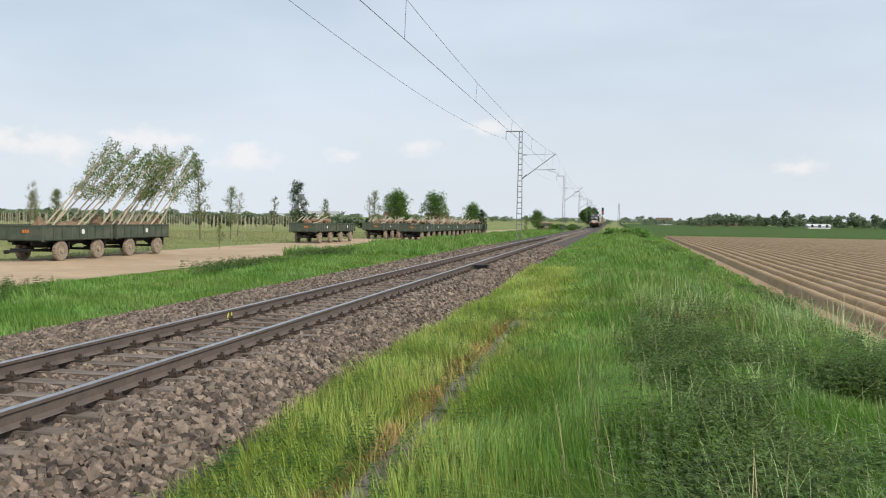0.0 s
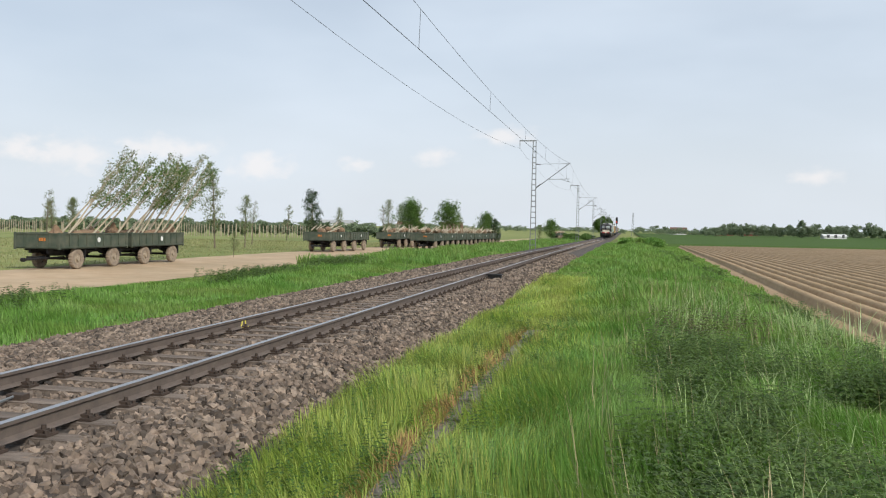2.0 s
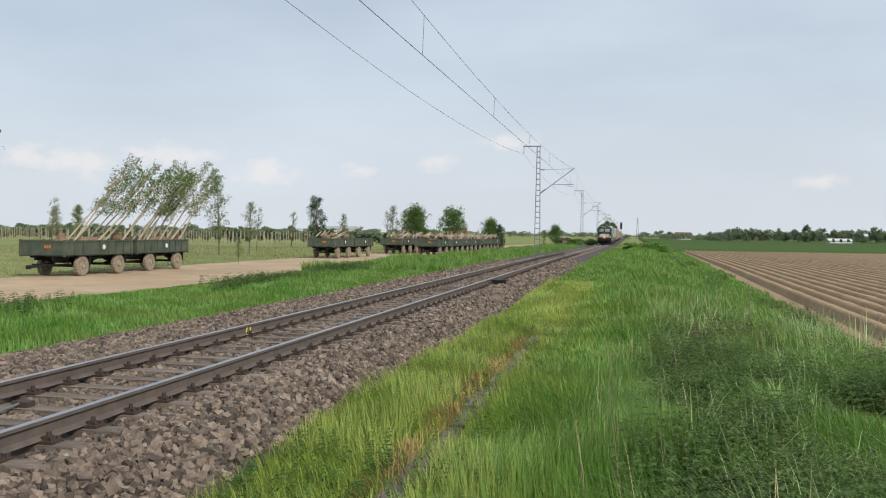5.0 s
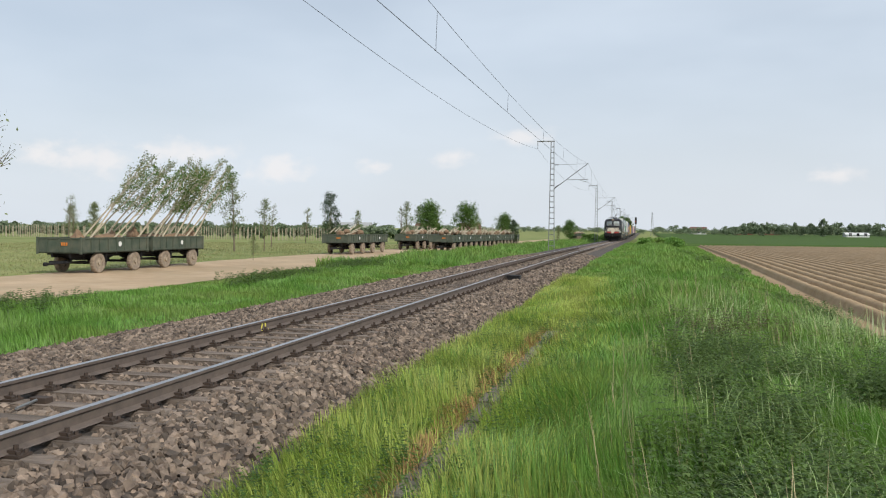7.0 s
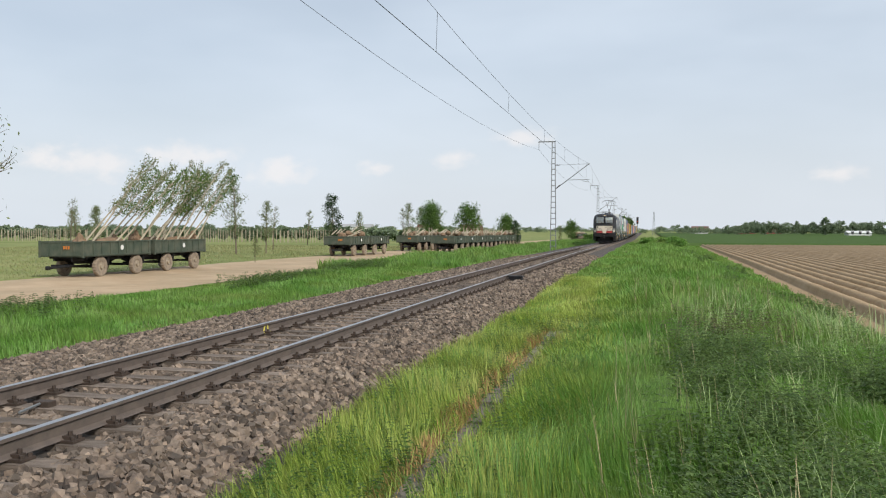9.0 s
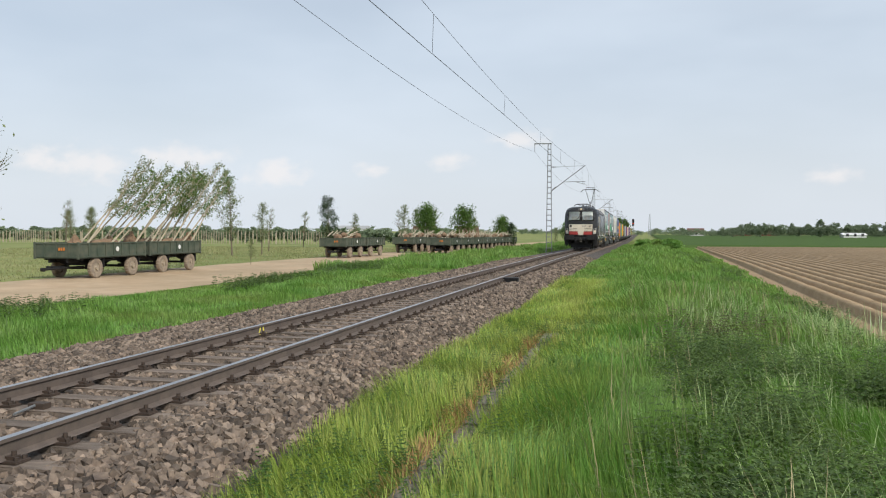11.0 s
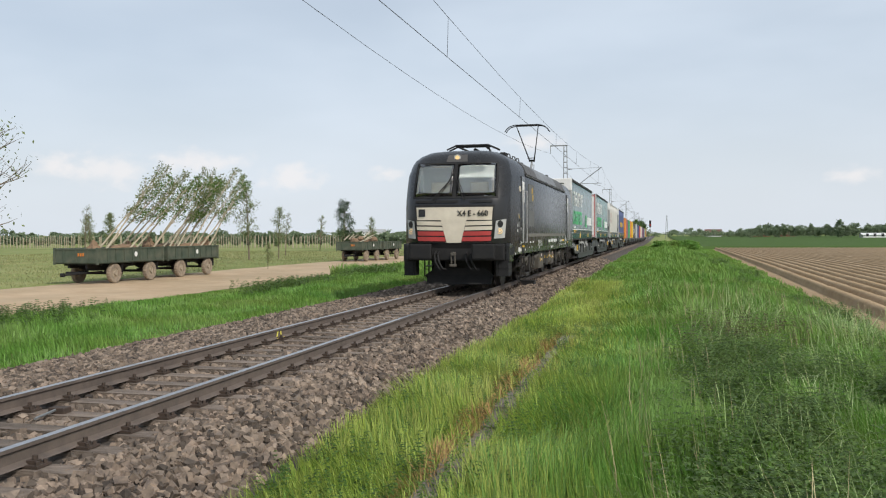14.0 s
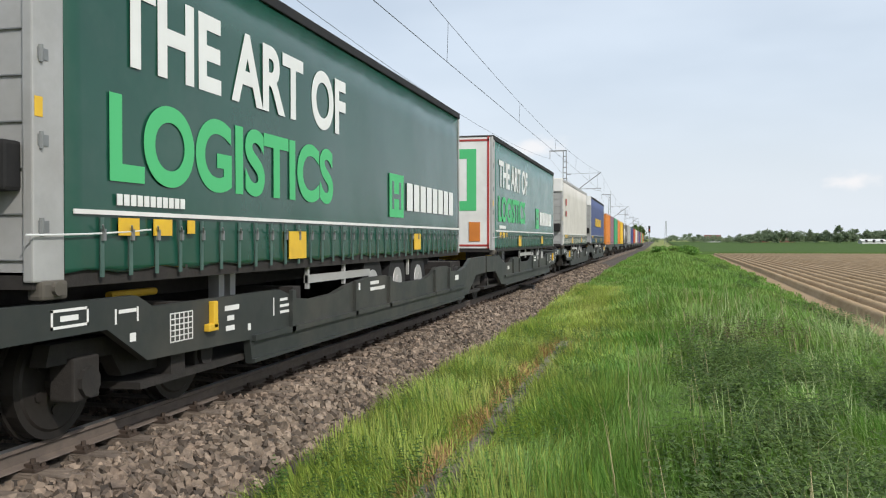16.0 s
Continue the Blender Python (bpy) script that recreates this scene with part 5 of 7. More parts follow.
def vehicle(name, d0, length, label, category, group=""):
    t = thing(name, pose(TRACK_X, 13.53 + d0, 0), label, category, group)
    MOVING.append((t, d0, length))
    return t


def wagon_bogie(w, yc, near):
    bg = part("bogie", box(B(), -0.95, 0.95, yc - 0.2, yc + 0.2, 0.5, 0.85, bevel=0.03), M["under"], w, "cast steel bogie, darkened for shade under the wagon")
    for s in (-1, 1):
        bm = B()
        prism(bm, [(yc - 1.3, 0.62), (yc - 0.5, 0.62), (yc - 0.35, 0.42), (yc + 0.35, 0.42), (yc + 0.5, 0.62), (yc + 1.3, 0.62), (yc + 1.25, 0.78), (yc - 1.25, 0.78)], "x", s * 0.92, s * 1.06)
        part("side_frame", bm, M["under"], bg)
        for dy in (-0.9, 0.9):
            bm = box(B(), s * 0.9, s * 1.12, yc + dy - 0.16, yc + dy + 0.16, 0.32, 0.66, bevel=0.02)
            cyl(bm, (s * 1.0, yc + dy, 0.46), (s * 1.16, yc + dy, 0.46), 0.12, n=10)
            part("axle_box", bm, M["under"], bg)
    for dy in (-0.9, 0.9):
        o = wheelset(w, yc + dy, 0.46)
        if near:
            SPIN.append((o, 0.46))


def pocket_wagon(d0, near):
    """Articulated pocket wagon of two low frames on three bogies."""
    L = 34.3
    w = vehicle("pocket_wagon", d0, L, "dark grey articulated pocket wagon carrying semi-trailers", "railway wagon", "wagons of the train")
    o = 19.4
    top = [(19.6, 1.12), (21.5, 1.11), (21.75, 1.0), (24.3, 1.0), (24.8, 0.87), (25.3, 0.83), (26.0, 0.85), (26.6, 0.94), (27.4, 1.0), (28.3, 1.0), (28.6, 0.9), (29.1, 0.84), (30.6, 0.84), (31.2, 0.92),
           (31.5, 1.02), (32.4, 1.02), (32.8, 0.9), (33.6, 0.88), (34.2, 0.96), (34.7, 1.12), (36.45, 1.14)]
    low = [(36.45, 0.74), (35.3, 0.72), (34.4, 0.34), (33.0, 0.26), (23.6, 0.26), (23.55, 0.52), (21.65, 0.56), (21.1, 0.87), (19.6, 0.86)]
    for flip in (False, True):
        def fy(v):
            return (36.55 * 2 - v if flip else v) - o
        for s in (-1, 1):
            bm = B()
            prism(bm, [(fy(a), b) for a, b in top + low], "x", s * 1.22, s * 1.30)
            beam = part("side_beam", bm, M["wagon"], w, "dark grey pressed steel side beam with stencils")
            bm = B()
            a, b = sorted((fy(23.6), fy(33.9)))
            box(bm, s * 1.30, s * 1.345, a, b, 0.5, 0.56)
            box(bm, s * 1.30, s * 1.33, a, b, 0.27, 0.31)
            part("flange", bm, M["wagon"], beam)
            for y in (24.6, 26.8, 28.4, 31.3, 32.5):
                a = fy(y)
                bm = box(B(), s * 1.30, s * 1.345, a - 0.05, a + 0.05, 0.5, 0.98)
                part("rib", bm, M["wagon"], beam)
            bm = B()
            x0, x1 = s * 1.30, s * 1.304
            marks = [(20.45, 0.93, 0.42, 0.02), (20.45, 1.05, 0.42, 0.02), (20.45, 0.93, 0.02, 0.14), (20.85, 0.93, 0.02, 0.14), (20.55, 0.98, 0.2, 0.04), (21.25, 0.98, 0.24, 0.03), (21.2, 0.9, 0.02, 0.12), (21.5, 0.9, 0.02, 0.12),
                     (21.4, 0.74, 0.08, 0.07), (23.0, 0.86, 0.3, 0.05), (23.05, 0.76, 0.14, 0.05), (23.02, 0.66, 0.18, 0.05), (23.5, 0.62, 0.06, 0.07), (24.12, 0.72, 0.02, 0.2), (24.3, 0.8, 0.24, 0.03), (24.3, 0.87, 0.2, 0.03), (24.3, 0.73, 0.24, 0.03),
                     (26.9, 0.84, 0.14, 0.1), (27.5, 0.8, 0.7, 0.05), (27.5, 0.89, 0.4, 0.05), (33.1, 0.7, 0.3, 0.1)]
            for k in range(6):
                marks += [(22.0 + 0.075 * k, 0.66, 0.012, 0.26), (22.0, 0.66 + 0.05 * k, 0.38, 0.01)]
            for y, z, a, h in marks:
                ya, yb = sorted((fy(y), fy(y + a)))
                box(bm, x0, x1, ya, yb, z, z + h)
            q = part("stencil", bm, M["white"], beam, "white stencilled markings as plain bars")
            q["kind"] = "stuff"
            ya = fy(22.72)
            bm = box(B(), s * 1.30, s * 1.36, ya - 0.04, ya + 0.04, 0.72, 0.98, bevel=0.01)
            box(bm, s * 1.30, s * 1.36, ya - 0.13, ya + 0.05, 0.70, 0.77, bevel=0.01)
            part("brake_lever", bm, M["yellow"], w, "yellow brake lever")
        bm = B()
        a, b = sorted((fy(21.7), fy(36.3)))
        box(bm, -1.2, 1.2, a, b, 0.3, 0.36)
        part("pocket_floor", bm, M["under"], w)
        bm = B()
        a, b = sorted((fy(19.6), fy(21.6)))
        box(bm, -1.2, 1.2, a, b, 0.88, 1.06)
        part("end_deck", bm, M["wagon"], w)
        for y in (22.3, 25.0, 31.6):
            bm = B()
            a = fy(y)
            box(bm, -1.2, 1.2, a - 0.12, a + 0.12, 0.36, 1.0)
            part("cross_member", bm, M["under"], w)
        bm = B()
        a = fy(19.6)
        d = -1 if not flip else 1
        box(bm, -1.25, 1.25, a, a + d * 0.08, 0.75, 1.12)
        for s in (-1, 1):
            cyl(bm, (s * 0.875, a, 1.05), (s * 0.875, a + d * 0.3, 1.05), 0.1, n=10)
            cyl(bm, (s * 0.875, a + d * 0.3, 1.05), (s * 0.875, a + d * 0.36, 1.05), 0.24, n=16)
        part("end_beam", bm, M["under"], w)
    for yc in (22.0, 36.55, 51.1):
        wagon_bogie(w, yc - o, near)
    bm = box(B(), -0.5, 0.5, 36.0 - o, 37.1 - o, 0.7, 1.0)
    part("articulation", bm, M["under"], w)
    # hitch for the trailer's king pin
    for y in (21.9, 38.8):
        bm = B()
        prism(bm, [(y - o - 0.3, 1.0), (y - o + 0.3, 1.0), (y - o + 0.15, 1.22), (y - o - 0.15, 1.22)], "x", -0.4, 0.4)
        part("hitch", bm, M["yellow"], w, "yellow trailer hitch")
        for s in (-1, 1):
            bm = cyl(B(), (s * 0.9, y - o - 0.2, 1.09), (s * 0.9, y - o + 0.5, 1.09), 0.035, n=8)
            part("clamp_bar", bm, M["yellow"], w)
    return w


def road_wheels(t, ys):
    for y in ys:
        for s in (-1, 1):
            bm = cyl(B(), (s * 0.85, y, 0.86), (s * 1.2, y, 0.86), 0.5, n=24)
            o = part("tyre", bm, M["black"], t, "black road tyre")
            bm = cyl(B(), (s * 1.1, y, 0.86), (s * 1.215, y, 0.86), 0.28, 0.24, n=20)
            cyl(bm, (s * 1.1, y, 0.86), (s * 1.24, y, 0.86), 0.11, n=12)
            part("hub", bm, M["alu"], o)


def curtain_trailer(d0, L, skin, label, style):
    """Curtain-sided semi-trailer: tarpaulin, rails, straps, plates, end walls."""
    t = vehicle("semi_trailer", d0, L, label, "semi-trailer", "trailers on the train")
    w, z0, z1 = 1.275, 1.32, 4.22
    nx = 60
    for s in (-1, 1):
        # tarpaulin: slightly bellied between the posts, with a loose hem
        rng = random.Random(int(d0 * 10) + s)
        bm = B()
        zs = (z0, z0 + 0.04, z0 + 0.3, z0 + 0.46, 2.2, 2.9, 3.6, z1 - 0.06)
        grid = []
        for i in range(nx + 1):
            y = 0.34 + (L - 0.4) * i / nx
            row = []
            for z in zs:
                belly = 0.006 * math.sin(i * 0.52 + z) + 0.003 * math.sin(i * 1.7 + z * 3) + (0.012 * math.sin(i * 2.9) if z < z0 + 0.1 else 0)
                row.append(bm.verts.new((s * (w - 0.004 + belly * (0.2 if z > 4 else 1)), y, z + (0.02 * math.sin(i * 1.3) if z == z0 else 0))))
            grid.append(row)
        for a, b in zip(grid, grid[1:]):
            for k in range(len(zs) - 1):
                bm.faces.new((a[k], b[k], b[k + 1], a[k + 1]))
        bmesh.ops.recalc_face_normals(bm, faces=bm.faces)
        bmesh.ops.solidify(bm, geom=bm.faces[:], thickness=0.006)
        cur = part("curtain", bm, skin, t, "taut curtain tarpaulin", smooth=True)
        bm = box(B(), s * (w - 0.05), s * (w + 0.02), 0.1, L - 0.02, z1 - 0.08, z1 + 0.04, bevel=0.01)
        part("roof_rail", bm, M["black"] if style != "white" else M["alu"], t)
        k, y = 0, 0.75
        bm = B()
        bk = B()
        while y < L - 0.3:
            box(bm, s * (w + 0.012), s * (w + 0.026), y - 0.02, y + 0.02, z0 - 0.04, z0 + 0.42)
            box(bk, s * (w + 0.014), s * (w + 0.045), y - 0.018, y + 0.02, z0 + 0.24, z0 + 0.33)
            cyl(bk, (s * (w + 0.04), y, z0 + 0.3), (s * (w + 0.06), y - 0.05, z0 + 0.36), 0.008, n=5)
            y += 0.38
        q = part("strap", bm, M["strap"], cur, "webbing straps with metal buckles")
        q["kind"] = "stuff"
        q = part("buckle", bk, M["galv"], cur)
        q["kind"] = "stuff"
        bm = box(B(), s * (w + 0.010), s * (w + 0.022), 0.42, L - 0.1, z0 + 0.44, z0 + 0.475)
        part("edge_line", bm, M["white"] if style != "blue" else M["alu"], cur)
        for y, a, z, h in ((0.95, 0.28, 1.6, 0.14), (1.45, 0.28, 1.6, 0.14), (2.0, 0.12, 1.62, 0.12), (4.25, 0.5, 1.34, 0.32), (9.6, 0.42, 1.38, 0.28)):
            bm = box(B(), s * (w + 0.024), s * (w + 0.034), y, y + a, z, z + h)
            part("reflector", bm, M["yellow"], t, "yellow marker plate")
        bm = box(B(), s * (w - 0.08), s * (w + 0.006), 0.0, 0.33, z0 - 0.05, z1, bevel=0.015)
        post = part("corner_post", bm, M["alu"], t, "bare aluminium corner post")
        for z in (1.6, 2.2, 2.8, 3.4, 3.95):
            bm = B()
            cyl(bm, (s * (w + 0.012), 0.08, z), (s * (w + 0.012), 0.08, z + 0.12), 0.018, n=8)
            box(bm, s * w, s * (w + 0.012), 0.05, 0.16, z + 0.02, z + 0.1)
            part("hinge", bm, M["galv"], post)
        part("yellow_tag", box(B(), s * w, s * (w + 0.01), 0.02, 0.1, 2.42, 2.56), M["yellow"], post)
        bm = box(B(), s * (w - 0.1), s * (w + 0.03), 0.06, 0.34, z0 - 0.18, z0 - 0.04, bevel=0.03)
        cyl(bm, (s * (w - 0.02), 0.2, z0 - 0.1), (s * (w + 0.06), 0.2, z0 - 0.1), 0.05, n=10)
        part("winding_gear", bm, M["dusty"], post)
        bm = B()
        pts = [Vector((s * (w + 0.03), -0.1 + 0.3 * k, z0 + 0.28 + 0.05 * (k / 5) ** 2)) for k in range(6)]
        for a, b in zip(pts, pts[1:]):
            cyl(bm, a, b, 0.007, n=5)
        part("customs_cord", bm, M["print"], cur)
        bm = box(B(), s * (w - 0.08), s * (w + 0.006), L - 0.07, L, z0 - 0.05, z1, bevel=0.01)
        part("corner_post", bm, M["alu"], t)
        bm = box(B(), s * 0.5, s * 0.62, 0.3, L - 0.2, 1.02, 1.3)
        part("chassis_beam", bm, M["under"], t)
    bm = box(B(), -w + 0.02, w - 0.02, 0.0, L, z1 - 0.02, z1 + 0.03)
    part("roof", bm, M["white"] if style == "white" else M["roofdark"], t)
    bm = box(B(), -w + 0.02, w - 0.02, 0.02, L - 0.02, z0 - 0.1, z0 + 0.02)
    part("floor", bm, M["under"], t)
    bm = box(B(), -w + 0.06, w - 0.06, L - 0.06, L - 0.01, z0, z1)
    part("rear_doors", bm, M["alu"], t)
    bm = B()
    if style == "frame":
        box(bm, -w + 0.06, w - 0.06, 0.0, 0.05, z0, z1)
        front = part("front_wall", bm, M["white"], t, "white front wall with a green square frame and red edging")
        bm = B()
        for a, b, c, d in ((-0.85, 0.85, 3.65, 3.9), (-0.85, 0.85, 2.3, 2.55), (-0.85, -0.6, 2.55, 3.65), (0.6, 0.85, 2.55, 3.65)):
            box(bm, a, b, -0.008, 0.0, c, d)
        part("green_square", bm, M["limegreen"], front)
        bm = B()
        for s in (-1, 1):
            box(bm, s * 1.14, s * 1.19, -0.012, 0.0, z0, z1)
        box(bm, -1.19, 1.19, -0.012, 0.0, z1 - 0.12, z1 - 0.07)
        box(bm, -1.19, 1.19, -0.012, 0.0, z0 + 0.05, z0 + 0.1)
        part("red_edging", bm, M["red"], front)
        bm = box(B(), 0.66, 0.95, -0.02, 0.0, 1.5, 2.0)
        part("orange_plate", bm, M["orange"], front)
    else:
        box(bm, -w + 0.06, w - 0.06, 0.02, 0.06, z0, z1)
        front = part("front_wall", bm, M["alu"], t, "pale grey ribbed front wall")
        for k in range(9):
            bm = box(B(), -w + 0.08, w - 0.08, 0.005, 0.02, z0 + 0.1 + 0.32 * k, z0 + 0.11 + 0.32 * k)
            part("panel_joint", bm, M["galv"], front)
        bm = box(B(), -w + 0.01, w + 0.0, -0.05, 0.3, z1 - 0.55, z1 + 0.06, bevel=0.05)
        part("wind_cap", bm, M["white"], t, "off-white plastic wind cap")
        # slot drawn as a raised black bar for the shade within
        bm = box(B(), -0.9, 0.9, -0.06, -0.02, z1 - 0.2, z1 - 0.16)
        part("cap_slot", bm, M["black"], t)
        bm = B()
        box(bm, 0.75, 1.18, -0.16, 0.02, 1.9, 2.25, bevel=0.03)
        part("connector_box", bm, M["black"], t)
    road_wheels(t, (L - 5.7, L - 4.4, L - 3.1))
    for s in (-1, 1):
        bm = B()
        for y in (3.2, 3.45):
            box(bm, s * 0.85, s * 0.97, y, y + 0.12, 0.75, 1.3)
        part("landing_leg", bm, M["alu"], t)
        for y in (5.0, 6.3, 9.5):
            bm = box(B(), s * 1.18, s * 1.22, y, y + 0.06, 0.95, 1.34)
            part("side_post", bm, M["alu"], t)
        bm = box(B(), s * 1.17, s * 1.23, 5.0, 7.4, 1.02, 1.12)
        part("side_guard", bm, M["alu"], t)
    return t


def on_side(t, y, z):
    """Where letters stand on a trailer's flank."""
    return Matrix.Translation((1.2815, y, z)) @ SIDE


def big_print(t, white, weathered=False):
    o = letters("THE ART OF", 0.98, white, t, on_side(t, 0.93, 3.0), bold=0.03, extrude=0.0008, squeeze=0.85, label="large white printed letters")
    fit_width(o, 5.27)
    o = letters("LOGISTICS", 0.93, M["limegreen"], t, on_side(t, 0.87, 2.06), bold=0.03, extrude=0.0008, squeeze=0.85, label="large light green printed letters")
    fit_width(o, 4.85)
    bm = B()
    x0, x1 = 1.288, 1.294
    box(bm, x0, x1, 8.2, 8.98, 1.92, 2.62)
    part("emblem", bm, M["limegreen"], t, "light green square emblem")
    bm = B()
    for y in (8.33, 8.72):
        box(bm, 1.29, 1.297, y, y + 0.1, 2.05, 2.5)
    box(bm, 1.29, 1.297, 8.43, 8.72, 2.22, 2.3)
    part("emblem_print", bm, M["tarp"], t)
    bm = B()
    for k in range(8):
        y = 9.2 + 0.44 * k
        box(bm, x0, x1, y, y + 0.34, 2.05, 2.52)
    part("name_print", bm, white, t, "white bars in place of a printed name")["kind"] = "stuff"
    bm = B()
    for k in range(11):
        box(bm, x0, x1, 0.95 + 0.095 * k, 1.02 + 0.095 * k, 1.84, 1.93)
    part("code_print", bm, white, t)["kind"] = "stuff"


def fit_width(o, want):
    xs = [v.co.x for v in o.data.vertices]
    k = want / (max(xs) - min(xs))
    for v in o.data.vertices:
        v.co.x = (v.co.x - min(xs)) * k


def flat_wagon(d0, L):
    w = vehicle("container_wagon", d0, L, "dark flat wagon carrying containers", "railway wagon", "wagons of the train")
    for s in (-1, 1):
        bm = B()
        prism(bm, [(0.4, 1.12), (L - 0.4, 1.12), (L - 0.4, 0.92), (L - 4, 0.86), (L - 5.5, 0.55), (5.5, 0.55), (4, 0.86), (0.4, 0.92)], "x", s * 1.1, s * 1.25)
        part("side_beam", bm, M["wagon"], w)
    for y in (0.45, L / 2, L - 0.6):
        bm = box(B(), -1.2, 1.2, y, y + 0.2, 0.9, 1.1)
        part("cross_member", bm, M["under"], w)
    for yc in (2.6, L - 2.6):
        wagon_bogie(w, yc, False)


def container(d0, L, material, label, h=2.6, z0=1.13):
    t = vehicle("container", d0, L, label, "container", "containers on the train")
    bm = B()
    n = int(L / 0.28)
    for s in (-1, 1):
        pts = []
        for i in range(n):
            y = 0.12 + (L - 0.24) * i / n
            d = (L - 0.24) / n
            pts += [(y, 1.20), (y + d * 0.3, 1.20), (y + d * 0.45, 1.17), (y + d * 0.85, 1.17)]
        pts.append((L - 0.12, 1.20))
        lo = [bm.verts.new((s * x, y, z0 + 0.15)) for y, x in pts]
        hi = [bm.verts.new((s * x, y, z0 + h - 0.1)) for y, x in pts]
        for i in range(len(pts) - 1):
            bm.faces.new((lo[i], lo[i + 1], hi[i + 1], hi[i]))
    bmesh.ops.recalc_face_normals(bm, faces=bm.faces)
    part("side_wall", bm, material, t)
    bm = B()
    for x in (-1.22, 1.1):
        for y in (0.0, L - 0.12):
            box(bm, x, x + 0.12, y, y + 0.12, z0, z0 + h)
        for z in (z0, z0 + h - 0.11):
            box(bm, x + 0.01, x + 0.11, 0.1, L - 0.1, z, z + 0.11)
    part("frame", bm, material, t)
    bm = box(B(), -1.12, 1.12, 0.03, 0.08, z0 + 0.1, z0 + h - 0.1)
    part("end_wall", bm, material, t)
    bm = box(B(), -1.15, 1.15, 0.05, L - 0.05, z0 + h - 0.05, z0 + h - 0.01)
    part("roof", bm, material, t)
    return t


def tank(d0, L):
    t = vehicle("tank_container", d0, L, "white cylindrical tank in an open frame", "tank container", "containers on the train")
    bm = B()
    cyl(bm, (0, 0.35, 2.4), (0, L - 0.35, 2.4), 1.14, n=28)
    cyl(bm, (0, 0.08, 2.4), (0, 0.35, 2.4), 0.7, 1.14, n=28)
    cyl(bm, (0, L - 0.35, 2.4), (0, L - 0.08, 2.4), 1.14, 0.7, n=28)
    part("barrel", bm, M["white"], t, "white tank barrel", smooth=False)
    bm = B()
    for x in (-1.22, 1.12):
        for y in (0.0, L - 0.1):
            box(bm, x, x + 0.1, y, y + 0.1, 1.13, 3.7)
        box(bm, x, x + 0.1, 0, L, 1.13, 1.25)
        box(bm, x, x + 0.1, 0, 0.1, 3.6, 3.7)
    part("frame", bm, M["under"], t)


pocket_wagon(19.4, True)
a = curtain_trailer(20.3, 13.3, M["tarp"], "dark green curtain-sided semi-trailer with a large printed slogan", "plain")
big_print(a, M["print"])
a = curtain_trailer(37.5, 13.6, M["tarppale"], "green curtain-sided semi-trailer with white front and red edging", "frame")
big_print(a, M["print"])
pocket_wagon(54.0, False)
a = curtain_trailer(54.6, 13.6, M["whitetarp"], "off-white curtain-sided semi-trailer with small red print", "white")
bm = B()
for y, z, h in ((1.3, 3.1, 0.3), (1.3, 2.6, 0.25)):
    box(bm, 1.29, 1.296, y, y + 0.5, z, z + h)
part("red_print", bm, M["red"], a)
a = curtain_trailer(71.6, 13.6, M["blue"], "dark blue curtain-sided semi-trailer with an orange and white band", "blue")
bm = B()
for k in range(7):
    box(bm, 1.29, 1.296, 4.0 + 0.85 * k, 4.55 + 0.85 * k, 2.4, 2.95)
part("name_print", bm, M["yellow"], a)["kind"] = "stuff"
d = 89.0
for k, (items, colours) in enumerate((((6.06, 6.06), ("orange", "mauve")), ((6.06, 6.06), ("green", "orange")), ((6.06,), ("yellow",)), ((6.06, 6.06), ("tank", "tank")), ((13.6,), ("alu",)),
                                      ((12.2,), ("blue",)), ((6.06, 6.06), ("red", "orange")), ((13.6,), ("whitetarp",)), ((12.2,), ("mauve",)), ((12.2,), ("blue",)), ((6.06, 6.06), ("red", "alu")), ((13.6,), ("green",)), ((12.2,), ("orange",)))):
    L = sum(items) + 0.3 * len(items) + 1.6
    flat_wagon(d, L)
    y = d + 0.9
    for n, c in zip(items, colours):
        if c == "tank":
            tank(y, n)
        else:
            nm = {"alu": "silver grey", "whitetarp": "off-white", "yellow": "yellow", "green": "bright green"}.get(c, c)
            container(y, n, M["boxgreen" if c == "green" else c], nm + " corrugated steel container on the wagon")
        y += n + 0.3
    d += L + 0.5


# ---- plants: trunks, limbs and many small leaves ----
def leaf_cloud(centres, spread, per, size, rng, flat=0.5):
    """Small four-cornered leaves round the given points."""
    c = np.repeat(np.asarray(centres, "f4"), per, 0)
    n = len(c)
    p = c + rng.standard_normal((n, 3)) * np.asarray(spread)
    a = rng.standard_normal((n, 3))
    a /= np.linalg.norm(a, axis=1)[:, None]
    b = np.cross(a, rng.standard_normal((n, 3)))
    b /= np.linalg.norm(b, axis=1)[:, None] + 1e-6
    s = size * rng.uniform(0.55, 1.4, n)[:, None]
    v = np.stack([p - a * s, p + b * s * flat, p + a * s, p - b * s * flat], 1).reshape(-1, 3)
    return v, np.arange(4 * n).reshape(-1, 4)


def limb(bm, p, d, length, r, rng, steps=4, bend=0.15):
    """A tapering, slightly crooked stem; returns its points."""
    pts = [Vector(p)]
    d = Vector(d).normalized()
    for k in range(steps):
        d = (d + Vector((rng.uniform(-bend, bend), rng.uniform(-bend, bend), rng.uniform(-bend * 0.5, bend)))).normalized()
        pts.append(pts[-1] + d * (length / steps))
    for k in range(steps):
        cyl(bm, pts[k], pts[k + 1], r * (1 - 0.85 * k / steps), r * (1 - 0.85 * (k + 1) / steps), n=6, caps=(k == 0))
    return pts


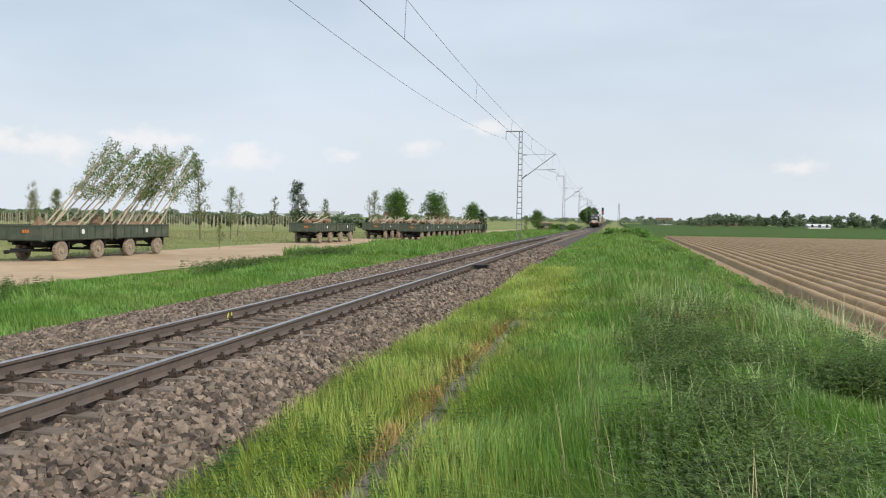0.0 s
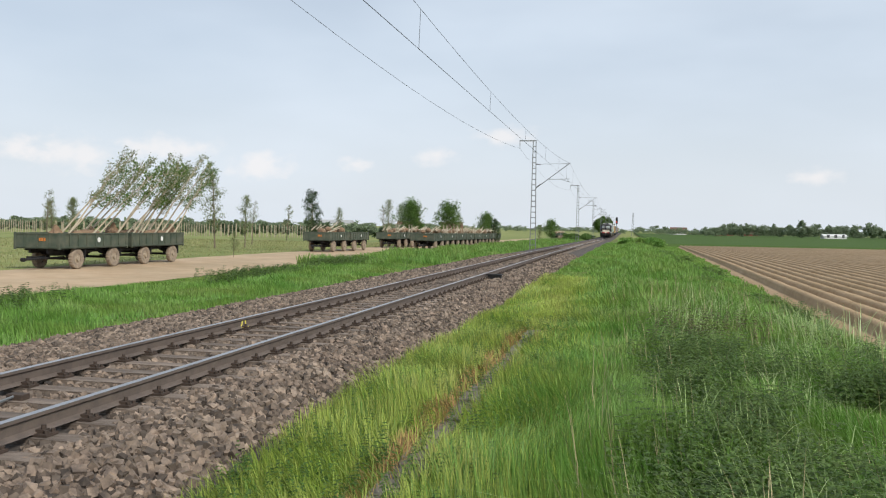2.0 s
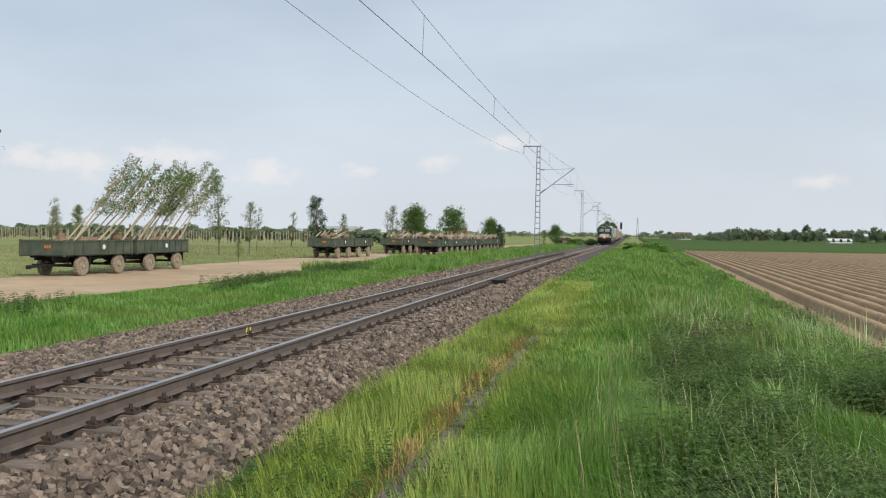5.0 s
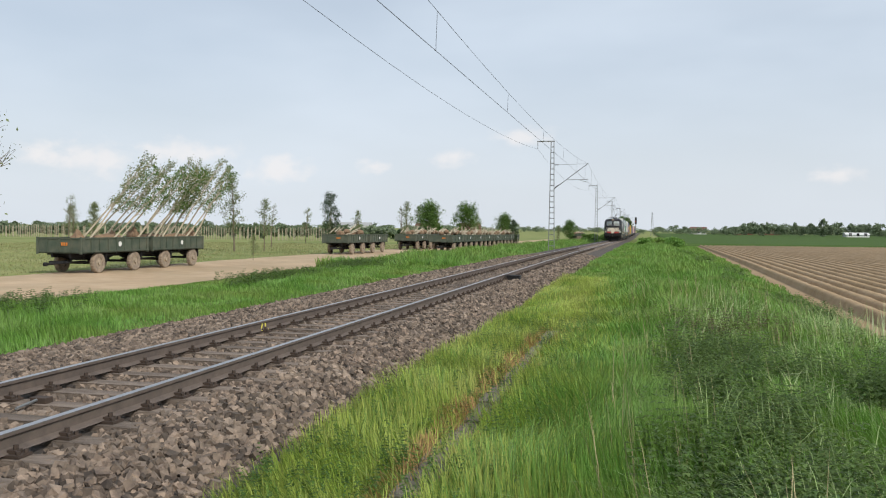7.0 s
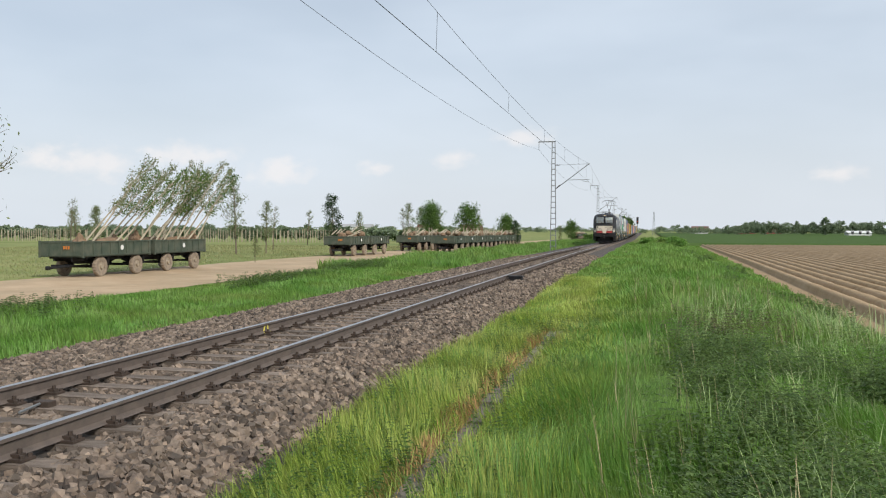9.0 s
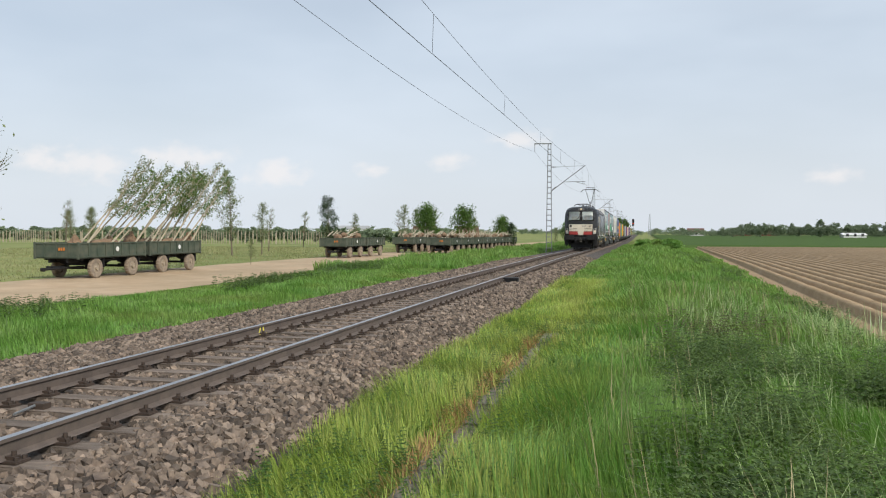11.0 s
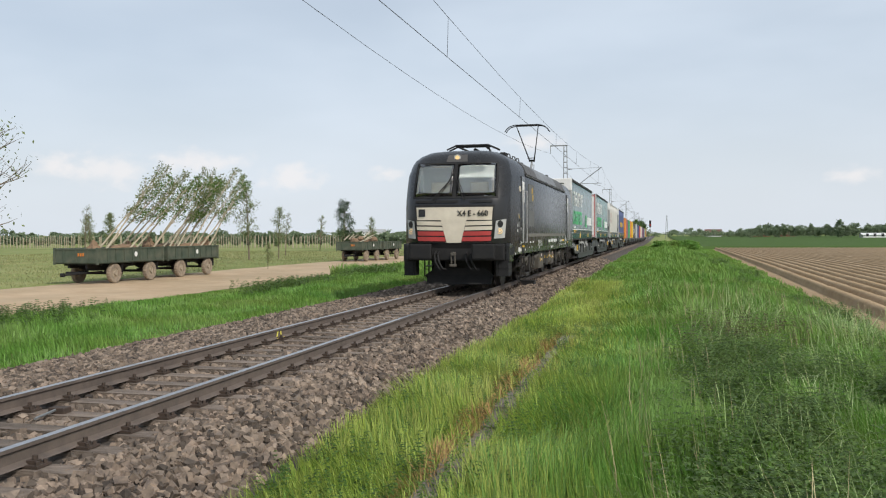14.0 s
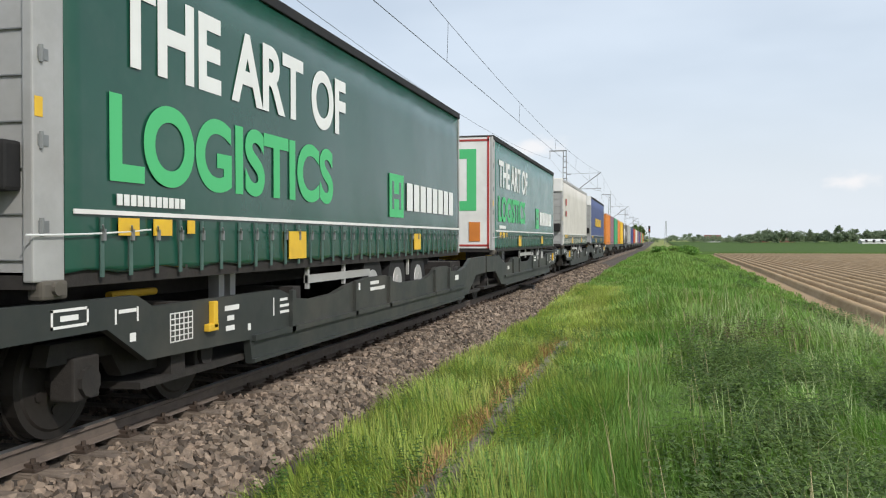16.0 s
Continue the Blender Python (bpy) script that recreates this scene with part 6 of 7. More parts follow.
def build_tree(seed, height, crown_from, width, leaves, leaf_size, bark, leaf, label, category="tree", group="", stem_r=None, name="tree", upright=0.6, limbs=16, cloud=0.12):
    rng, nr = random.Random(seed), np.random.default_rng(seed)
    t = thing(name, Matrix(), label, category, group)
    bm = B()
    r = stem_r or height * 0.013
    pts = limb(bm, (0, 0, -0.1), (0, 0, 1), height + 0.1, r, rng, 7, 0.05)
    tips = []
    for k in range(limbs):
        u = crown_from + (0.97 - crown_from) * (k + rng.random()) / limbs
        i = min(6, int(u * 7))
        p = pts[i].lerp(pts[i + 1], u * 7 - i)
        a = rng.uniform(0, 2 * math.pi)
        taper = 0.35 + 0.65 * math.sin(math.pi * min(1.0, 0.18 + 0.82 * (u - crown_from) / (1 - crown_from)))
        ln = width * taper * rng.uniform(0.7, 1.15)
        q = limb(bm, p, (math.cos(a), math.sin(a), upright), ln, r * 0.35, rng, 3, 0.25)
        tips += [q[1].lerp(q[2], rng.random()), q[2], q[2].lerp(q[3], rng.random()), q[3]]
        for _ in range(2):
            b = rng.uniform(0, 2 * math.pi)
            e = limb(bm, q[rng.choice((1, 2))], (math.cos(b), math.sin(b), upright + 0.2), ln * 0.5, r * 0.15, rng, 2, 0.3)
            tips += [e[1], e[2]]
    tips.append(pts[-1])
    part("trunk", bm, bark, t)
    per = max(1, int(leaves / len(tips)))
    v, f = leaf_cloud([tuple(p) for p in tips], (cloud * width, cloud * width, cloud * width), per, leaf_size, nr)
    o = mesh_object("crown", v, f, leaf, t)
    return t


# ---- farm trailers with young trees ready for planting ----
def farm_trailer():
    """Green platform trailer: floor, ribbed drop sides, frame, turntable, drawbar, four wheels."""
    t = thing("farm_trailer", Matrix(), "dark green four-wheeled farm trailer with dusty tyres", "trailer", "farm trailers on the track")
    L, W = 5.3, 1.1
    bm = box(B(), -W + 0.02, W - 0.02, 0.02, L - 0.02, 0.93, 1.0)
    part("platform", bm, M["tgreen"], t)
    for s in (-1, 1):
        bm = B()
        box(bm, s * (W - 0.03), s * W, 0.03, L - 0.03, 0.98, 1.62)
        for z in (0.98, 1.58):
            box(bm, s * W, s * (W + 0.035), 0.03, L - 0.03, z, z + 0.06)
        for k in range(9):
            y = 0.05 + k * (L - 0.16) / 8
            box(bm, s * W, s * (W + 0.04), y, y + 0.06, 0.98, 1.62)
        part("drop_side", bm, M["tgreen"], t, "green ribbed drop side")
        cy = 2.9
        bm = cyl(B(), (s * (W + 0.03), cy, 1.32), (s * (W + 0.045), cy, 1.32), 0.12, n=16)
        part("round_mark", bm, M["white"], t, "small round white mark")
        for y in (0.0, L):
            bm = box(B(), s * (W - 0.06), s * (W + 0.045), y - 0.035, y + 0.035, 0.9, 1.66, bevel=0.01)
            part("corner_post", bm, M["tgreen"], t)
    for y in (0.0, L - 0.03):
        bm = B()
        box(bm, -W + 0.06, W - 0.06, y, y + 0.03, 0.98, 1.62)
        for z in (0.98, 1.57):
            box(bm, -W + 0.06, W - 0.06, y - 0.03, y + 0.06, z, z + 0.06)
        for x in (-0.62, 0.0, 0.62):
            box(bm, x - 0.03, x + 0.03, y - 0.03, y + 0.06, 0.98, 1.62)
        part("tailboard", bm, M["tgreen"], t)
    bm = B()
    for k in range(3):
        box(bm, 0.12 + 0.12 * k, 0.2 + 0.12 * k, -0.036, -0.03, 1.28, 1.42)
    part("number_print", bm, M["orange"], t)["kind"] = "stuff"
    bm = B()
    for x in (-0.45, 0.45):
        box(bm, x - 0.05, x + 0.05, 0.1, L - 0.1, 0.74, 0.93)
    for y in (0.5, 1.7, 2.9, 4.2, 5.0):
        box(bm, -0.95, 0.95, y - 0.05, y + 0.05, 0.84, 0.93)
    part("chassis", bm, M["black"], t)
    for y in (1.45, 4.35):
        bm = B()
        cyl(bm, (-0.95, y, 0.47), (0.95, y, 0.47), 0.06, n=8)
        for x in (-0.5, 0.5):
            prism(bm, [(y - 0.5, 0.74), (y + 0.5, 0.74), (y + 0.5, 0.70), (y + 0.12, 0.60), (y - 0.12, 0.60), (y - 0.5, 0.70)], "x", x - 0.04, x + 0.04)
            box(bm, x - 0.05, x + 0.05, y - 0.08, y + 0.08, 0.42, 0.74)
        part("axle", bm, M["black"], t)
    bm = B()
    for s in (-1, 1):
        cyl(bm, (s * 0.5, 1.2, 0.55), (s * 0.08, -0.9, 0.48), 0.045, n=8)
    box(bm, -0.45, 0.45, -0.1, -0.02, 0.5, 0.6)
    cyl(bm, (-0.08, -0.9, 0.48), (0.08, -0.9, 0.48), 0.09, n=10)
    cyl(bm, (0, 1.45, 0.6), (0, 1.45, 0.76), 0.42, n=18)
    part("drawbar", bm, M["black"], t)
    for s in (-1, 1):
        for y in (1.45, 4.35):
            bm = B()
            prof = ((0.24, 0.09), (0.40, 0.11), (0.45, 0.10), (0.475, 0.06), (0.475, -0.06), (0.45, -0.10), (0.40, -0.11), (0.24, -0.09))
            n, rings = 44, []
            for i in range(n):
                a = 2 * math.pi * i / n
                rings.append([bm.verts.new((s * 0.93 + s * w, y + math.cos(a) * r, 0.475 + math.sin(a) * r)) for r, w in [(q - (0.022 if i % 2 and q > 0.44 else 0), w) for q, w in prof]])
            for i in range(n):
                p, q = rings[i], rings[(i + 1) % n]
                for k in range(len(prof)):
                    bm.faces.new((p[k], q[k], q[(k + 1) % len(prof)], p[(k + 1) % len(prof)]))
            bmesh.ops.recalc_face_normals(bm, faces=bm.faces)
            wh = part("tyre", bm, M["tyre"], t, "dusty lugged tyre")
            bm = B()
            cyl(bm, (s * 0.9, y, 0.475), (s * 0.99, y, 0.475), 0.25, n=20)
            cyl(bm, (s * 0.9, y, 0.475), (s * 1.06, y, 0.475), 0.11, 0.09, n=14)
            for k in range(6):
                a = k * math.pi / 3
                cyl(bm, (s * 0.99, y + 0.16 * math.cos(a), 0.475 + 0.16 * math.sin(a)), (s * 1.01, y + 0.16 * math.cos(a), 0.475 + 0.16 * math.sin(a)), 0.018, n=6)
            part("rim", bm, M["rim"], wh)
            bm = B()
            box(bm, s * 0.8, s * 1.06, y + 0.5, y + 0.53, 0.5, 0.9)
            part("mudflap", bm, M["black"], t)
    return t


def tree_bundle(seed, n, label):
    """Root-balled trees laid on a trailer: trunks and wrapped balls, lying along it."""
    rng = random.Random(seed)
    t = thing("tree_bundle", Matrix(), label, "young trees", "trees on the trailers")
    for k in range(n):
        bm = B()
        x, z = rng.uniform(-0.75, 0.75), 1.5 + rng.uniform(0, 0.5)
        y0 = rng.uniform(0.4, 2.8)
        cyl(bm, (x, y0, z), (x + rng.uniform(-0.2, 0.2), y0 + rng.uniform(1.6, 2.6), z + rng.uniform(0.05, 0.55)), 0.055, 0.03, n=6)
        part("trunk", bm, M["palebark"], t)
    for k in range(max(3, n // 2)):
        bm = B()
        bmesh.ops.create_icosphere(bm, subdivisions=2, radius=rng.uniform(0.22, 0.34), matrix=Matrix.Translation((rng.uniform(-0.7, 0.7), 0.5 + 4.3 * (k + rng.random()) / max(3, n // 2), 1.66 + rng.uniform(0, 0.25))) @ Matrix.Diagonal((1, 1.3, 0.85, 1)))
        for v in bm.verts:
            v.co += Vector((rng.uniform(-0.03, 0.03), rng.uniform(-0.03, 0.03), rng.uniform(-0.03, 0.03)))
        part("root_ball", bm, M["burlap"], t, "brown wrapped root ball")
    return t


def upright_rows(seed, n):
    """Pale stakes and stems that stand up out of a trailer."""
    rng = random.Random(seed)
    t = thing("stem_bundle", Matrix(), "short pale stems standing in a trailer", "young trees", "trees on the trailers")
    for k in range(n):
        bm = B()
        x, y = rng.uniform(-0.9, 0.9), 0.3 + 4.7 * k / n
        cyl(bm, (x, y, 1.0), (x + rng.uniform(-0.15, 0.15), y + rng.uniform(-0.1, 0.3), 1.7 + rng.uniform(0.35, 0.95)), 0.035, 0.02, n=5)
        part("stem", bm, M["palebark"], t)
    return t


ROAD_Z = -0.645
base = farm_trailer()
base.matrix_world = pose(-25.25, 34.1, ROAD_Z)
spots = [(-25.25, 39.85), (-24.4, 67.4), (-24.4, 73.0)] + [(-18.6, 80.2 + 5.75 * k) for k in range(8)] + [(-24.2, 88.0 + 5.75 * k) for k in range(4)] + [(-20.5, 262 + 5.8 * k) for k in range(6)]
for x, y in spots:
    copy_thing(base, pose(x, y, ROAD_Z - 0.7 * min(1, max(0, (y - 60) / 190)), 0, 0, random.uniform(-1.2, 1.2)))
bundles = [tree_bundle(20 + k, 9, "pile of bare young trees with brown wrapped roots on a trailer") for k in range(3)]
for b, (x, y) in zip(bundles, ((-24.4, 67.4), (-18.6, 80.2), (-18.6, 86.0))):
    b.matrix_world = pose(x, y, ROAD_Z - 0.7 * min(1, max(0, (y - 60) / 190)))
for k, (x, y) in enumerate([(-18.6, 91.7 + 5.75 * i) for i in range(6)] + [(-24.2, 88.0), (-24.2, 93.8), (-24.2, 99.5)] + [(-20.5, 262 + 5.8 * i) for i in range(6)]):
    copy_thing(bundles[k % 3], pose(x, y, ROAD_Z - 0.7 * min(1, max(0, (y - 60) / 190))))
st = upright_rows(40, 14)
st.matrix_world = pose(-24.2, 88.0, ROAD_Z - 0.1)
for x, y in ((-24.2, 93.8), (-18.6, 86.0), (-18.6, 91.7), (-18.6, 97.5), (-18.6, 103.2)):
    copy_thing(st, pose(x, y, ROAD_Z - 0.1 - 0.7 * min(1, max(0, (y - 60) / 190))))
# leaning leafy trees on the two first trailers
lean = [build_tree(60 + k, 5.3 + 0.4 * (k % 3), 0.40, 0.72, 800, 0.05, M["palebark"], M["leaf"] if k % 2 else M["leaf2"], "young leafy tree leaning on a trailer, pale trunk", "tree", "trees on the trailers", stem_r=0.055, name="young_tree", upright=1.9, limbs=17, cloud=0.13) for k in range(4)]
rng = random.Random(77)
spots = [(-24.7, 34.9), (-25.2, 35.5), (-25.8, 35.9), (-24.6, 36.4), (-25.4, 36.9), (-25.0, 37.6), (-25.9, 38.0), (-24.6, 38.5)]
spots += [(-24.6, 40.1), (-25.3, 40.4), (-25.9, 40.8), (-24.7, 41.1), (-25.2, 41.5), (-25.7, 41.9), (-24.6, 42.2), (-25.3, 42.6), (-25.8, 43.0), (-24.7, 43.3), (-25.2, 43.8), (-24.6, 44.2)]
for k, (x, y) in enumerate(spots):
    m = pose(x, y, 0.42, -40 + rng.uniform(-5, 5), rng.uniform(-4, 4), -27 + rng.uniform(-7, 7)) @ Matrix.Rotation(rng.uniform(0, 6.3), 4, "Z")
    if k < 4:
        lean[k].matrix_world = m
    else:
        copy_thing(lean[k % 4], m)
# wrapped root balls that stand up on the trailers
bm = B()
bmesh.ops.create_icosphere(bm, subdivisions=3, radius=0.4, matrix=Matrix.Diagonal((0.9, 0.8, 1.5, 1)))
for v in bm.verts:
    v.co *= 1 + 0.12 * noise.noise(v.co * 4)
    if v.co.z > 0.3:
        v.co.x *= 0.6
        v.co.y *= 0.6
ball = tagged(part("root_ball", bm, M["burlap"]), "brown burlap root ball standing on a trailer", "root ball", "root balls on the trailers")
ball.matrix_world = pose(-25.6, 35.9, 0.75)
# long burlap rolls that lie across the root ends
bm = B()
rings = []
for i in range(15):
    u = i / 14
    r = 0.26 * (0.45 + 0.55 * math.sin(math.pi * min(1, 0.12 + 0.8 * u))) * (1 + 0.12 * math.sin(i * 2.1))
    rings.append([bm.verts.new((r * math.cos(q) * (1 + 0.1 * math.sin(q * 3 + i)), -1.1 + 2.2 * u, 0.26 + r * math.sin(q) * (1 + 0.08 * math.sin(q * 4 + i)))) for q in [k * math.pi / 6 for k in range(12)]])
for p, q in zip(rings, rings[1:]):
    for k in range(12):
        bm.faces.new((p[k], p[(k + 1) % 12], q[(k + 1) % 12], q[k]))
bm.faces.new(rings[0]), bm.faces.new(rings[-1])
bmesh.ops.recalc_face_normals(bm, faces=bm.faces)
roll = tagged(part("burlap_roll", bm, M["burlap"], smooth=True), "rolled brown burlap bundle lying on a trailer", "burlap roll", "root balls on the trailers")
roll.matrix_world = pose(-24.75, 36.9, 0.62, 0, 0, 4)
for x, y, z in ((-24.9, 43.3, 0.62), (-25.4, 38.0, 0.62), (-25.3, 41.6, 0.62)):
    copy_thing(roll, pose(x, y, z, 0, 0, 7 * math.sin(y)))
for x, y, z in ((-24.7, 39.0, 0.9), (-24.9, 45.0, 0.85), (-25.3, 38.2, 0.7), (-24.5, 68.6, 0.7), (-24.4, 71.9, 0.75)):
    copy_thing(ball, pose(x, y, z, random.uniform(-15, 15), 0, random.uniform(0, 90)))


# ---- trees and shrubs of the nursery and the fields ----
def far_z(y):
    return -0.65 - 0.7 * min(1, max(0, (y - 60) / 190))


birch = build_tree(1, 6.6, 0.22, 1.3, 2600, 0.065, M["bark"], M["leaf2"], "slender young birch with sparse pale leaves", "tree", "young trees in the meadow", limbs=26)
birch.matrix_world = pose(-35.8, 72.5, far_z(72))
thin = build_tree(2, 4.8, 0.3, 0.8, 500, 0.05, M["bark"], M["leaf2"], "thin sapling almost bare of leaves", "tree", "young trees in the meadow", limbs=18)
thin.matrix_world = pose(-40.5, 91, far_z(91))
dark = build_tree(3, 7.0, 0.12, 1.7, 4200, 0.09, M["bark"], M["darkleaf"], "dense dark green young tree in the meadow", "tree", "young trees in the meadow", limbs=30)
dark.matrix_world = pose(-44, 120, far_z(120))
round_tree = build_tree(4, 4.6, 0.15, 2.1, 5200, 0.10, M["bark"], M["leaf"], "bushy fresh green young tree behind the trailers", "tree", "young trees in the meadow", limbs=30, upright=0.9)
round_tree.matrix_world = pose(-25.8, 105, far_z(105) + 0.2)
for src, x, y, s in ((birch, -34.5, 76, 0.72), (thin, -48, 66, 1.0), (birch, -66, 92, 0.7), (birch, -46.5, 68, 0.62), (thin, -50, 125, 1.1), (birch, -42.5, 126, 0.75), (thin, -39.5, 118, 0.8), (birch, -35, 128, 0.95),
                     (birch, -36, 150, 0.9), (birch, -46, 180, 1.1), (dark, -37, 150, 0.75), (thin, -31, 130, 1.2), (round_tree, -22.6, 113, 1.05), (round_tree, -20, 128, 0.85), (dark, -17.6, 121, 0.5), (birch, -22, 140, 0.7),
                     (birch, -24.6, 52.5, 0.25), (thin, -56, 78, 0.9), (birch, -72, 104, 0.8), (thin, -80, 110, 1.0), (thin, -33, 118, 1.1), (birch, -28, 150, 0.75), (round_tree, -14, 170, 0.8), (dark, -30.5, 108, 0.3), (round_tree, -33, 140, 0.6),
                     (birch, -52, 140, 0.6), (thin, -60, 150, 1.2), (birch, -13.5, 140, 0.45)):
    copy_thing(src, pose(x, y, far_z(y), 0, 0, (x * 37) % 360) @ Matrix.Scale(s, 4)).scale = (s, s, s)
# a bough that reaches into view beside the camera's edge
bough = build_tree(9, 4.9, 0.45, 1.5, 500, 0.05, M["bark"], M["leaf2"], "roadside tree with loose twiggy branches", "tree", "young trees in the meadow", limbs=22, upright=0.4)
bough.matrix_world = pose(-17.5, 20.0, -0.6)


def wood(name, pts, label, size, per, mat_, seed):
    """Far trees, each crown a heap of clumps, in one object."""
    nr = np.random.default_rng(seed)
    V, F, n = [], [], 0
    for x, y, h, w in pts:
        k = 22
        d = nr.standard_normal((k, 3))
        d *= (nr.random(k) ** 0.4 / np.linalg.norm(d, axis=1))[:, None]
        c = np.stack([x + d[:, 0] * w * 0.82, y + d[:, 1] * w * 0.82, far_z(y) + h * (0.53 + 0.38 * d[:, 2])], 1)
        v, f = leaf_cloud(c, (w * 0.14, w * 0.14, h * 0.05), per, size * h / 8, nr, 0.8)
        V.append(v), F.append(f + n)
        n += len(v)
    o = mesh_object(name, np.concatenate(V), np.concatenate(F), mat_)
    return tagged(o, label, "trees", kind="stuff")


nr = random.Random(31)
row = []
for k in range(60):
    x = 40 + k * 4.3 + nr.uniform(-1, 1)
    row.append((x, 455 + nr.uniform(-6, 6), nr.uniform(6.6, 8.4) + 1.8 * (k in (10, 17, 22, 23, 40, 33)) - (1.5 if k < 4 else 0), nr.uniform(2.6, 3.8)))
for k in range(40):
    row.append((44 + k * 6 + nr.uniform(-2, 2), 475, nr.uniform(4.5, 7.5), 4.0))
wood("tree_row", row, "long row of round-headed trees at the field's far edge", 0.3, 60, M["hazeleaf"], 5)
far = []
for k in range(150):
    x = -560 + k * 4.0 + nr.uniform(-2, 2)
    far.append((x, 640 + nr.uniform(-30, 30), nr.uniform(3.5, 6.2) + (3 if k % 29 == 0 else 0), nr.uniform(4, 6)))
for k in range(50):
    far.append((18 + k * 3.2 + nr.uniform(-2, 2), 560 + nr.uniform(-20, 20), nr.uniform(3.5, 5.5) + (5 if k in (14, 15) else 0), nr.uniform(3.5, 5)))
for k in range(70):
    far.append((160 + k * 9 + nr.uniform(-2, 2), 700, nr.uniform(4, 6), 6))
wood("far_woods", far, "distant low woods along the horizon", 0.45, 24, M["hazeleaf"], 6)
big = [(-11.5 + nr.uniform(-2, 2), 470 + nr.uniform(-8, 8), nr.uniform(8.5, 12), 3.6) for k in range(4)]
wood("track_bush", big, "large fresh green trees beside the far track", 0.32, 160, M["leaf"], 7)
low = [(2.0 + nr.uniform(-2.4, 2.6), 128 + nr.uniform(-9, 10), nr.uniform(0.7, 1.6), 1.2) for k in range(22)]
wood("bank_bush", low, "low leafy scrub on the railway bank", 0.6, 70, M["grass"], 8)
low = [(-9.5 - 3 * nr.random(), 175 + 7 * k, nr.uniform(0.9, 1.8), 1.3) for k in range(16)]
wood("line_scrub", low, "scrub along the far side of the track", 0.8, 50, M["leaf"], 12)
# stakes of the tree nursery
bm_v, bm_f = [], []
for k in range(260):
    x, y = -190 + k * 0.52, 150 + (k % 3) * 4
    h, b = 2.1 + 0.5 * nr.random(), len(bm_v)
    w = 0.05
    bm_v += [(x + dx, y + dy, far_z(y) + z) for z in (0, h) for dx, dy in ((-w, -w), (w, -w), (w, w), (-w, w))]
    bm_f += [(b + i, b + (i + 1) % 4, b + 4 + (i + 1) % 4, b + 4 + i) for i in range(4)] + [(b + 4, b + 5, b + 6, b + 7)]
tagged(mesh_object("nursery_stakes", bm_v, bm_f, M["palebark"], flat=True), "rows of thin stakes and stems in a tree nursery", "stakes", kind="stuff")
hedge = [(-190 + k * 2.4, 175, nr.uniform(2.6, 3.8), 1.8) for k in range(64)]
wood("nursery_hedge", hedge, "dense hedge of young nursery trees", 0.7, 26, M["hazeleaf"], 13)


# ---- grass and weeds ----
def blades(name, n, xr, yr, zf, height, width, lean, material, seed, label, density=None, power=1.0):
    """Bent tapering blades, each of two quads and a tip."""
    r = np.random.default_rng(seed)
    x = r.uniform(*xr, n)
    y = yr[0] + (yr[1] - yr[0]) * r.random(n) ** power
    if density is not None:
        keep = r.random(n) < density(x, y)
        x, y = x[keep], y[keep]
        n = len(x)
    clump = 0.65 + 0.5 * (0.5 + 0.5 * np.sin(x * 2.3 + 1.3 * np.sin(y * 1.1)) * np.sin(y * 1.9 + x * 0.7)) + 0.25 * np.sin(x * 0.7 + y * 0.31)
    h = height(x, y) * clump * r.uniform(0.5, 1.3, n)
    a = 2.4 * np.sin(x * 1.1 + 0.7 * y) + 2.1 * np.sin(y * 0.9 - x * 0.5 + 1.0) + r.normal(0, 1.0, n)
    d = np.stack([np.cos(a), np.sin(a)], 1) * (r.uniform(0.1, lean, n) * (0.75 + 0.45 * np.sin(x * 1.6 - y * 1.2)))[:, None] + np.array([-0.12, -0.05])
    s = np.stack([-np.sin(a + 0.6), np.cos(a + 0.6)], 1) * (width(x, y) * r.uniform(0.6, 1.4, n))[:, None] * 0.5
    z = zf(x, y)
    rows = []
    for u, wd in ((0, 1.0), (0.45, 0.85), (0.8, 0.5), (1.0, 0.06)):
        c = np.stack([x, y], 1) + d * (h * u ** 1.8)[:, None]
        zz = z - 0.02 + h * (u - 0.28 * u ** 3 * np.linalg.norm(d, axis=1))
        for g in (-1, 1):
            rows.append(np.concatenate([c + g * s * wd, zz[:, None]], 1))
    v = np.stack(rows, 1).reshape(-1, 3)
    q = np.array(((0, 1, 3, 2), (2, 3, 5, 4), (4, 5, 7, 6)))
    f = (q[None] + 8 * np.arange(n)[:, None, None]).reshape(-1, 4)
    return tagged(mesh_object(name, v, f, material), label, "grass", kind="stuff")


def bank_z(x, y):
    return ground_z(x, y) + 0.02 + np.interp(y, [60, 250], [0, -0.7])


def slab_gap(x, y):
    on_slab = (np.abs(x + 1.61) < 0.115 + 0.035 * np.sin(y * 5) + 0.03 * np.sin(y * 2.3)) & (y < 16.2)
    edge = np.clip((x + 3.35 - 0.15 * np.sin(y * 1.3)) / 0.5, 0, 1)
    fringe = (np.abs(x + 1.83) < 0.1 + 0.05 * np.sin(y * 2.1)) & (y < 17)
    return np.where(on_slab, 0.1, 1.0) * np.where(fringe, 0.22, 1.0) * edge


patchy = lambda x, y: np.clip((0.9 + np.sin(x * 1.9 + 0.4 + 0.8 * np.sin(y * 1.3)) + 0.8 * np.sin(y * 1.1 + x * 0.9) + 0.7 * np.sin(x * 4.1 - y * 2.7)) * 0.42, 0, 1) * np.clip((x + 0.3 - 0.03 * y) / 0.8, 0, 1) * np.clip((15.5 - y) / 5, 0, 1)


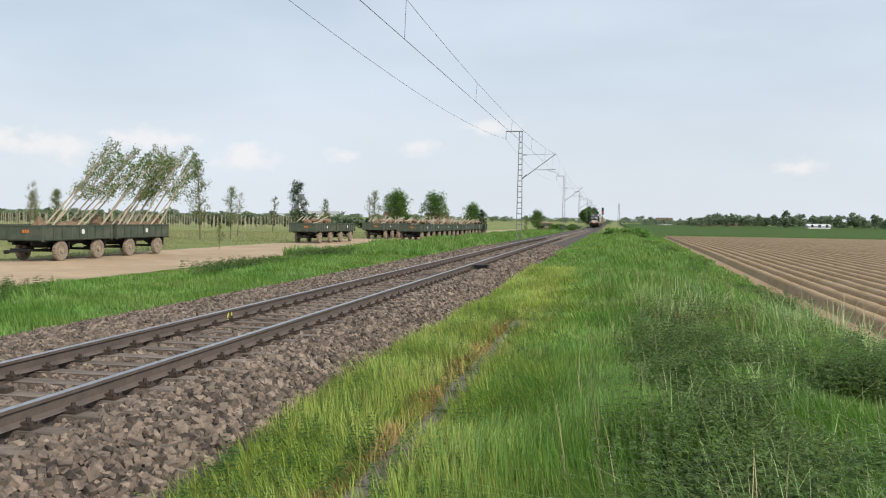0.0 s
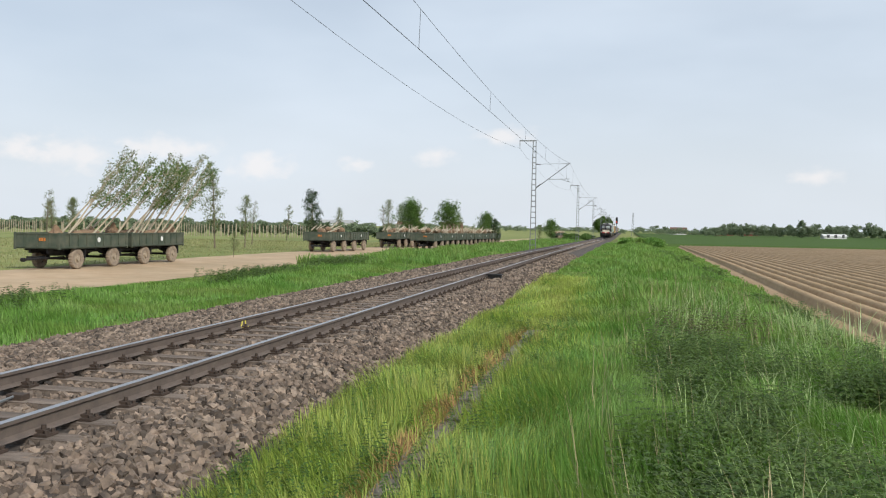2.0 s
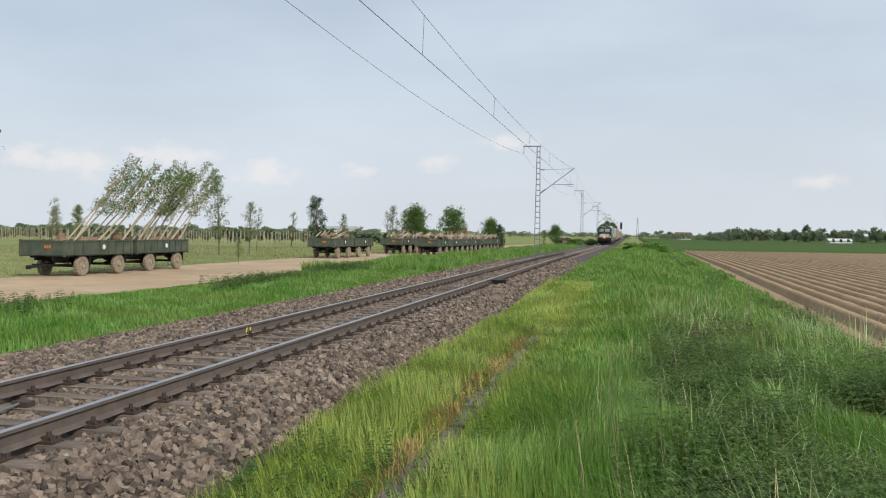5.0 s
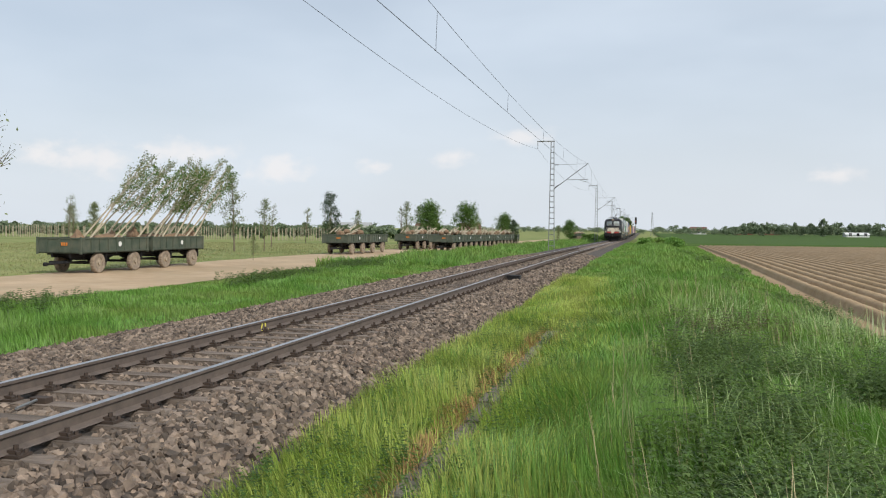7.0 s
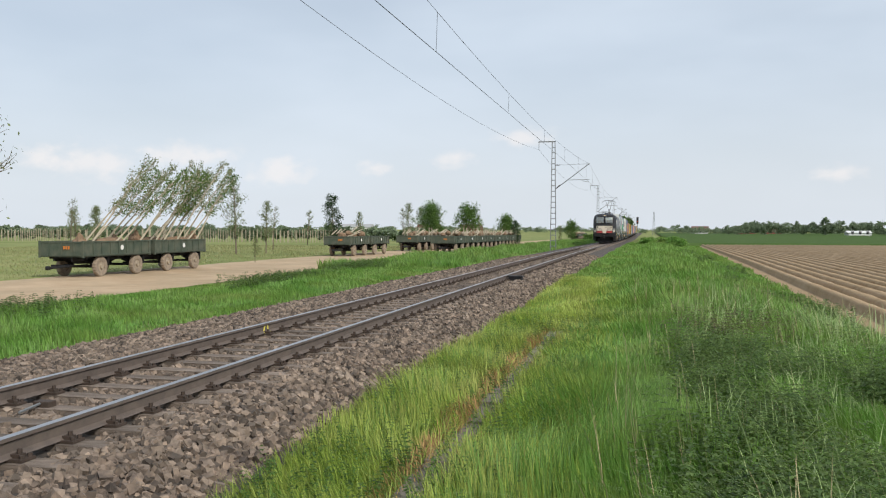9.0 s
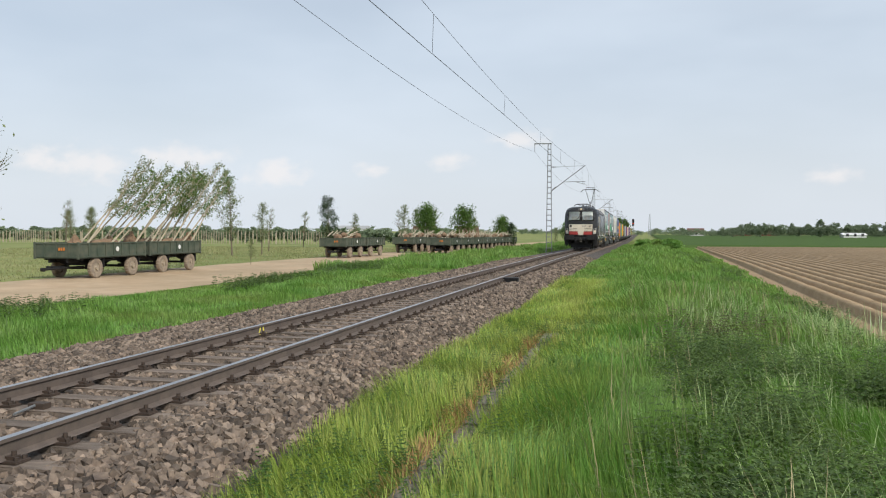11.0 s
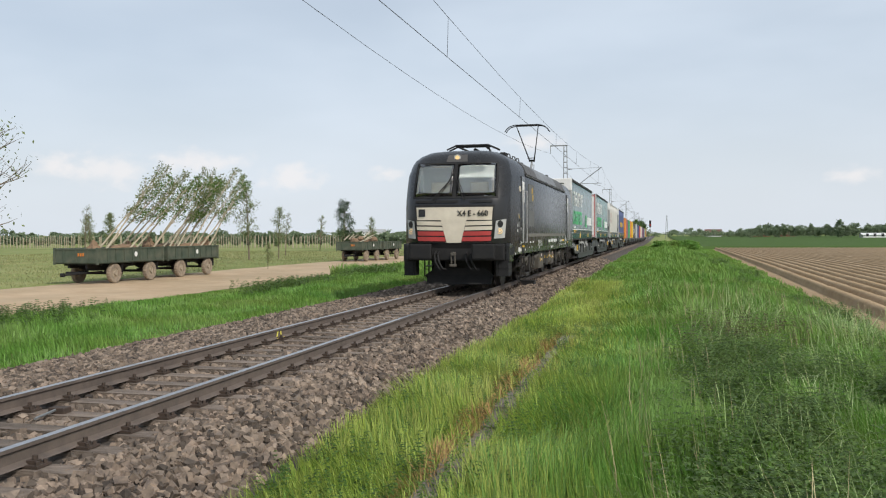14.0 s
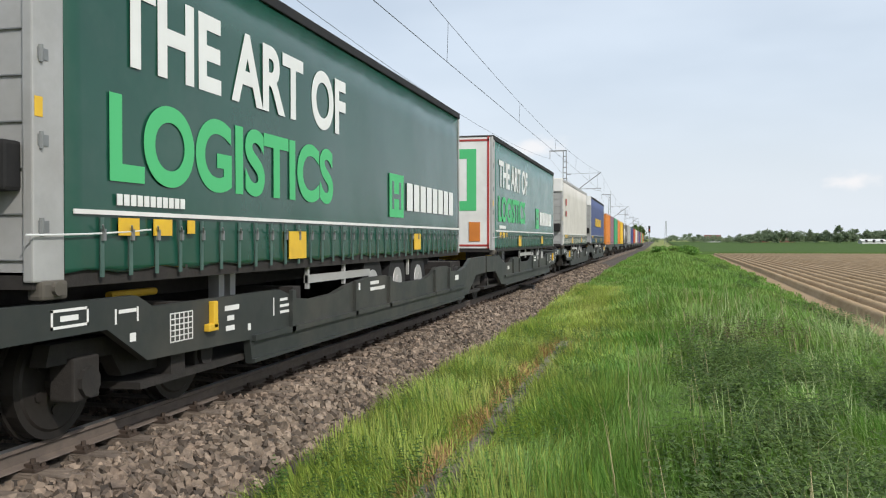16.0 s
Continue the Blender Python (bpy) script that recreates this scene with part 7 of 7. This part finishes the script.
def green_gap(x, y):
    return slab_gap(x, y) * np.interp(x, (-3.0, -1.5, 0.2), (0.35, 0.4, 1.0)) * (1 - 0.2 * patchy(x, y) * ((y < 15) & (x < 4.6)))


def bank_h(x, y):
    """Short and pale beside the ballast, tall towards the field."""
    return np.interp(x, (-3.2, -2.4, -1.7, -1.2, 0.4, 2.6, 3.8, 4.9), (0.16, 0.24, 0.10, 0.26, 0.40, 0.42, 0.24, 0.07))


thin_w = lambda x, y: 0.0066 + 0.00028 * y
wide_w = lambda x, y: 0.010 + 0.0006 * np.minimum(y, 60)
blades("bank_grass", 100000, (-3.4, 5.0), (3.2, 12.0), bank_z, bank_h, thin_w, 1.0, M["grass"], 1, "tall fresh green grass on the railway bank", green_gap)
blades("bank_grass", 75000, (-3.4, 5.0), (12.0, 34.0), bank_z, bank_h, wide_w, 0.9, M["grass"], 2, "tall fresh green grass on the railway bank", green_gap, 1.3)
blades("bank_grass", 50000, (-3.4, 5.0), (34.0, 150.0), bank_z, bank_h, lambda x, y: 0.02 + 0.0006 * y, 0.6, M["grass"], 3, "tall fresh green grass on the railway bank", slab_gap, 1.5)
blades("short_grass", 85000, (-3.3, 0.3), (3.2, 34.0), bank_z, lambda x, y: 0.24 + 0 * x, thin_w, 0.8, M["palegrass"], 4, "short yellowish grass along the ballast", lambda x, y: slab_gap(x, y) * np.clip((0.3 - x) / 1.2, 0, 1), 1.5)
blades("moss_edge", 16000, (-1.95, -1.4), (3.2, 17.0), bank_z, lambda x, y: 0.17 + 0 * x, thin_w, 1.2, M["moss"], 15, "reddish dry moss and straw along the trough", lambda x, y: np.where(x < -1.63, np.abs(x + 1.81) < 0.1 + 0.04 * np.sin(y * 3.1), (np.abs(x + 1.46) < 0.05) * 0.3) * np.clip(0.75 + 0.5 * np.sin(y * 1.7), 0.15, 1), 1.2)
blades("dry_stalks", 1300, (-0.3, 5.4), (4.0, 26.0), bank_z, lambda x, y: 0.62 + 0 * x, lambda x, y: 0.0035 + 0.0003 * y, 0.35, M["straw"], 5, "thin dry straw-coloured stalks in the grass", None, 1.3)
blades("verge_grass", 70000, (-16.4, -9.5), (9.0, 45.0), lambda x, y: ground_z(x, y) + 0.03, lambda x, y: np.interp(x, (-16.4, -15.5, -14, -10.5, -9.5), (0.10, 0.20, 0.28, 0.25, 0.13)), lambda x, y: 0.014 + 0.0005 * y, 0.6, M["grass"], 6, "lush green grass on the verge", None, 1.3)
blades("verge_grass", 50000, (-17.4, -9.0), (45.0, 190.0), bank_z, lambda x, y: 0.5 + 0 * x, lambda x, y: 0.02 + 0.0006 * y, 0.6, M["grass"], 7, "lush green grass on the verge", None, 1.4)
blades("meadow_grass", 60000, (-75, -26.6), (26.0, 120.0), bank_z, lambda x, y: 0.11 + 0 * x, lambda x, y: 0.012 + 0.0005 * y, 1.0, M["drygrass"], 8, "thin yellowish meadow grass", None, 1.3)


def weeds(name, n, xr, yr, hgt, size, material, seed, label, power=1.2, where=None):
    """Nettle-like weeds: leaves in whorls up short stems."""
    r = np.random.default_rng(seed)
    x, y = r.uniform(*xr, n), yr[0] + (yr[1] - yr[0]) * r.random(n) ** power
    if where is not None:
        keep = r.random(n) < where(x, y)
        x, y = x[keep], y[keep]
        n = len(x)
    h = hgt * r.uniform(0.6, 1.2, n)
    V = []
    for u in (0.35, 0.5, 0.65, 0.78, 0.9, 1.0):
        for side in range(3):
            a = r.uniform(0, 6.28, n)
            s = size * r.uniform(0.7, 1.3, n) * (1.15 - 0.5 * u)
            o = np.stack([x, y, bank_z(x, y) + h * u], 1)
            d = np.stack([np.cos(a), np.sin(a), np.full(n, 0.15)], 1)
            w = np.stack([-np.sin(a), np.cos(a), 0 * a], 1)
            V.append(np.stack([o, o + (d * 0.5 + w * 0.28) * s[:, None], o + (d + [0, 0, -0.35]) * s[:, None], o + (d * 0.5 - w * 0.28) * s[:, None]], 1))
    v = np.concatenate(V).reshape(-1, 3)
    return tagged(mesh_object(name, v, np.arange(len(v)).reshape(-1, 4), material), label, "weeds", kind="stuff")


blades("edge_grass", 30000, (4.0, 8.0), (18.0, 142.0), bank_z, lambda x, y: 0.13 + 0 * x, lambda x, y: 0.014 + 0.0005 * y, 0.7, M["grass"], 33, "short green grass along the field edge", lambda x, y: 1.0 * (x < 4.85 + 0.12 * np.sin(y * 0.9) + 0.024 * (y - 20)))
blades("near_grass", 22000, (-3.4, 5.6), (-8.0, 3.2), bank_z, bank_h, lambda x, y: 0.012 + 0 * x, 1.0, M["grass"], 31, "tall green grass round the observer", lambda x, y: slab_gap(x, y) * (np.hypot(x, y) > 0.8))
weeds("nettles", 17000, (-0.1, 4.6), (3.2, 15.5), 0.44, 0.07, M["nettle"], 1, "dense dark green nettles among the grass", 1.0, patchy)
blades("arched_grass", 13000, (0.5, 4.4), (3.4, 19.0), bank_z, lambda x, y: 0.62 + 0 * x, lambda x, y: 0.006 + 0.0003 * y, 2.1, M["glintgrass"], 21, "long arching grass over the nettles, its glints painted pale", lambda x, y: 0.15 + 0.85 * np.clip(np.sin(x * 2.7 + y) * np.sin(y * 1.7 - x) * 2, 0, 1), 1.2)
weeds("dock_weeds", 550, (0.2, 3.2), (13.0, 19.5), 0.46, 0.07, M["dock"], 9, "brownish green dock plants in seed", 1.0, lambda x, y: np.clip(1.5 - np.hypot((x - 1.5) / 1.1, (y - 16.2) / 2.2) - 0.4 * np.sin(x * 5 + y * 3), 0, 1))
weeds("field_weeds", 2600, (2.8, 4.75), (10.0, 80.0), 0.40, 0.10, M["nettle"], 2, "dark green weeds along the field edge", 1.2, lambda x, y: np.clip(np.sin(y * 0.6) + 0.8 * np.sin(x * 2 + y * 0.27) - 0.5, 0, 1))
weeds("verge_weeds", 3000, (-15.8, -13.2), (12.0, 50.0), 0.42, 0.12, M["nettle"], 3, "dark green weeds on the verge", 1.2, lambda x, y: np.clip(0.25 + 0.5 * np.sin(y * 0.45) + 0.5 * np.sin(x * 1.3 + y * 0.2), 0, 1))
weeds("bank_herbs", 700, (-2.9, -0.8), (4.0, 18.0), 0.24, 0.05, M["leaf"], 4, "small herbs in the short grass", 1.2)


# ---- concrete cable trough in the grass ----
trough = thing("cable_trough", pose(-1.63, 0, 0), "old concrete cable trough half overgrown with grass", "cable trough", kind="structure")
rng = random.Random(4)
me = None
for k in range(41):
    y = -4.0 + 0.5 * k
    if me is None:
        bm = box(B(), -0.14, 0.14, 0.006, 0.494, -0.08, 0.0, bevel=0.012)
        o = part("cover_slab", bm, M["oldslab"], trough)
        me = o.data
    else:
        o = new("cover_slab", me)
        o.parent = trough
    o.matrix_local = pose(rng.uniform(-0.012, 0.012), y, -0.335 + rng.uniform(-0.012, 0.01), rng.uniform(-1, 1), rng.uniform(-2, 2), rng.uniform(-1, 1))

# ---- track-side box with its cable, clamp between the rails ----
bx = thing("trackside_box", pose(-4.36, 29.9, -0.36), "small black trackside box with a cable beside the rail", "trackside box")
bm = box(B(), -0.24, 0.24, -0.2, 0.2, 0.0, 0.3, bevel=0.03)
part("housing", bm, M["black"], bx)
bm = box(B(), -0.26, 0.26, -0.22, 0.22, 0.3, 0.34, bevel=0.01)
part("lid", bm, M["black"], bx)
bm = B()
pts = [Vector((0.24, 0, 0.08)), Vector((0.6, 0.4, 0.04)), Vector((1.0, 0.3, 0.03)), Vector((1.25, -0.6, 0.02)), Vector((1.35, -1.6, 0.0))]
for a, b in zip(pts, pts[1:]):
    cyl(bm, a, b, 0.03, n=8)
part("cable", bm, M["concrete"], bx, "grey protective cable hose")
cl = thing("rail_clamp", pose(TRACK_X - 0.38, 7.5, -0.2), "dark metal clamp with a cable on the inner rail foot", "rail clamp")
bm = box(B(), -0.02, 0.16, -0.06, 0.06, 0.0, 0.08, bevel=0.01)
part("jaw", bm, M["iron"], cl)
bm = B()
cyl(bm, (0.05, 0.02, 0.06), (0.12, -0.42, 0.05), 0.014, n=6)
part("lead", bm, M["galv"], cl)

# ---- signal, far cross-track mast, marker post ----
sg = thing("railway_signal", pose(-2.9, 300.0, -1.15), "black railway signal on a post showing red", "railway signal")
bm = cyl(B(), (0, 0, 0), (0, 0, 5.2), 0.09, n=10)
part("post", bm, M["galv"], sg)
bm = box(B(), -0.34, 0.34, -0.1, 0.1, 4.6, 6.9, bevel=0.08)
part("signal_head", bm, M["black"], sg)
bm = cyl(B(), (0, -0.16, 5.4), (0, -0.1, 5.4), 0.13, n=14)
part("red_lamp", bm, M["signal"], sg, "lit red signal lamp")
ms = thing("radio_mast", pose(3.4, 420, -1.35), "slim grey lattice mast by the far track", "mast")
bm = B()
for s in (-1, 1):
    cyl(bm, (s * 0.6, 0, 0), (s * 0.15, 0, 11), 0.09, n=5)
part("upright", bm, M["galv"], ms)
for k in range(8):
    z = 0.6 + 1.3 * k
    w = 0.6 - 0.041 * z
    bm = B()
    cyl(bm, (-w, 0, z), (w * 0.9, 0, z + 1.2), 0.05, n=5)
    part("brace", bm, M["galv"], ms)


# ---- far houses, sheds, parked cars ----
def house(x, y, w, d, h, roof_h, wall, roof, label, windows=3):
    t = thing("house", pose(x, y, far_z(y)), label, "house", "buildings at the horizon")
    part("wall", box(B(), -w / 2, w / 2, 0, d, 0, h), M[wall], t)
    bm = B()
    prism(bm, [(-0.4, h), (d + 0.4, h), (d / 2, h + roof_h)], "x", -w / 2 - 0.4, w / 2 + 0.4)
    part("roof", bm, M[roof], t)
    for k in range(windows):
        cx = -w / 2 + w * (k + 0.5) / windows
        bm = box(B(), cx - 0.6, cx + 0.6, -0.06, 0.02, 1.0, 2.3)
        part("window", bm, M["gloss_black"], t)
    return t


for x, y, w, h, rh, wall, roof, label in ((98, 447, 10, 1.6, 1.0, "white", "white", "long low white shed before the trees"), (146, 447, 20, 1.4, 0.8, "white", "white", "long low white shed before the trees"), (176, 436, 16, 3.2, 2.6, "brick", "rooft", "brick farmhouse with red roof"),
                                           (62, 590, 12, 2.6, 2.6, "brick", "rooft", "brick house with tiled roof behind trees"), (78, 595, 12, 2.6, 2.8, "brick", "rooft", "brick house with tiled roof behind trees"), (34, 590, 10, 2.6, 2.6, "white", "rooft", "white house with tiled roof behind trees"),
                                           (-150, 600, 16, 3, 3.5, "white", "rooft", "white house with tiled roof at the horizon"), (-210, 610, 30, 4, 2.5, "white", "alu", "long pale hall at the horizon"), (-120, 605, 14, 3, 3.5, "brick", "rooft", "brick house with tiled roof at the horizon")):
    house(x, y, w, 9, h, rh, wall, roof, label)


def car(x, y, material, label):
    t = thing("car", pose(x, y, far_z(y)), label, "car", "cars parked at the horizon")
    bm = B()
    prism(bm, [(-2.2, 0.35), (2.2, 0.35), (2.2, 0.8), (1.5, 0.95), (0.8, 1.45), (-1.3, 1.45), (-2.0, 0.95), (-2.2, 0.85)], "y", -0.85, 0.85)
    part("body", bm, M[material], t)
    for a in (-1.35, 1.35):
        for s in (-1, 1):
            part("wheel", cyl(B(), (a, s * 0.7, 0.33), (a, s * 0.9, 0.33), 0.33, n=12), M["black"], t)
    part("side_window", prism(B(), [(0.7, 0.98), (-1.7, 0.98), (-1.25, 1.4), (0.5, 1.4)], "y", -0.87, -0.84), M["gloss_black"], t)


rng = random.Random(12)
for k in range(26):
    car(-255 + k * 6.4 + rng.uniform(-1.5, 1.5), 430 + rng.uniform(-6, 6), rng.choice(("white", "white", "alu", "black", "red", "blue", "white")), "parked car far across the meadow")


def train_rows(d0, length):
    """The train comes on at an even speed along the line's view-fitted fall."""
    rows = []
    for k in range(33):
        t = k * 0.5
        y = 13.53 + d0 + SPEED * (14.5 - t)
        za, zb = track_z(y), track_z(y + length)
        rows.append((t, pose(TRACK_X, y, za, math.degrees(math.atan2(zb - za, length)))))
    return rows


def turning_rows(o, r):
    """A wheel rolling towards the observer, one row for each thirtieth of a second."""
    x, y, z = o.location
    return [(k / 30, pose(x, y, z, math.degrees(SPEED * k / 30 / r) % 360)) for k in range(481)]


def motions():
    walk(loco, train_rows(0.0, LOCO_LEN))
    for ob, d0, length in MOVING:
        walk(ob, train_rows(d0, length))
    for o in loco_wheels:
        walk(o, turning_rows(o, 0.625))
    for o, r in SPIN:
        walk(o, turning_rows(o, r))


motions()
